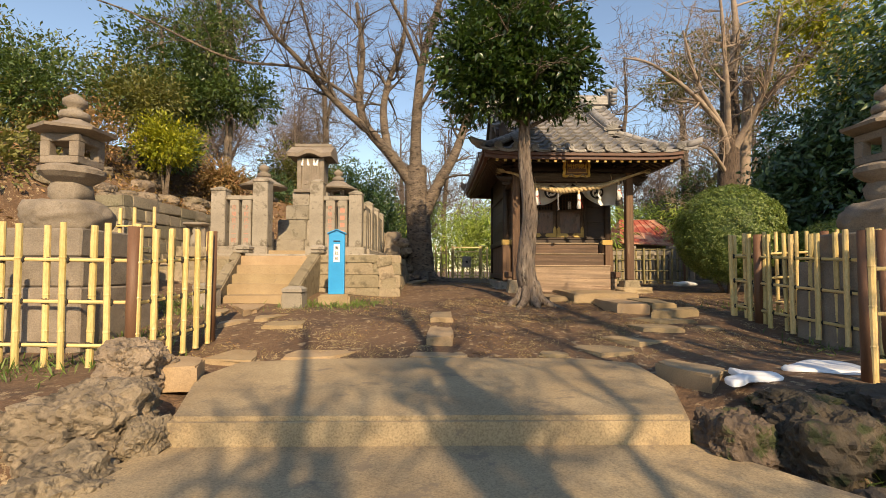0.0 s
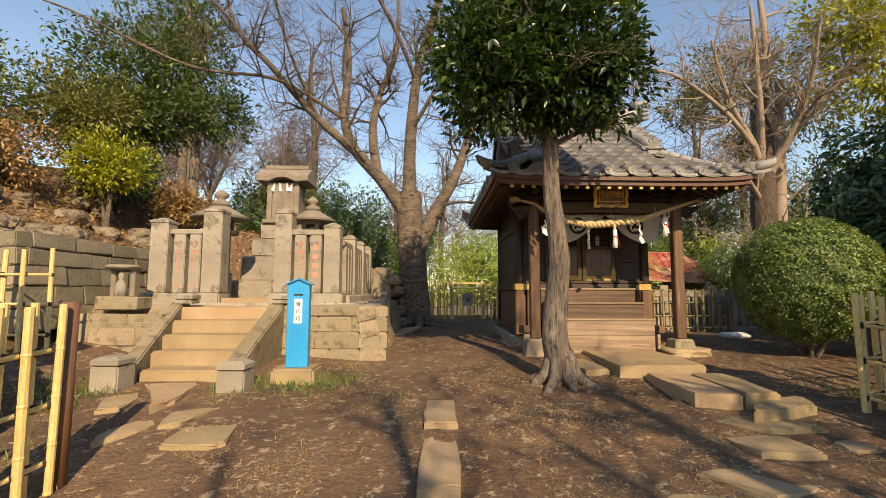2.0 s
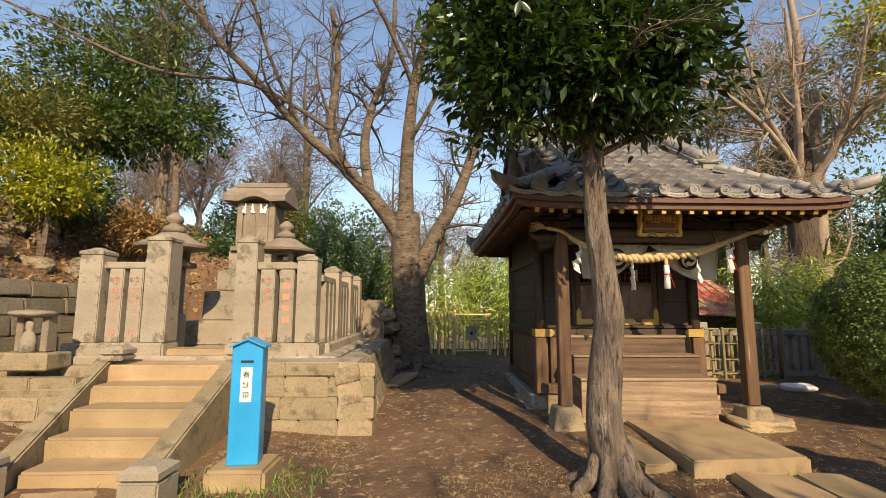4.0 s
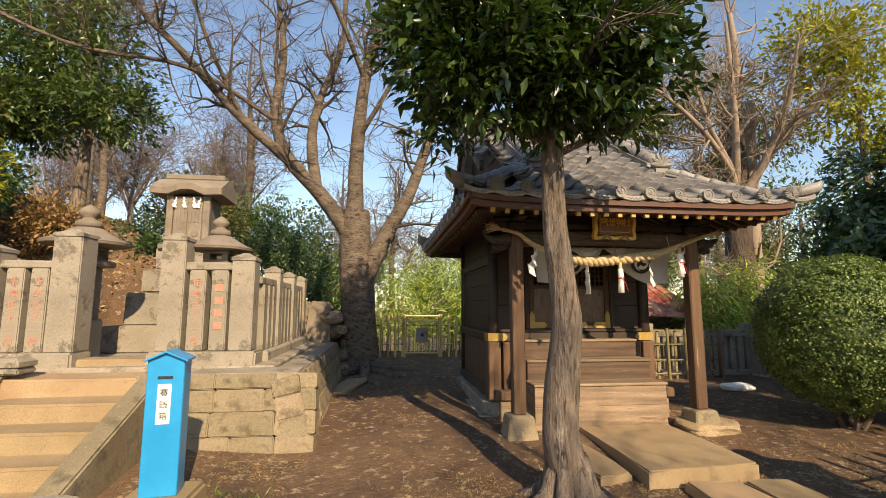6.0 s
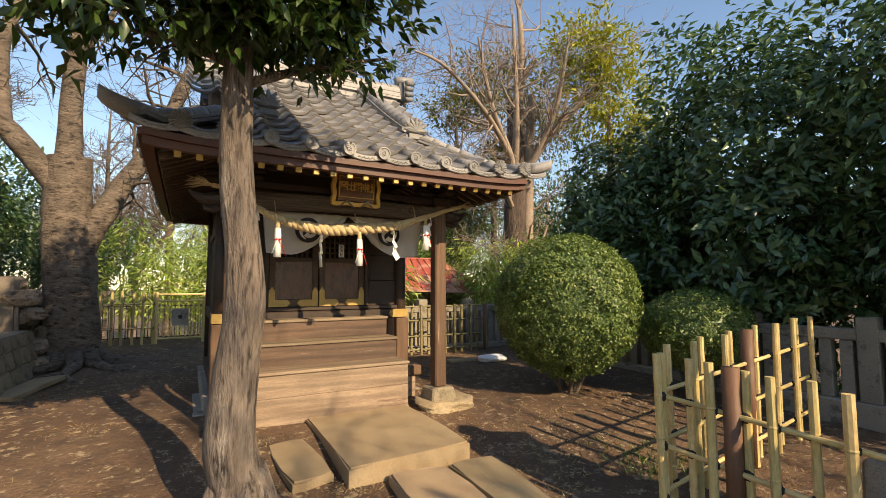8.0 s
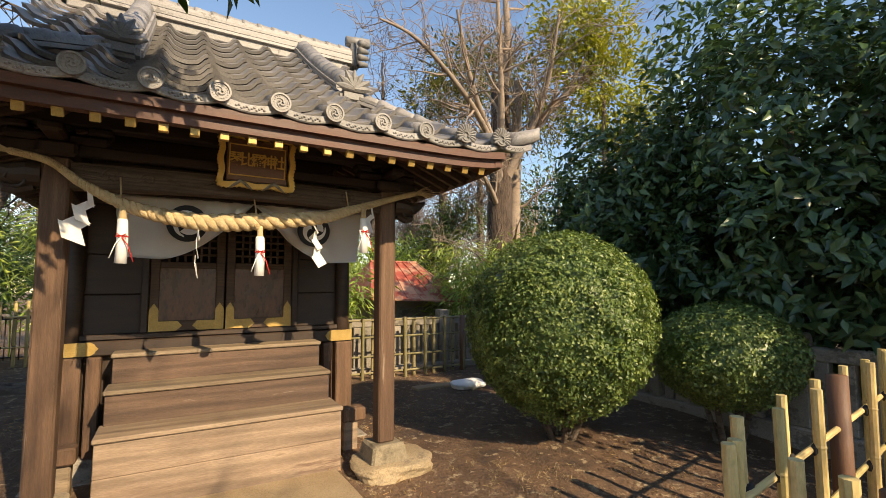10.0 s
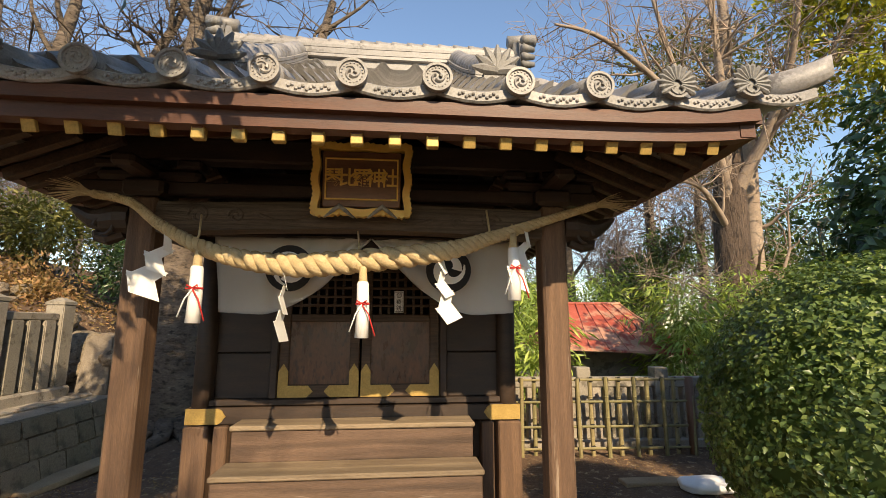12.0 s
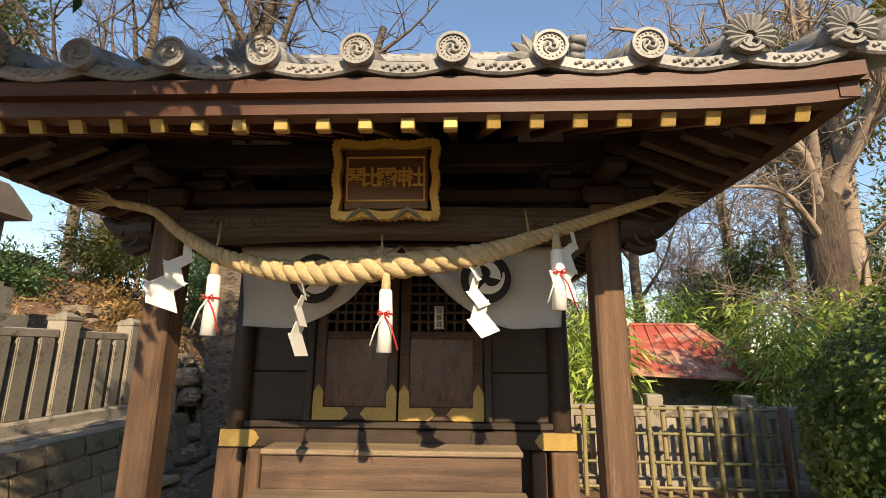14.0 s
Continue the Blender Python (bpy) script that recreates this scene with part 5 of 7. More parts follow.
# ---- retaining wall on the left ----
wall = tagged(new("retaining_wall"), "dry-stone retaining wall of mossy cut stones", "wall", kind="structure")
blocks((-5.42, 13.0, 1.6), (0, -1, 0), (-0.1, 0, 1), 4.75, (0.32, 0.3, 0.28, 0.24), 0.35, DARKWALL, wall, "wall_stone", 0.02, 0.35, 0.8, 11)
blocks((-5.6, 12.9, 2.75), (0, -1, 0), (-0.1, 0, 1), 4.6, (0.22,), 0.5, DARKWALL, wall, "wall_stone", 0.03, 0.5, 1.0, 12)
tagged(link("jizo_statue", lathe([(0.15, 0), (0.14, 0.2), (0.09, 0.33), (0.05, 0.36), (0.075, 0.42), (0.07, 0.5), (0.02, 0.53)], 14), STONE, smooth=True), "small worn pale stone statue on a block", "statue").matrix_world = Matrix.Translation((-4.85, 9.35, 2.06)) @ Matrix.Diagonal((0.62, 0.55, 0.72, 1))
tagged(link("statue_plinth", box(-5.15, -4.5, 9.2, 9.6, 1.86, 2.06, 0.02, rough=0.01), TUFF), "low stone block under the small statue", "plinth")
b = rock(0.27, 0.2, 0.05, 23, 0.3, 3)
canopy = tagged(link("statue_canopy", b, LANTERN, smooth=True), "flat rough stone canopy over the small statue", "stone canopy")
canopy.location = (-4.85, 9.4, 2.52)
for s in (-1, 1):
    c = tagged(link("canopy_prop", box(-0.04, 0.04, -0.08, 0.08, 0, 0.44, 0.015), LANTERN), "stone slab holding up the statue's canopy", "stone prop", "canopy props")
    c.location = (-4.85 + s * 0.15, 9.45, 2.06)


# ---- bamboo fences ----
def pole_mesh(h, r):
    pts, rad = [], []
    n = 4
    for k in range(n):
        z = h * k / n
        pts += [(0, 0, z), (0, 0, z + 0.012), (0, 0, z + 0.024)]
        rad += [r, r * 1.12, r]
    pts.append((0, 0, h))
    rad.append(r * 0.97)
    b = tube(pts, rad, 9)
    me = bpy.data.meshes.new("pole")
    b.to_mesh(me)
    b.free()
    me.materials.append(BAMBOO)
    return me


POLE, RAIL = pole_mesh(1.3, 0.027), pole_mesh(1.0, 0.017)
kb = lathe([(0.026, -0.016), (0.036, -0.008), (0.036, 0.008), (0.026, 0.016)], 8)
KNOT = bpy.data.meshes.new("knot")
kb.to_mesh(KNOT)
kb.free()
KNOT.materials.append(CORD)


OLD_POLE, OLD_RAIL = POLE.copy(), RAIL.copy()
for me in (OLD_POLE, OLD_RAIL):
    me.materials.clear()
    me.materials.append(OLD_BAMBOO)


def bamboo_fence(a, c, za, zc, label, gap=0.165, h=1.25, rails=(0.14, 0.44, 0.73), pair=True, brown=(), old=False):
    a, c = Vector((*a, za)), Vector((*c, zc))
    e = thing("bamboo_fence", label, "bamboo fence", "bamboo fences", a)
    d = c - a
    n = max(2, int(d.length / gap))
    yaw = math.degrees(math.atan2(d.y, d.x))
    side = Vector((-d.y, d.x, 0)).normalized()
    for k in range(n + 1):
        p = d * (k / n)
        o = side * (0.036 if (k % 2 or not pair) else -0.036)
        m = Matrix.Translation(p + o + Vector((0, 0, -0.03))) @ pose(0, 0, 0, random.uniform(-0.8, 0.8), random.uniform(-0.8, 0.8), random.uniform(0, 360)) @ Matrix.Diagonal((random.uniform(0.92, 1.12),) * 2 + (h / 1.3 * random.uniform(0.99, 1.02), 1))
        share("pole", OLD_POLE if old else POLE, e, m)
        for z in rails:
            share("knot", KNOT, e, Matrix.Translation(p + o * 0.5 + Vector((0, 0, z * h))) @ pose(0, 0, 0, 90, 0, yaw))
    for z in rails:
        m = Matrix.Translation((0, 0, z * h)) @ d.normalized().to_track_quat("Z", "Y").to_matrix().to_4x4() @ Matrix.Diagonal((1, 1, d.length, 1))
        share("rail", OLD_RAIL if old else RAIL, e, m)
    for t in brown:
        p = d * t
        part("post", tube([p + Vector((0, 0, -0.1)), p + Vector((0, 0, h * 0.98))], 0.055, 12), BROWN_POST, e, "thick brown-stained wooden post", True)
    return e


bamboo_fence((-2.72, 4.22), (-6.8, 4.3), 0.76, 0.8, "yellow bamboo fence with black cord knots round a lantern", 0.2, 1.3, pair=True)
bamboo_fence((-2.7, 4.18), (-2.62, 5.45), 0.76, 0.82, "yellow bamboo fence with a brown post beside the path", 0.11, 1.28, brown=(0.0, 1.0))
bamboo_fence((-4.85, 8.0), (-6.6, 7.9), 1.42, 1.42, "yellow bamboo fence behind a stone lantern", 0.26, 1.28)
bamboo_fence((4.31, 6.6), (4.33, 4.4), 0.96, 0.86, "yellow bamboo fence with a brown post beside the path", 0.17, 1.2, brown=(0.22, 1.0))
bamboo_fence((4.31, 6.65), (7.3, 6.95), 0.96, 1.1, "yellow bamboo fence behind a stone lantern", 0.24, 1.22, brown=(0.5,))
bamboo_fence((3.33, 3.52), (6.6, 3.3), 0.78, 0.8, "yellow bamboo fence before a stone lantern", 0.3, 1.2, brown=(0.0,))

# ---- plaque, rope, curtain and paper on the shrine ----
e = thing("shrine_plaque", "brown wooden shrine plaque with wavy gilded frame and gold lettering", "plaque", at=pose(2.842, 9.22, 3.708, 6, 0, 0) @ Matrix.Diagonal((0.89, 0.95, 0.91, 1)))
part("board", box(-0.24, 0.24, -0.012, 0.03, -0.17, 0.17, 0.006), PLAQUE, e)
part("panel", box(-0.215, 0.215, -0.02, -0.012, -0.125, 0.125, 0.003), PLAQUE, e)
for a in ((-0.225, 0.225, 0.118, 0.128), (-0.225, 0.225, -0.128, -0.118), (-0.225, -0.215, -0.118, 0.118), (0.215, 0.225, -0.118, 0.118)):
    part("inner_border", box(a[0], a[1], -0.026, -0.014, a[2], a[3], 0.002), GOLD, e)


def wavy(length, w, amp, n=36):
    b = bmesh.new()
    rows = []
    for i in range(n + 1):
        t = i / n
        x = -length / 2 + length * t
        bow = amp * math.sin(t * math.pi * 5)
        rib = 0.006 * math.sin(t * math.pi * 30)
        rows.append([b.verts.new(c) for c in ((x, -w / 2 + bow, -0.015), (x, -w / 2 + bow * 0.8, -0.03 + rib), (x, w / 2 + bow + rib, -0.045 + rib), (x, w / 2 + bow + rib, 0.03), (x, -w / 2 + bow, 0.03))])
    for a, c in zip(rows, rows[1:]):
        for k in range(5):
            b.faces.new((a[k], c[k], c[(k + 1) % 5], a[(k + 1) % 5]))
    b.faces.new(rows[0]), b.faces.new(rows[-1][::-1])
    bmesh.ops.recalc_face_normals(b, faces=b.faces[:])
    return b


for ln, ang, ox, oz in ((0.6, 0, 0, 0.2), (0.6, 180, 0, -0.2), (0.44, 90, -0.28, 0), (0.44, -90, 0.28, 0)):
    part("gilded_frame", wavy(ln, 0.045, 0.007), GOLD, e, "wavy gilded frame edge").matrix_basis = Matrix.Translation((ox, 0, oz)) @ FRONT.inverted().inverted() @ pose(0, 0, 0, 0, 0, ang)
for k, ch in enumerate("\u7434\u6bd4\u7f85\u795e\u793e"):
    words(ch, 0.118, GOLD, e, Matrix.Translation((-0.168 + k * 0.084, -0.026, 0.0)) @ FRONT, 0.005, bold=0.0016)
for s in (-1, 1):
    part("metal_ornament", tube([(s * 0.22, -0.045, -0.24), (s * 0.17, -0.05, -0.2), (s * 0.13, -0.055, -0.17), (s * 0.09, -0.05, -0.2), (s * 0.04, -0.045, -0.24)], (0.006, 0.012, 0.016, 0.012, 0.006), 7), STONE, e, "grey leaf-shaped metal fitting", True)

rope = thing("straw_rope", "thick twisted straw rope slung across the porch posts", "sacred rope", at=(2.83, 9.22, 3.3))
RP = [(1.43, 9.26, 3.6), (1.62, 9.27, 3.56), (1.8, 9.25, 3.43), (2.09, 9.21, 3.29), (2.46, 9.2, 3.225), (2.83, 9.2, 3.25), (3.29, 9.2, 3.31), (3.58, 9.22, 3.4), (3.95, 9.27, 3.53), (4.2, 9.27, 3.61)]


def rope_at(t):
    """A place on the rope's middle line, and its thickness."""
    s = t * (len(RP) - 1)
    k = min(int(s), len(RP) - 2)
    f = s - k
    P = [Vector(RP[max(k - 1, 0)]), Vector(RP[k]), Vector(RP[k + 1]), Vector(RP[min(k + 2, len(RP) - 1)])]
    p = 0.5 * (2 * P[1] + (P[2] - P[0]) * f + (2 * P[0] - 5 * P[1] + 4 * P[2] - P[3]) * f * f + (3 * P[1] - P[0] - 3 * P[2] + P[3]) * f ** 3)
    return p, 0.016 + 0.03 * math.exp(-((t - 0.53) / 0.24) ** 2)


for j in range(3):
    pts, rad, phase = [], [], 0.0
    for i in range(241):
        t = i / 240
        p, r = rope_at(t)
        phase += 0.0093 / r * 2.1
        a = -phase + j * 2.094
        d = (rope_at(min(t + 0.01, 1))[0] - rope_at(max(t - 0.01, 0))[0]).normalized()
        n1 = d.cross(Vector((0, 1, 0))).normalized()
        pts.append(p - Vector((2.83, 9.22, 3.3)) + (n1 * math.cos(a) + Vector((0, 1, 0)) * math.sin(a)) * r * 0.72)
        rad.append(r * 0.8)
    part("strand", tube(pts, rad, 9), ROPE, rope, "", True)
for t, d in ((0.0, -1), (1.0, 1)):
    b = bmesh.new()
    p = rope_at(t)[0] - Vector((2.83, 9.22, 3.3))
    for k in range(34):
        q = p + Vector((d * random.uniform(0.12, 0.26), random.uniform(-0.04, 0.04), random.uniform(-0.05, 0.09)))
        tube([p + Vector((0, random.uniform(-0.012, 0.012), random.uniform(-0.012, 0.012))), p.lerp(q, 0.5) + Vector((0, 0, 0.012)), q], (0.004, 0.003, 0.001), 4, True, b)
    tagged(part("frayed_end", b, ROPE, rope), "frayed loose straw rope end", kind="stuff")
for x in (2.0, 2.82, 3.55):
    t = min(range(200), key=lambda i: abs(rope_at(i / 200)[0].x - x)) / 200
    p, r = rope_at(t)
    p = p - Vector((2.83, 9.22, 3.3))
    part("tie", tube([p + Vector((0, -r * 1.5, -r)), p + Vector((0.01, 0, r * 1.9)), p + Vector((0.0, 0.03, 0.17))], 0.006, 6), ROPE, rope, "", True)

for x, sc, yaw, tilt in ((1.842, 1.05, 30, 18), (2.461, 1.1, 78, 0), (3.268, 1.1, 40, -16), (3.769, 1.05, 25, 14)):
    t = min(range(200), key=lambda i: abs(rope_at(i / 200)[0].x - x)) / 200
    p, r = rope_at(t)
    ob = tagged(new("paper_streamer", sme), "zigzag folded white paper streamer hanging from the rope", "paper streamer", "rope streamers")
    ob.matrix_world = Matrix.Translation(p + Vector((0, -0.01, -r * 0.9))) @ pose(0, 0, 0, 0, tilt, yaw) @ Matrix.Diagonal((sc * 1.02, sc, sc * 1.05, 1))
roll = None
for x in (2.015, 2.864, 3.69):
    t = min(range(200), key=lambda i: abs(rope_at(i / 200)[0].x - x)) / 200
    p, r = rope_at(t)
    m = Matrix.Translation(p + Vector((0, -0.03, -r * 0.8)))
    if roll is None:
        roll = thing("paper_roll_charm", "white paper roll charm with straw top and red cord", "charm", "rope charms", m)
        part("straw_core", tube([(0, 0, 0.0), (0, 0, -0.06), (0.0, 0, -0.13)], (0.018, 0.022, 0.026), 10), ROPE, roll, "straw bundle top", True)
        part("hanger", tube([(0, 0, 0.0), (0.0, 0.02, 0.06)], 0.004, 5), ROPE, roll)
        part("paper_roll", tube([(0, 0, -0.08), (0, 0, -0.09), (0.004, 0, -0.22), (0.0, 0, -0.37)], (0.026, 0.031, 0.033, 0.036), 14), WHITE, roll, "", True)
        for a, c in (((0.0, 0.0), (0.07, -0.16)), ((0.0, 0.0), (-0.06, -0.14))):
            part("cord", tube([(0, -0.036, -0.2), (c[0] * 0.5, -0.045, -0.25), (c[0], -0.04, -0.2 + c[1])], 0.004, 5), RED if c[0] > 0 else WHITE, roll, "red cord" if c[0] > 0 else "white cord", True)
        part("cord", lathe([(0.034, -0.006), (0.038, 0), (0.034, 0.006)], 14, at=(0.002, 0, -0.195)), RED, roll, "red cord")
        for s in (-1, 1):
            part("cord", tube([(0, -0.037, -0.195), (s * 0.025, -0.044, -0.18), (s * 0.03, -0.044, -0.2), (0, -0.037, -0.195)], 0.004, 5), RED, roll, "red bow", True)
    else:
        copy_thing(roll, m)

cur = thing("shrine_curtain", "off-white cotton shrine curtain gathered up at the middle", "curtain", at=(2.88, 9.62, 3.45))


def hem(u):
    """How far the cloth hangs at u, from 0 at the outer edge to 1 at the middle."""
    return 0.46 - 0.03 * u + 0.03 * math.sin(u * 3) - (max(u - 0.28, 0) / 0.72) ** 1.55 * 0.43


for s in (-1, 1):
    b = bmesh.new()
    nu, nv = 40, 18
    rows = []
    for j in range(nv + 1):
        row = []
        for i in range(nu + 1):
            u, v = i / nu, j / nv
            x = s * (0.95 - 0.05 * v - 0.9 * u)
            z = -hem(u) * v
            y = 0.03 * math.sin(u * 9 + v * 3) * v + 0.035 * math.sin((u * 1.2 + v * 0.9) * 12) * u * v + 0.02 * math.sin(u * 40) * u * u
            row.append(b.verts.new((x, y, z)))
        rows.append(row)
    for j in range(nv):
        for i in range(nu):
            b.faces.new((rows[j][i], rows[j][i + 1], rows[j + 1][i + 1], rows[j + 1][i]))
    bmesh.ops.solidify(b, geom=b.faces[:], thickness=0.003)
    bmesh.ops.recalc_face_normals(b, faces=b.faces[:])
    part("cloth_half", b, CLOTH, cur, "", True)
    cx, cz = s * 0.48, -0.2
    part("crest", lathe([(0.14, -0.003), (0.14, 0.003), (0.0, 0.003)], 32), INK_AND_SHADE, cur, "round black crest").matrix_basis = Matrix.Translation((cx, -0.075, cz)) @ FRONT
    for j in range(3):
        pts, rad = [], []
        for k in range(10):
            a = j * 2.094 + k * 0.27
            r = 0.05 + 0.006 * k
            pts.append((cx + r * math.cos(a), -0.079, cz + r * math.sin(a)))
            rad.append(0.034 * (1 - k / 10.5))
        bb = tube(pts, rad, 6)
        for v in bb.verts:
            v.co.y = -0.079 + (v.co.y + 0.079) * 0.05
        part("crest_comma", bb, CLOTH, cur, "white comma of the crest")
part("curtain_rod", tube([(-1.0, 0.0, 0.01), (1.0, 0.0, 0.01)], 0.012, 8), BLACKWOOD, cur)
e = thing("paper_label", "small white paper label with black frame on the door", "label", at=(3.06, 10.485, 3.1))
part("paper", box(-0.037, 0.037, -0.004, 0.0, -0.085, 0.085, 0.0), WHITE, e)
for a in ((-0.034, 0.034, 0.076, 0.08), (-0.034, 0.034, -0.08, -0.076), (-0.034, -0.031, -0.076, 0.076), (0.031, 0.034, -0.076, 0.076)):
    part("border", box(a[0], a[1], -0.006, -0.0035, a[2], a[3], 0.0), INK_AND_SHADE, e)
for k, ch in enumerate("\u5fa1\u8cfd\u92ad"):
    words(ch, 0.045, INK_AND_SHADE, e, Matrix.Translation((0, -0.005, 0.047 - k * 0.05)) @ FRONT, 0.0008)


# ---- rocks ----
def put_rock(x, y, z, rx, ry, rz, seed, label="rough dark boulder edging the entrance steps", group="entrance rocks", rough=0.4, material=ROCK, sub=4, yaw=0.0, category="rock"):
    ob = tagged(link("rock", rock(rx, ry, rz, seed, rough, sub), material, smooth=False), label, category, group)
    ob.matrix_world = Matrix.Translation((x, y, z)) @ Matrix.Rotation(yaw, 4, "Z")
    return ob


for k, (x, y, z, a, c, d) in enumerate(((-2.15, 2.98, 0.62, 0.42, 0.36, 0.3), (-2.4, 3.75, 0.86, 0.28, 0.26, 0.22), (-2.95, 2.75, 0.55, 0.42, 0.36, 0.28), (-1.9, 2.45, 0.45, 0.3, 0.3, 0.22), (-2.62, 2.25, 0.32, 0.5, 0.4, 0.24), (-3.6, 2.9, 0.55, 0.4, 0.35, 0.3), (-1.72, 2.85, 0.6, 0.14, 0.16, 0.15), (-3.4, 2.2, 0.3, 0.45, 0.4, 0.28),
                                        (1.82, 2.85, 0.58, 0.22, 0.24, 0.22), (2.3, 2.75, 0.58, 0.34, 0.28, 0.28), (2.75, 2.55, 0.5, 0.3, 0.3, 0.3), (3.1, 2.9, 0.65, 0.42, 0.3, 0.24), (2.35, 2.2, 0.35, 0.3, 0.28, 0.22), (3.6, 2.7, 0.6, 0.4, 0.4, 0.3), (2.95, 3.25, 0.74, 0.3, 0.22, 0.1), (2.5, 3.2, 0.7, 0.3, 0.2, 0.12))):
    put_rock(x, y, z, a, c, d, k + 3, sub=5, rough=0.5, material=MOSSROCK if x > 0 else ROCK)
flag([(-2.25, 3.72), (-2.3, 4.2), (-2.02, 4.12), (-1.9, 3.75)], 0, 0.2, "chunky flat stone beside the concrete step", "paving_slab", "edge stones", 0.86)
flag([(2.02, 4.25), (2.25, 4.4), (2.5, 3.95), (2.2, 3.68)], 0, 0.2, "chunky flat stone beside the concrete step", "paving_slab", "edge stones", 0.8)
rr = random.Random(4)
for k in range(64):
    if k < 26:
        y = rr.uniform(6.6, 13.5)
        x = -5.75 - rr.uniform(0, 0.55) - (0.25 if k % 3 else 0)
    elif k < 44:
        y = rr.uniform(14.4, 16.5)
        x = rr.uniform(-4.4, -1.3)
    else:
        y = rr.uniform(8, 16)
        x = rr.uniform(-9, -6.2)
    s = rr.uniform(0.1, 0.24)
    put_rock(x, y, gz(x, y) + s * 0.25, s * 1.2, s, s * 0.75, k + 40, "rough weathered rock on the hillside", "hillside rocks", 0.35, ROCK, 3, rr.uniform(0, 3))
for k in range(46):
    y = rr.uniform(14.2, 15.2)
    x = -2.4 + rr.uniform(0, 1.7)
    z = 1.3 + rr.uniform(0, 1.5) * min(1.0, (-0.55 - x) / 0.9 + 0.25)
    s = rr.uniform(0.12, 0.26)
    put_rock(x, y, z, s * 1.2, s, s * 0.7, k + 140, "rough lava stone of the rock mound", "rock mound stones", 0.35, ROCK, 3, rr.uniform(0, 3))
put_rock(-1.75, 14.75, 1.9, 0.85, 0.5, 0.95, 301, "large rough core of the rock mound", "rock mound stones", 0.3, ROCK, 4)
tagged(link("stone_stele", box(-1.6, -1.05, 14.12, 14.24, 1.8, 2.75, 0.05, taper=(0.75, 1), rough=0.03, seg=2), LANTERN), "grey carved stone tablet on the rock mound", "stone tablet")
tagged(link("loose_plank", box(-0.25, 0.15, -0.55, 0.55, 0, 0.07, 0.01), PAVING), "flat grey stone plank lying by the tree roots", "stone plank").matrix_world = pose(-0.55, 12.6, 1.22, 4, -6, -18)


# ---- trees ----
def bare_tree(name, label, spec, seed, material=BARK, at=(0, 0, 0), group="bare trees", trunk_sides=12, limb_mat=None, **kw):
    e = thing(name, label, "tree", group, at)
    trunk = [s[:3] for s in spec[:1]]
    v, f = grow(trunk, seed, trunk_sides)
    mesh_from("trunk", v, f, material, e, smooth=True)
    for k, s in enumerate(spec[1:]):
        v, f = grow([s], seed + 1 + k, 9, **kw)
        mesh_from("limb", v, f, limb_mat or material, e, smooth=True)
    return e


def P3(px, py, d=0.0):
    """A place in the big tree's own plane."""
    return ((px - 784) * 0.01436 + 0.27 + 0.43, d, 3.76 + (441 - py) * 0.0147 - 1.15)


cherry = bare_tree("cherry_tree", "big leafless cherry tree with forked trunk and exposed roots", [
    ([(0.0, 0, -0.15), (-0.02, 0, 0.5), (-0.1, 0, 1.6), P3(722, 430), P3(720, 365)], 0.448, 0.34),
    ([P3(738, 470), P3(775, 392, 0.1), P3(812, 322, 0.2), P3(850, 200, 0.5), P3(880, 60, 0.7)], 0.232, 0.076, 13, 1.5),
    ([P3(718, 410), P3(668, 345, -0.2), P3(615, 288, -0.5), P3(600, 220, -0.6), P3(606, 130, -0.5), P3(590, 20, -0.4)], 0.216, 0.051, 13, 1.5),
    ([P3(640, 312, -0.4), P3(560, 250, -0.9), P3(485, 172, -1.4), P3(428, 110, -1.8), P3(405, -20, -2.0)], 0.136, 0.03, 15, 1.5),
    ([P3(720, 370), P3(722, 250, -0.1), P3(737, 130, -0.3), P3(775, 0, -0.4), P3(800, -140, -0.4)], 0.208, 0.06, 13, 1.5),
    ([P3(660, 338, -0.2), P3(645, 240, 0.3), P3(655, 160, 0.6), P3(688, 60, 0.7), P3(690, -100, 0.7)], 0.152, 0.047, 13, 1.5),
    ([P3(600, 240, -0.6), P3(500, 200, -1.6), P3(380, 205, -2.4), P3(230, 150, -3.2), P3(100, 118, -3.6)], 0.056, 0.013, 18, 1.3),
    ([P3(730, 150, -0.3), P3(690, 80, -1.2), P3(620, -20, -2.0), P3(560, -120, -2.4)], 0.072, 0.017, 13, 1.5),
    ([P3(722, 250, -0.1), P3(780, 170, -0.9), P3(840, 60, -1.5), P3(930, -60, -1.9)], 0.072, 0.017, 13, 1.5),
    ([P3(428, 110, -1.8), P3(360, 60, -2.6), P3(260, 40, -3.4), P3(160, -20, -4.2)], 0.04, 0.01, 14, 1.3),
    ([P3(560, 250, -0.9), P3(520, 150, -1.8), P3(500, 40, -2.6), P3(470, -80, -3.2)], 0.056, 0.013, 13, 1.4),
], 3, BARK, (-0.43, 14.6, 1.15), levels=2, count=5, up=0.3)
rb_rnd = random.Random(9)
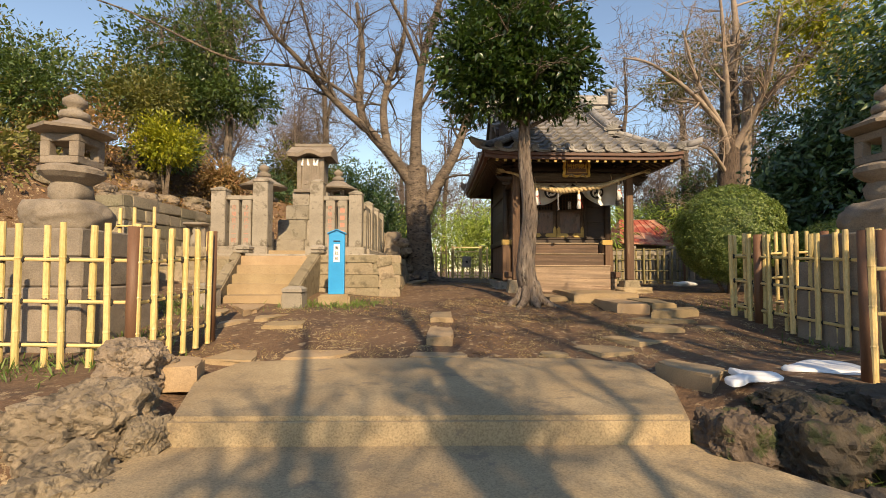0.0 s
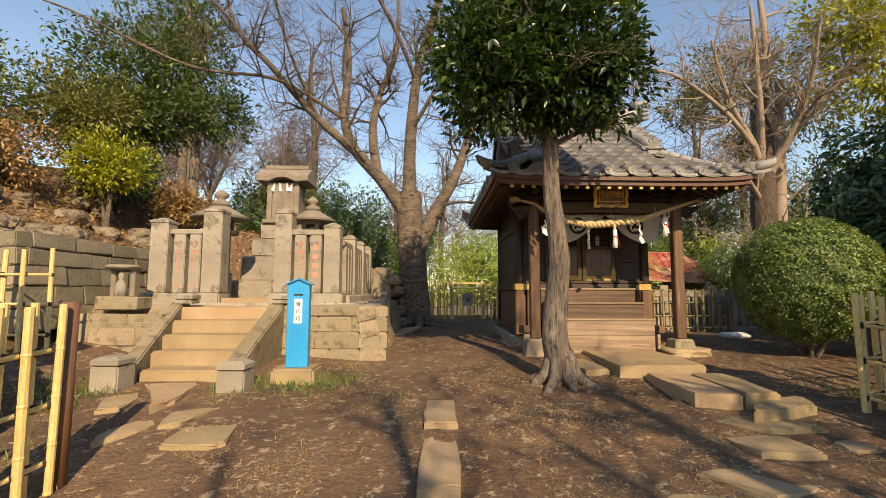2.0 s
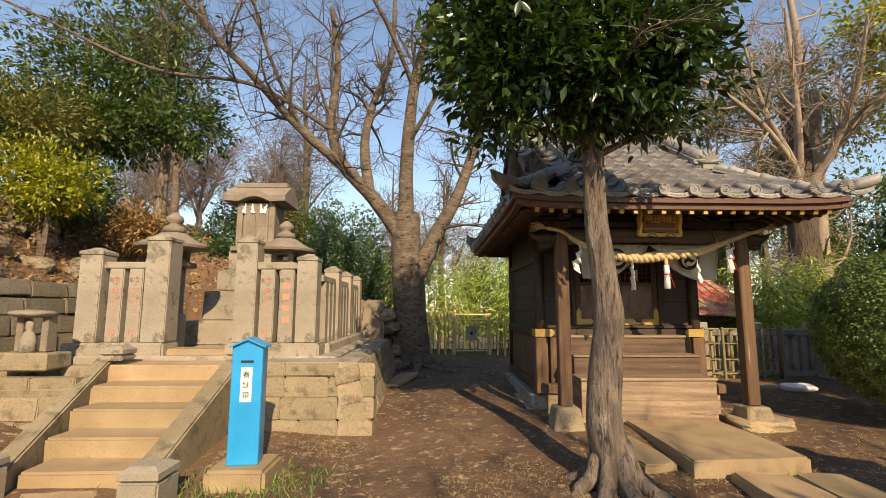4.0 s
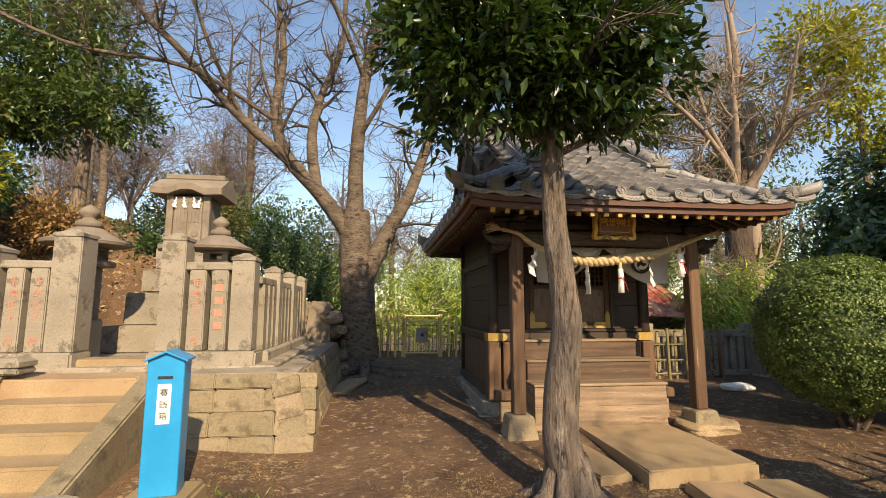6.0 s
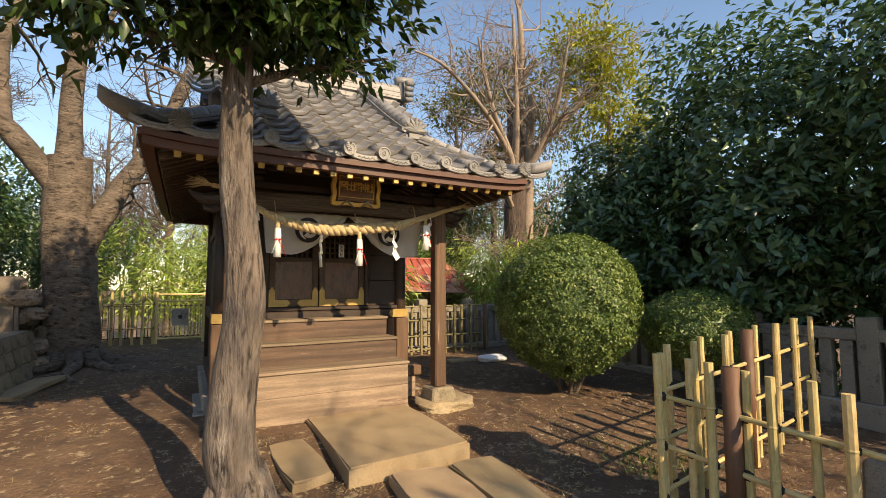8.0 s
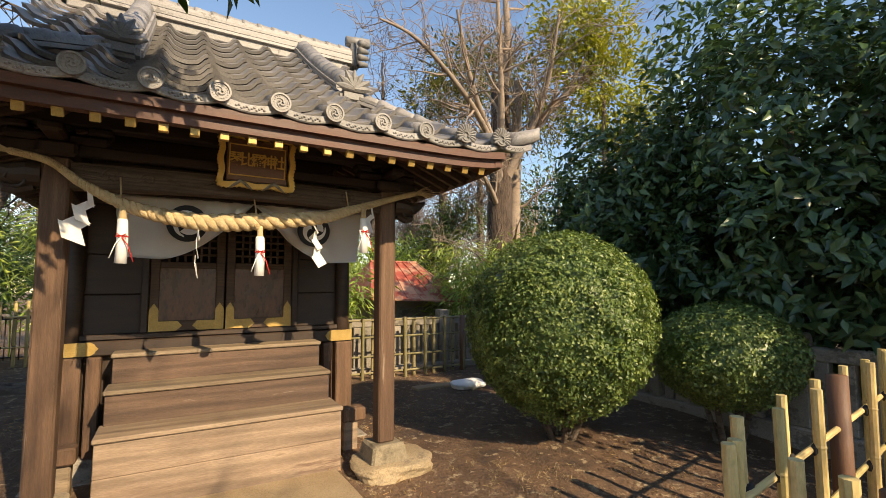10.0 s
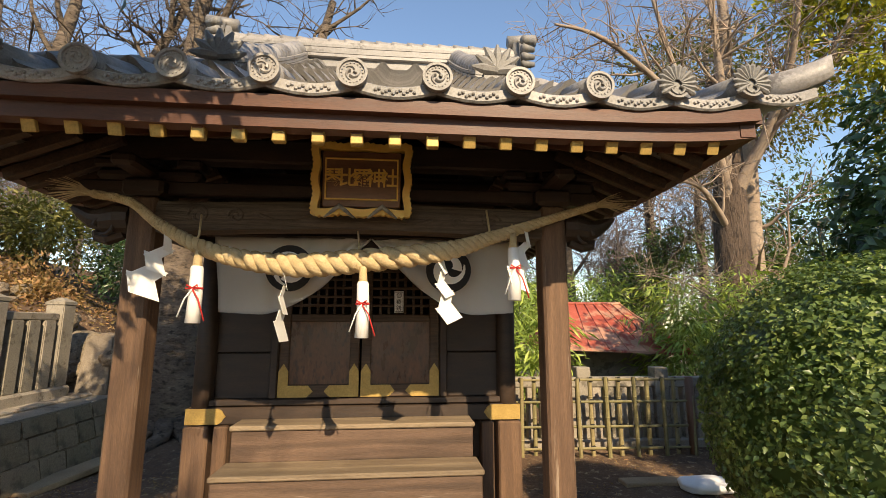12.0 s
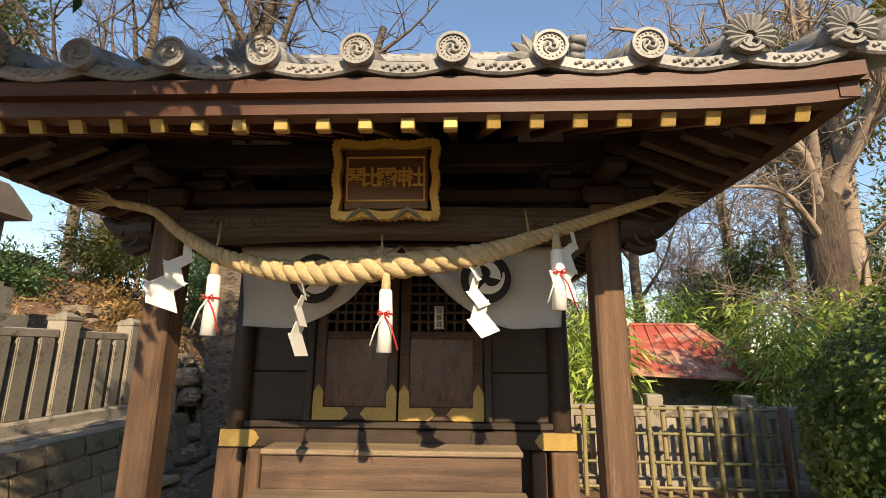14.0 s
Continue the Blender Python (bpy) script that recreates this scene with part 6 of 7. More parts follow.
for k in range(9):
    a = -2.6 + k * 0.62
    L = rb_rnd.uniform(0.8, 1.7)
    d = Vector((math.cos(a), math.sin(a), 0))
    sde = Vector((-d.y, d.x, 0))
    part("root", tube([d * 0.3 + Vector((0, 0, 0.32)), d * 0.5 + Vector((0, 0, 0.14)), d * (0.5 + L * 0.4) + sde * rb_rnd.uniform(-0.2, 0.2) + Vector((0, 0, 0.1)), d * (0.5 + L) + sde * rb_rnd.uniform(-0.4, 0.4) + Vector((0, 0, 0.02))], (0.16, 0.11, 0.07, 0.03), 8), BARK, cherry, "", True)


def crown(e, blobs, size, material, per, aspect=0.42, core=0.72, inner=0.6, lump=0.25, name="crown", droop=0.0, low=-1.0, core_mat=None, outward=False):
    """Leaves over lumpy masses, with a leafy dark heart."""
    C, D = [], []
    for k, (c, r, n) in enumerate(blobs):
        p, d = shell(int(n * per), c, r, inner, lump, k * 1.7 + size * 30, low)
        C.append(p)
        D.append(d)
    C, D = np.concatenate(C), np.concatenate(D)
    keep = np.array([noise.noise(Vector(q) * (0.32 / size)) > -0.14 for q in C])
    leaves(name, C[keep], D[keep] * 0.6, size, material, e, aspect, droop=droop, face=D[keep] * 0.6 + np.array([0, 0, 0.35]) if outward else None)
    if core > 0:
        for k, (c, r, n) in enumerate(blobs):
            b = rock(r[0] * core, r[1] * core, r[2] * core, k + 5, 0.3, 3)
            bmesh.ops.translate(b, verts=b.verts[:], vec=c)
            part("inner_foliage", b, core_mat or material, e, "", True)


small = thing("evergreen_tree", "slender evergreen tree with furrowed trunk before the shrine", "tree", at=(1.6, 7.85, 1.02))
v, f = grow([([(0.0, 0, -0.1), (-0.01, 0, 0.25), (-0.07, -0.02, 0.6), (-0.05, -0.02, 1.0), (0.0, -0.05, 1.5), (-0.03, -0.05, 1.9), (-0.09, -0.06, 2.5), (-0.1, -0.1, 3.4), (-0.15, -0.1, 4.8)], 0.2, 0.08)], 5, 16)
mesh_from("trunk", v, f, BARK2, small, smooth=True)
spec = []
for k in range(16):
    a, z = k * 2.4, 3.0 + k * 0.14
    spec.append(([(-0.1, -0.06, z), (-0.1 + 0.5 * math.cos(a), -0.06 + 0.5 * math.sin(a), z + 0.25), (-0.15 + 1.15 * math.cos(a), -0.1 + 1.15 * math.sin(a), z + 0.45)], 0.045, 0.01, 5, 0.6))
for k, s in enumerate(spec):
    v, f = grow([s], 8 + k, 6, levels=1, count=3)
    mesh_from("branch", v, f, BARK2, small, smooth=True)
for k in range(8):
    a = k * 0.785 + 0.2
    d = Vector((math.cos(a), math.sin(a), 0))
    part("root", tube([d * 0.1 + Vector((0, 0, 0.4)), d * 0.19 + Vector((0, 0, 0.12)), d * 0.34 + Vector((0, 0, 0.03)), d * (0.5 + 0.15 * math.sin(k * 3)) + Vector((0, 0, -0.03))], (0.07, 0.08, 0.06, 0.025), 8), BARK2, small, "", True)
crown(small, [((-0.35, -0.1, 4.45), (1.3, 1.2, 1.4), 1.2), ((0.3, -0.15, 3.95), (0.9, 0.9, 0.8), 0.6), ((-0.85, -0.3, 3.85), (0.8, 0.8, 0.8), 0.5), ((-0.2, 0.1, 5.55), (1.0, 1.0, 1.0), 0.6), ((-0.15, -0.3, 3.65), (0.6, 0.6, 0.5), 0.3)], 0.13, LEAF, 10500, 0.42, 0, 0.1, 0.4)

# clipped round bushes
def topiary(x, y, z, r, n, label, rz=None, size=0.04):
    e = thing("round_bush", label, "bush", "clipped bushes", (x, y, z))
    rz = rz or r
    p, d = shell(n, (0, 0, 0), (r, r, rz), 0.8, 0.05, 3)
    keep = np.array([noise.noise(Vector((q[0] * 6, q[1] * 6, q[2] * 9))) > -0.16 - 0.5 * (np.linalg.norm(q) < 0.9 * r) for q in p])
    p, d = p[keep], d[keep]
    leaves("foliage", p, d * 0.5 + RNG.normal(0, 0.5, p.shape), size, LEAF_BOX, e, 0.6, face=d + np.array([0, 0, 0.25]))
    b = rock(r * 0.93, r * 0.93, rz * 0.93, 2, 0.04, 4)
    for v in b.verts:
        c = v.co
        q = Vector((c.x / r, c.y / r, c.z / rz))
        q = q.normalized() * 0.86
        v.co = Vector((q.x * r, q.y * r, q.z * rz))
    part("inner_foliage", b, LEAF_BOX, e, "", True)
    g = gz(x, y) - z
    for k in range(6):
        a = k * 1.05
        part("stem", tube([(0.1 * math.cos(a), 0.1 * math.sin(a), g - 0.03), (0.3 * r * math.cos(a), 0.3 * r * math.sin(a), -rz * 0.8)], (0.035, 0.025), 6), BARK, e)
    return e


topiary(5.92, 9.25, 2.36, 1.0, 62000, "large round clipped evergreen bush beside the shrine", 1.0)
topiary(7.45, 8.35, 2.03, 0.75, 20000, "smaller rounded clipped evergreen bush", 0.56)

# big evergreen hedge on the right
for k, blobs in enumerate(([((9.3, 10.6, 3.7), (1.7, 1.5, 1.9), 1.0), ((8.5, 10.4, 2.9), (1.2, 1.2, 1.3), 0.6)], [((9.8, 8.6, 4.3), (2.0, 2.2, 3.0), 1.3), ((8.9, 8.4, 3.0), (1.3, 1.8, 1.5), 0.7)], [((9.8, 5.6, 4.3), (2.1, 2.2, 3.2), 1.3), ((9.0, 5.4, 3.0), (1.3, 1.8, 1.6), 0.7)])):
    c = blobs[0][0]
    e = thing("camellia_tree", "dense dark evergreen tree with glossy leaves down to the fence", "tree", "evergreen hedge trees", (c[0], c[1], 1.1))
    crown(e, [((b[0][0] - c[0], b[0][1] - c[1], b[0][2] - 1.1), b[1], b[2]) for b in blobs], 0.19, LEAF_DARK, 19000, 0.42, 0, 0.35, 0.34, outward=True)
    v, f = grow([([(0, 0, -0.2), (0.1, 0.05, 1.0), (0, 0, 2.5), (0, 0, 4.0)], 0.16, 0.06), ([(0.05, 0, 0.6), (-0.5, 0.3, 1.4), (-0.9, 0.4, 2.2)], 0.08, 0.03)], k + 30, 8)
    mesh_from("trunk", v, f, BARK2, e, smooth=True)

# ---- hillside plants ----
def shrub(x, y, z, r, n, size, material, label, name="shrub", group="hillside shrubs", rz=None, core=0, lump=0.4, aspect=0.42):
    e = thing(name, label, "shrub", group, (x, y, gz(x, y)))
    zz = z - gz(x, y)
    crown(e, [((0, 0, zz), (r, r, rz or r * 0.85), 1.0), ((0.45 * r, -0.3 * r, zz - 0.2 * r), (r * 0.7, r * 0.7, r * 0.6), 0.5), ((-0.5 * r, 0.2 * r, zz - 0.1 * r), (r * 0.7, r * 0.7, r * 0.65), 0.5)], size * 1.15, material, n, aspect, core, 0.1, lump, "foliage")
    for s in (([(0, 0, -0.2), (0.05, 0, zz * 0.5), (0, 0.05, zz)], 0.06, 0.03), ([(0.03, 0, 0.1), (0.3 * r, -0.2 * r, zz)], 0.04, 0.015), ([(-0.03, 0, 0.1), (-0.35 * r, 0.2 * r, zz)], 0.04, 0.015)):
        v, f = grow([s], int(x * 7) + 100, 6)
        mesh_from("stem", v, f, BARK, e)
    return e


shrub(-6.94, 11.9, 4.9, 0.85, 4200, 0.09, LEAF_YEL, "bright yellow-green shrub on the hillside")
shrub(-9.6, 10.6, 5.9, 1.6, 7200, 0.1, LEAF_BG, "dense green shrub on the hillside")
shrub(-11.2, 12.5, 6.8, 1.8, 4500, 0.11, LEAF_HILL, "olive-green shrub on the hilltop")
shrub(-8.2, 12.6, 6.3, 1.3, 4500, 0.11, LEAF_HILL, "olive-green shrub on the hillside")
shrub(-8.1, 8.2, 3.6, 1.2, 4500, 0.11, LEAF_HILL, "dull green shrub behind the lantern")
shrub(-9.2, 6.2, 3.4, 1.4, 4500, 0.11, LEAF_HILL, "dull green shrub behind the lantern")
shrub(-7.6, 6.4, 2.3, 0.8, 3000, 0.1, LEAF_DARK, "dark green shrub behind the bamboo fence")
shrub(-6.4, 13.8, 4.3, 0.7, 2600, 0.1, LEAF_DRY, "brown dry-leaved shrub on the hillside")
shrub(-5.6, 18.5, 5.4, 1.5, 4500, 0.12, LEAF_HILL, "olive-green shrub behind the stone shrine")
shrub(-3.4, 19.5, 4.6, 1.5, 4500, 0.12, LEAF_DARK, "dark evergreen shrub behind the stone shrine")
shrub(-2.2, 21.5, 3.2, 1.5, 4500, 0.12, LEAF_DARK, "dark evergreen shrub behind the cherry tree")
shrub(-8.6, 10.9, 4.9, 1.1, 4000, 0.1, LEAF_DRY, "brown dry-leaved shrub on the hillside")
shrub(-10.4, 8.6, 5.3, 1.5, 5000, 0.11, LEAF_HILL, "olive-green shrub on the hillside")
shrub(-7.9, 13.6, 5.2, 1.0, 4000, 0.11, LEAF_DARK, "dark green shrub under the evergreen")
shrub(-5.6, 15.6, 4.2, 0.8, 3000, 0.1, LEAF_DARK, "dark green shrub behind the stone shrine")
shrub(-4.2, 16.8, 3.6, 0.8, 2600, 0.1, LEAF_DRY, "brown dry-leaved shrub on the slope")


def evergreen(x, y, blobs, trunk, n, size, material, label, seed):
    e = thing("evergreen_tree", label, "tree", "background evergreens", (x, y, gz(x, y)))
    g = gz(x, y)
    v, f = grow([([(0, 0, -0.3)] + trunk, 0.17, 0.06)], seed, 10)
    mesh_from("trunk", v, f, BARK2, e, smooth=True)
    crown(e, [((b[0], b[1], b[2] - g), b[3], b[4]) for b in blobs], size * 1.15, material, n * 2.2, 0.42, 0, 0.1, 0.5)
    return e


evergreen(-6.9, 15.2, [(-0.6, 0, 8.6, (1.7, 1.7, 1.6), 1.0), (0.5, -0.4, 7.1, (1.3, 1.3, 0.8), 0.6), (-1.6, -0.3, 7.0, (1.3, 1.3, 0.8), 0.6), (-0.4, 0.2, 10.3, (1.2, 1.2, 1.2), 0.5)], [(0.05, 0, 1.5), (0, 0, 3.0), (-0.4, 0, 6.0)], 3600, 0.14, LEAF_BG, "tall evergreen tree with slim trunk on the slope", 51)
evergreen(-9.3, 15.5, [(0, 0, 8.6, (1.8, 1.8, 1.8), 1.0), (0.8, 0, 7.2, (1.4, 1.4, 0.9), 0.6), (-1.2, 0, 7.4, (1.4, 1.4, 1.0), 0.6)], [(0, 0, 2), (0, 0, 4.5)], 3000, 0.15, LEAF_BG, "evergreen tree on the hilltop", 52)
evergreen(-4.0, 24, [(0, 0, 5.2, (2.4, 2.0, 2.0), 1.0), (1.8, 0, 3.8, (1.8, 1.6, 1.4), 0.7), (-1.6, 0, 5.8, (1.8, 1.6, 1.6), 0.7)], [(0, 0, 2), (0, 0, 4.5)], 3000, 0.17, LEAF_BG, "broad evergreen tree beyond the shrine", 53)
evergreen(12.6, 24, [(0, 0, 4.6, (1.4, 1.4, 1.2), 0.7), (1.5, 0, 6.0, (1.3, 1.3, 1.0), 0.6), (-1.2, 0.5, 3.4, (1.6, 1.4, 1.2), 0.7)], [(0, 0, 2), (0, 0, 5.5)], 2600, 0.16, LEAF_BG, "evergreen tree beyond the fence", 54)
evergreen(17.5, 21, [(0, 0, 6.2, (2.6, 2.4, 2.6), 1.0), (-2.0, 0, 4.5, (1.8, 1.6, 1.6), 0.7)], [(0, 0, 2), (0, 0, 5.5)], 3000, 0.18, LEAF_BG, "evergreen tree beyond the fence", 55)
evergreen(8.2, 27, [(0, 0, 3.4, (2.0, 1.6, 1.5), 0.8), (2.4, 0, 2.8, (1.8, 1.6, 1.2), 0.7)], [(0, 0, 1), (0, 0, 3.5)], 2600, 0.17, LEAF_BG, "evergreen tree beyond the fence", 56)
evergreen(13.0, 14.5, [(0, 0, 8.5, (1.8, 1.8, 1.6), 0.8), (-1.0, 0, 10.0, (1.5, 1.5, 1.2), 0.6), (1.4, 0, 7.0, (1.6, 1.6, 1.4), 0.6)], [(0, 0, 2), (0, 0, 7.5)], 3000, 0.16, LEAF_YEL, "yellowing tree high above the hedge", 57)


# leafy bamboo clumps
def bamboo_clump(x, y, w, d, h, stalks, n, seed, label):
    g = gz(x, y)
    e = thing("bamboo_clump", label, "bamboo", "bamboo clumps", (x, y, g))
    r = random.Random(seed)
    C, D = [], []
    for k in range(stalks):
        bx, by, hh = r.uniform(-w, w), r.uniform(-d, d), h * r.uniform(0.65, 1.05)
        tip = Vector((bx + r.uniform(-0.5, 0.5), by + r.uniform(-0.5, 0.3), hh))
        part("stalk", tube([(bx, by, -0.1), (bx * 1.02, by, hh * 0.5), tip], (0.018, 0.015, 0.005), 6), LEAF_BAM, e)
        for j in range(n):
            t = r.uniform(0.25, 1.05)
            base = Vector((bx, by, 0)).lerp(tip, t)
            a = r.uniform(0, 6.28)
            rad = r.uniform(0.05, 0.6)
            C.append((base.x + rad * math.cos(a), base.y + rad * math.sin(a), base.z + r.uniform(-0.15, 0.15)))
            D.append((math.cos(a), math.sin(a), -0.5))
    leaves("foliage", C, D, 0.25, LEAF_BAM, e, 0.17)
    return e


bamboo_clump(0.9, 19.6, 1.7, 0.7, 3.3, 26, 260, 1, "leafy green bamboo grass beyond the gate")
bamboo_clump(3.0, 18.5, 1.2, 0.7, 2.7, 16, 220, 2, "leafy green bamboo grass behind the shrine")
bamboo_clump(5.0, 15.2, 0.6, 0.5, 2.3, 12, 240, 3, "leafy green bamboo grass behind the fence")
bamboo_clump(8.9, 15.6, 1.1, 0.8, 2.7, 20, 240, 4, "leafy green bamboo grass beside the red roof")
bamboo_clump(7.4, 19.5, 2.2, 0.8, 3.2, 22, 240, 5, "leafy green bamboo grass behind the red roof")

# ---- far and near leafless trees ----
big = bare_tree("bare_tree", "thick-trunked leafless tree with pale tangled branches", [
    ([(0, 0, -0.2), (0.05, 0, 1.5), (0, 0, 3.5), (0.1, 0, 5.5), (0.15, 0.1, 7.5)], 0.5, 0.26),
    ([(0.75, 0.3, -0.2), (0.7, 0.3, 2.0), (0.85, 0.35, 4.5), (1.1, 0.4, 8.0)], 0.3, 0.14, 10, 2.2),
    ([(0.15, 0.1, 7.2), (0.4, 0, 8.8), (0.2, 0, 11.5)], 0.22, 0.05, 12, 1.8),
    ([(0, 0, 4.4), (-0.6, -0.6, 5.4), (-1.7, -1.2, 6.6), (-2.4, -1.6, 8.2)], 0.16, 0.03, 13, 1.7),
    ([(-0.6, -0.6, 5.4), (-2.0, -1.4, 6.2), (-3.6, -2.0, 6.9), (-4.6, -2.2, 7.0)], 0.1, 0.02, 14, 1.6),
    ([(0, 0, 4.8), (-0.5, -0.8, 6.8), (-0.9, -1.2, 9.5)], 0.15, 0.04, 12, 1.7),
    ([(0, 0, 4.4), (0.7, -0.9, 6.2), (1.9, -1.6, 7.6), (2.6, -2.0, 9.0)], 0.16, 0.04, 12, 1.7),
    ([(0.3, -0.4, 5.2), (0.5, -1.4, 6.8), (0.3, -2.2, 8.6)], 0.12, 0.03, 12, 1.6),
    ([(0, 0, 3.8), (-1.2, -0.8, 4.6), (-2.6, -1.4, 4.5)], 0.09, 0.02, 12, 1.5),
    ([(0, 0, 2.6), (-0.9, -0.7, 2.3), (-1.9, -1.2, 2.6)], 0.07, 0.015, 12, 1.2),
], 12, BARK_BROWN_SHADED, (10.3, 16.0, 1.1), limb_mat=TWIG, levels=2, count=4, twig=0.008, spread=0.8)
evergreen(12.3, 18.5, [(-0.6, 0, 10.4, (2.4, 1.6, 1.3), 0.8), (-2.4, 0.3, 9.2, (1.4, 1.2, 0.8), 0.5), (1.6, 0, 9.0, (1.8, 1.5, 1.2), 0.6), (-0.4, 0, 7.6, (1.2, 1.0, 0.6), 0.35)], [(0, 0, 3), (-0.2, 0, 7), (-0.3, 0, 10)], 2600, 0.15, LEAF_HILL, "tall olive-green evergreen behind the bare tree", 58)
tall = bare_tree("bare_tree", "tall slim leafless tree", [
    ([(0, 0, -0.5), (0.1, 0, 3.0), (0, 0, 6.0), (0.2, 0, 8.5)], 0.26, 0.16),
    ([(0.2, 0, 8.3), (0.5, 0, 10.5), (0.4, 0, 13)], 0.15, 0.03, 16, 2.2),
    ([(0.0, 0, 6.0), (-0.8, 0.3, 7.6), (-1.3, 0.3, 9.8)], 0.1, 0.03, 14, 2.0),
    ([(0.1, 0, 4.6), (1.0, -0.3, 6.0), (1.8, -0.4, 8.2)], 0.09, 0.02, 14, 2.0),
    ([(0.1, 0, 3.6), (-1.2, -0.2, 4.8), (-2.4, -0.2, 5.4)], 0.06, 0.015, 12, 1.6),
], 21, BARK, (10.0, 25, 0.2), levels=2, count=4, twig=0.015)
for x, y, yaw, s in ((13.7, 25, 80, 1.05), (5.5, 30, 200, 0.9), (0.5, 29, 30, 0.8), (-6.5, 27, 140, 0.95), (-12, 24, 300, 0.9), (18, 28, 250, 1.1), (7.0, 35, 20, 1.1), (-2.5, 34, 110, 0.95), (-16, 32, 10, 1.0), (24, 34, 70, 1.2)):
    copy_thing(tall, Matrix.Translation((x, y, gz(x, y))) @ pose(0, 0, 0, 0, 0, yaw) @ Matrix.Diagonal((s, s, s, 1)))
far = bare_tree("bare_tree", "twiggy pinkish-grey leafless tree in the distance", [
    ([(0, 0, -0.5), (0.1, 0, 2.0), (0, 0, 3.5)], 0.2, 0.14),
    ([(0, 0, 3.3), (0.3, 0, 5.5), (0.4, 0, 8.5)], 0.13, 0.03, 17, 2.2),
    ([(0, 0, 3.2), (-1.0, 0.4, 5.2), (-1.8, 0.6, 7.6)], 0.11, 0.03, 17, 2.2),
    ([(0, 0, 3.0), (1.1, -0.3, 4.8), (2.2, -0.5, 6.6)], 0.11, 0.03, 17, 2.2),
    ([(0, 0, 2.6), (0.3, 1.0, 4.5), (0.4, 1.8, 6.5)], 0.1, 0.03, 15, 2.2),
    ([(0, 0, 2.6), (-0.3, -1.0, 4.5), (-0.5, -1.8, 6.5)], 0.1, 0.03, 15, 2.2),
], 33, FARWOOD, (-9.5, 30, 0.5), group="far bare trees", levels=2, count=5, twig=0.014)
ry = random.Random(2)
for k in range(15):
    x, y = -30 + k * 4.2 + ry.uniform(-1, 1), ry.uniform(33, 46)
    s = ry.uniform(0.9, 1.3)
    copy_thing(far, Matrix.Translation((x, y, gz(x, y))) @ pose(0, 0, 0, 0, 0, ry.uniform(0, 360)) @ Matrix.Diagonal((s, s, s, 1)))
# trees behind the walker, whose shadows fall on the steps and the court
for x, y, yaw, s in ((2.2, -5.4, 70, 0.8), (6.6, -3.6, 200, 0.75)):
    copy_thing(cherry, Matrix.Translation((x, y, gz(x, y))) @ pose(0, 0, 0, 0, 0, yaw) @ Matrix.Diagonal((s, s, s, 1)))


# one more unseen tree behind the walker, added to shade the right-hand rocks
copy_thing(tall, Matrix.Translation((4.5, -2.9, gz(4.5, -2.9))) @ pose(0, 0, 0, 0, 0, 40) @ Matrix.Diagonal((0.75, 0.75, 0.75, 1)))


# ---- gate and fences at the back ----
gate = thing("lattice_gate", "yellow metal gate with diamond lattice and a grey plate", "gate", at=(0.66, 17.1, 1.27))
YEL = BAMBOO
for x in (0.0, 0.98):
    part("gate_post", tube([(x, 0, 0), (x, 0, 1.2)], 0.035, 10), YEL, gate)
for z in (0.12, 1.0, 1.15):
    part("gate_rail", tube([(0, 0, z), (0.98, 0, z)], 0.022, 8), YEL, gate)
for k in range(-6, 10):
    for s in (-1, 1):
        x0_, x1_ = k * 0.11, k * 0.11 + s * 0.88
        pts = []
        for t in np.linspace(0, 1, 23):
            x = x0_ + (x1_ - x0_) * t
            if 0.02 <= x <= 0.96:
                pts.append((x, 0.005 * s, 0.12 + 0.88 * t))
        if len(pts) > 1:
            part("lattice_bar", tube([pts[0], pts[-1]], 0.007, 5), YEL, gate)
part("plate", box(0.32, 0.66, -0.03, -0.015, 0.42, 0.82, 0.004), STONE, gate, "grey notice plate")
part("plate_mark", lathe([(0.05, 0), (0.03, 0.004), (0.0, 0.005)], 12), INK_AND_SHADE, gate).matrix_basis = Matrix.Translation((0.49, -0.03, 0.62)) @ FRONT
bamboo_fence((0.6, 17.1), (-1.2, 17.2), 1.27, 1.27, "yellow fence beside the lattice gate", 0.2, 1.25, rails=(0.3, 0.75))
bamboo_fence((1.7, 17.1), (4.2, 16.8), 1.27, 1.25, "yellow fence behind the shrine", 0.2, 1.2, rails=(0.3, 0.75))
rail = thing("iron_railing", "low dark iron railing beyond the gate", "railing", at=(-1.5, 18.6, 1.2))
for k in range(48):
    part("bar", tube([(k * 0.12, 0, 0), (k * 0.12, 0, 0.95)], 0.012, 5), IRON, rail)
for z in (0.1, 0.9):
    part("rail", tube([(0, 0, z), (5.7, 0, z)], 0.016, 6), IRON, rail)
bamboo_fence((4.3, 12.95), (7.0, 12.85), 1.2, 1.2, "split bamboo fence behind the shrine", 0.19, 1.05, rails=(0.12, 0.38, 0.68, 0.95), brown=(1.0,), old=True)


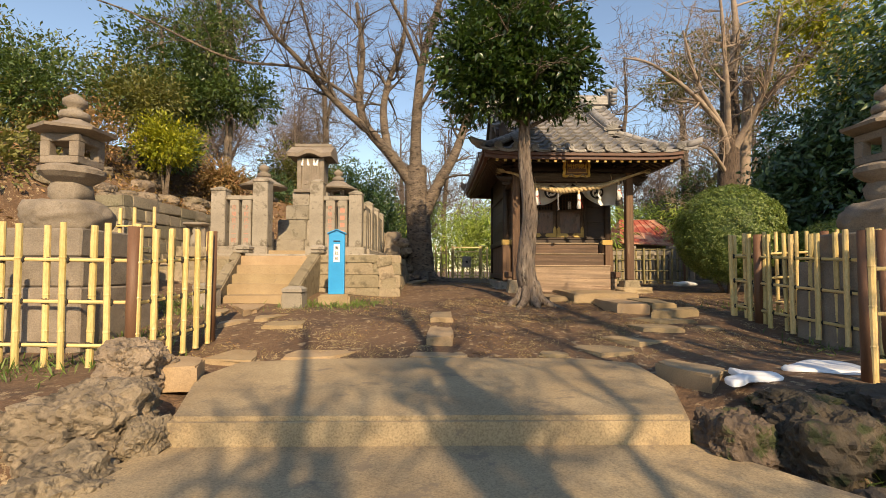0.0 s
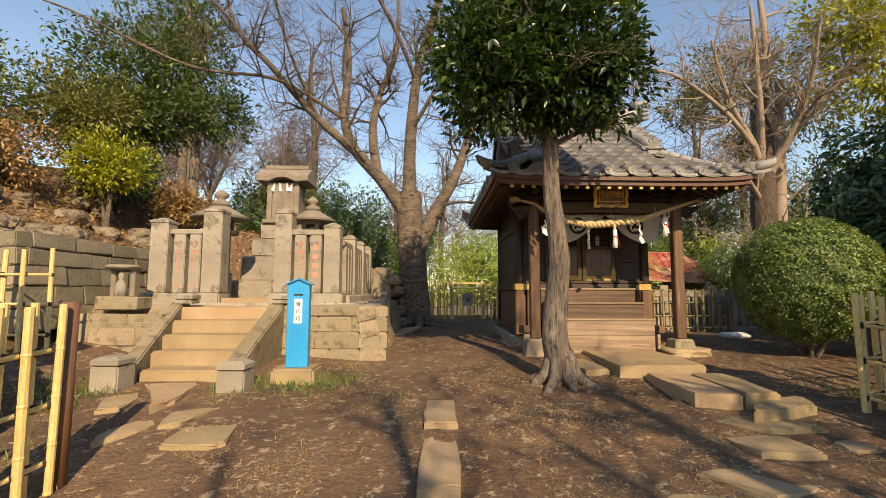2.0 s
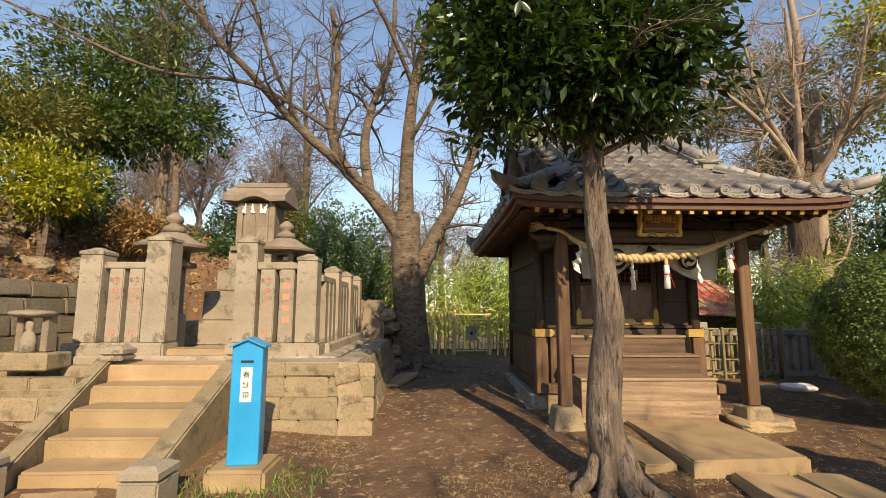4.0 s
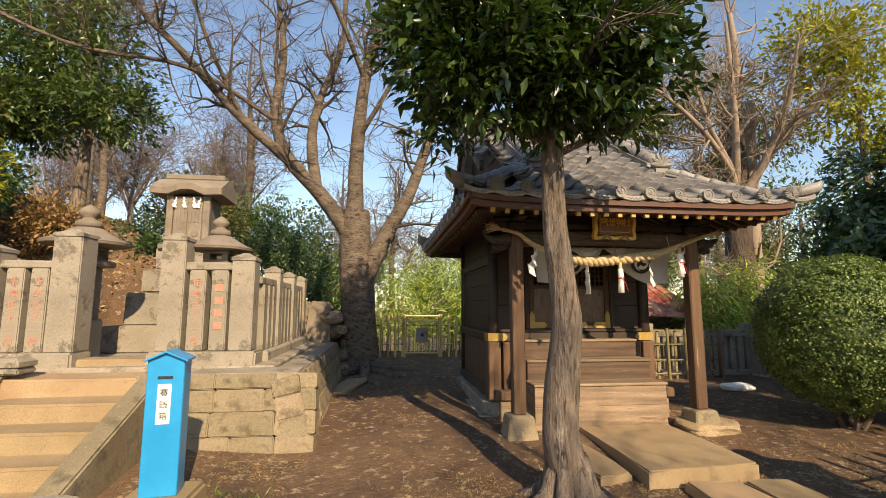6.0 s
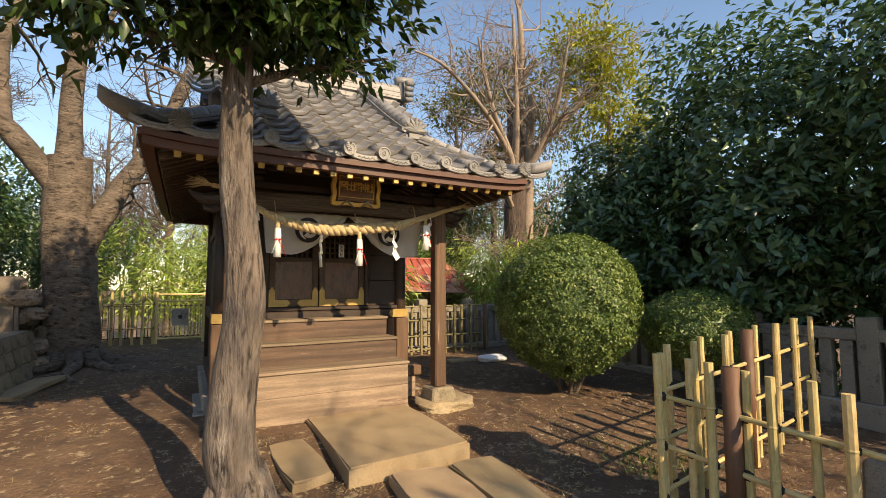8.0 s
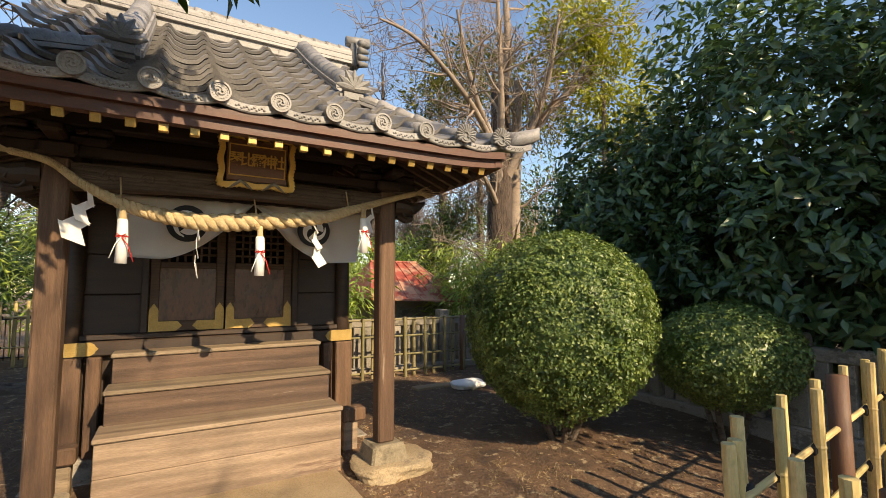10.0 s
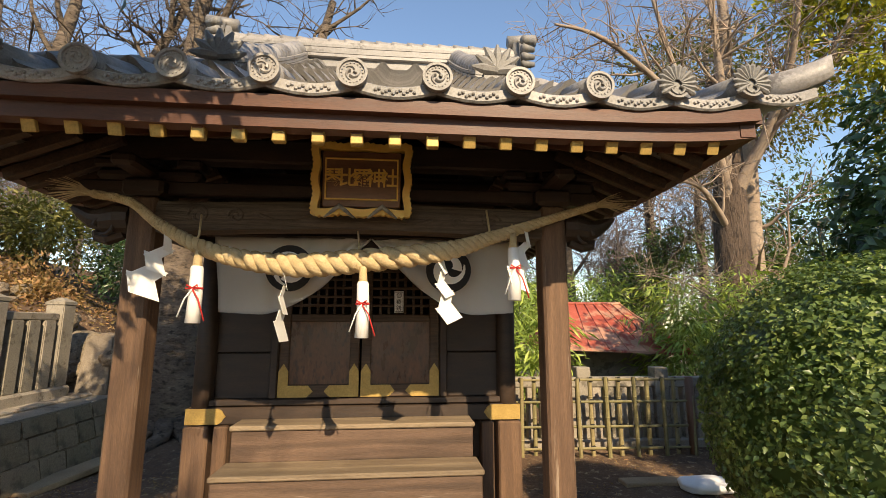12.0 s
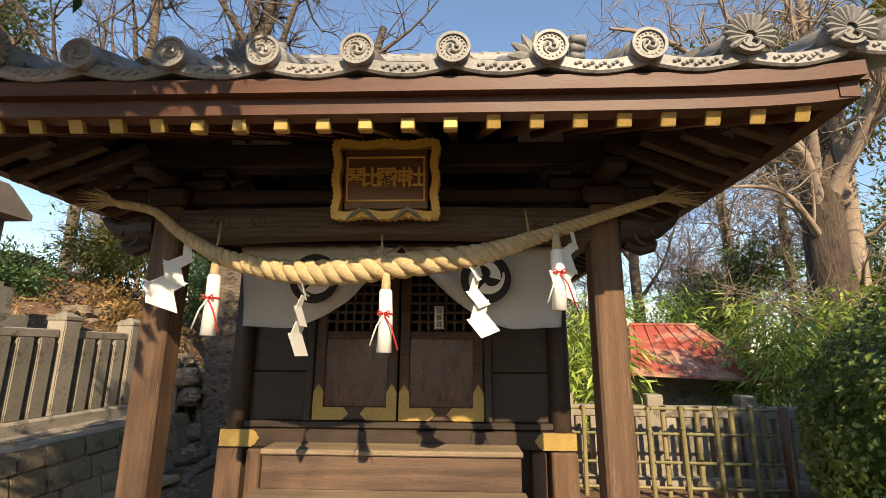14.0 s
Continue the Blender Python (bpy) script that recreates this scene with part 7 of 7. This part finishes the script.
def stone_fence(a, c, z, n, label):
    a, c = Vector((*a, z)), Vector((*c, z))
    e = thing("stone_fence", label, "stone fence", "boundary stone fences", a)
    d = c - a
    yaw = math.degrees(math.atan2(d.y, d.x))
    L = d.length
    m = pose(0, 0, 0, 0, 0, yaw)
    part("rail", box(-0.1, L + 0.1, -0.08, 0.08, 0.86, 1.0, 0.015), STONE, e).matrix_basis = m
    part("kerb", box(-0.1, L + 0.1, -0.13, 0.13, -0.15, 0.16, 0.02), STONE, e).matrix_basis = m
    for k in range(n + 1):
        x = L * k / n
        big_ = k % 6 == 0
        w = 0.1 if big_ else 0.065
        part("pillar" if big_ else "baluster", box(x - w, x + w, -w, w, 0.16, 1.14 if big_ else 0.86, 0.01), STONE, e).matrix_basis = m
    return e


stone_fence((4.6, 13.5), (8.0, 13.3), 1.18, 18, "weathered stone boundary fence with square balusters")
stone_fence((8.0, 13.0), (8.3, 4.2), 1.12, 42, "weathered stone boundary fence under the hedge")

hut = thing("red_roofed_hut", "low hut with a faded red metal roof beyond the fence", "hut", at=(7.3, 16.4, 1.1))
part("wall", box(-0.75, 1.0, -0.6, 1.0, -0.2, 1.45, 0.01), STONE, hut)
b = bmesh.new()
R = [[b.verts.new(p) for p in ((-1.25, -1.4, 1.42 + o), (1.35, -1.4, 1.3 + o), (0.6, 0.1, 2.28 + o), (-0.7, 0.1, 2.28 + o), (-1.25, 1.4, 1.42 + o), (1.35, 1.4, 1.3 + o))] for o in (0.0, -0.04)]
for r_, flip in ((R[0], 1), (R[1], -1)):
    for q in ((0, 1, 2, 3), (3, 2, 5, 4), (0, 3, 4), (1, 5, 2)):
        b.faces.new([r_[k] for k in q][::flip])
for k, j in ((0, 1), (1, 5), (5, 4), (4, 0)):
    b.faces.new((R[0][k], R[1][k], R[1][j], R[0][j]))
bmesh.ops.recalc_face_normals(b, faces=b.faces[:])
part("roof", b, REDROOF, hut, "faded red metal roof")
for k in range(7):
    x = -1.1 + k * 0.36
    part("roof_seam", tube([(x, -1.38, 1.44 - 0.045 * (x + 1.25)), (x * 0.55, 0.08, 2.3)], 0.014, 5), REDROOF, hut)
part("ridge_cap", tube([(-0.7, 0.1, 2.29), (0.6, 0.1, 2.29)], 0.035, 8), REDROOF, hut)


# ---- loose things on the ground ----
def sheet(outline, z, seed, label):
    cx, cy = sum(p[0] for p in outline) / len(outline), sum(p[1] for p in outline) / len(outline)
    fine = []
    n = len(outline)
    for i in range(n):
        p0, p1, p2, p3 = (Vector(outline[(i + k) % n]) for k in (-1, 0, 1, 2))
        for t in (0, 0.25, 0.5, 0.75):
            q = 0.5 * (2 * p1 + (p2 - p0) * t + (2 * p0 - 5 * p1 + 4 * p2 - p3) * t * t + (3 * p1 - p0 - 3 * p2 + p3) * t ** 3)
            fine.append((q.x - cx, q.y - cy))
    b = bmesh.new()
    rings = []
    for s, h in ((1.0, -0.02), (1.02, 0.006), (0.92, 0.02), (0.7, 0.024), (0.4, 0.026), (0.15, 0.024)):
        rings.append([b.verts.new((x * s, y * s, h + (0.02 * noise.noise((x * 7 * s, y * 7 * s, seed)) if h > 0.01 else 0))) for x, y in fine])
    m = len(fine)
    for a, c in zip(rings, rings[1:]):
        for k in range(m):
            b.faces.new((a[k], a[(k + 1) % m], c[(k + 1) % m], c[k]))
    b.faces.new(rings[-1])
    bmesh.ops.recalc_face_normals(b, faces=b.faces[:])
    ob = tagged(link("snow_patch", b, SHEET, smooth=True), label, "snow", "snow patches")
    ob.location = (cx, cy, z)
    return ob


sheet([(2.2, 3.42), (2.24, 3.58), (2.42, 3.66), (2.46, 3.88), (2.6, 3.85), (2.74, 3.68), (2.66, 3.56), (2.44, 3.56), (2.3, 3.45)], 0.8, 2, "small flat patch of melting white snow on the earth")
sheet([(2.98, 3.95), (3.2, 4.12), (3.6, 4.3), (3.72, 4.0), (3.45, 3.74), (3.25, 3.82)], 0.8, 5, "flat patch of melting white snow beside the fence")
bag = tagged(link("plastic_sack", rock(0.3, 0.2, 0.07, 66, 0.3, 3), SHEET, smooth=True), "crumpled pale plastic sack lying on the earth", "sack")
bag.location = (6.3, 11.6, 1.27)
tagged(link("plank", box(5.5, 6.6, 11.75, 11.95, 1.2, 1.26, 0.01), PAVING), "flat plank lying near the fence", "plank")


def tufts(name, spots, n, h, label, material=GRASS, spread=0.25):
    C, D = [], []
    for x, y in spots:
        for k in range(n):
            a, b_ = random.gauss(x, spread), random.gauss(y, spread)
            C.append((a, b_, gz(a, b_) - 0.01))
            D.append((random.gauss(0, 0.4), random.gauss(0, 0.4), 1.0))
    ob = leaves(name, C, D, h, material, None, 0.12)
    return tagged(ob, label, "grass", kind="stuff")


tufts("grass_tufts", [(-2.15, 7.75), (-1.5, 7.7), (-1.35, 8.0), (-3.9, 7.2), (-3.0, 4.6), (-3.6, 4.0), (-4.3, 4.3), (-4.2, 7.3), (-3.5, 5.5), (4.5, 5.0), (4.8, 4.4), (5.0, 7.3), (2.6, 2.4)], 220, 0.11, "short green grass tufts on the earth")
lp = []
for k in range(26000):
    x, y = random.uniform(-4.5, 6.5), random.uniform(4.6, 13)
    if noise.noise((x * 0.7, y * 0.7, 9)) > 0.12 or math.hypot(x - 1.5, y - 7.2) < 1.2:
        lp.append((x, y, gz(x, y) + 0.006))
tagged(leaves("fallen_leaves", lp, [(random.uniform(-1, 1), random.uniform(-1, 1), 0.1) for _ in lp], 0.05, LEAF_DRY, None, 0.16), "scattered dry brown leaves and litter on the earth", "leaves", kind="stuff")
lp = []
for k in range(60000):
    x, y = random.uniform(-4.2, 6.0), random.uniform(4.7, 9.2)
    if noise.noise((x * 1.3, y * 1.3, 4)) + 0.6 * noise.noise((x * 5, y * 5, 2)) > 0.16:
        lp.append((x, y, gz(x, y) + 0.004))
tagged(leaves("dry_grass", lp, [(random.uniform(-1, 1), random.uniform(-1, 1), 0.22) for _ in lp], 0.045, STRAW, None, 0.09), "thin dead straw-coloured grass lying on the earth", "dry grass", kind="stuff")
lp = []
for k in range(17000):
    x, y = random.uniform(-10, -1.5), random.uniform(6, 19)
    if float(np.interp(y, *HX)) - x > 0.35:
        lp.append((x, y, gz(x, y) + 0.01))
tagged(leaves("leaf_litter", lp, [(random.uniform(-1, 1), random.uniform(-1, 1), 0.3) for _ in lp], 0.11, LEAF_DRY, None, 0.45), "dry brown leaf litter covering the slope", "leaves", kind="stuff")

pad = tagged(link("concrete_pad", rock(0.38, 0.3, 0.15, 71, 0.22, 4, 0.35), CONCRETE), "broken concrete pad round the porch post base", "concrete pad")
pad.location = (4.05, 9.42, 1.22)
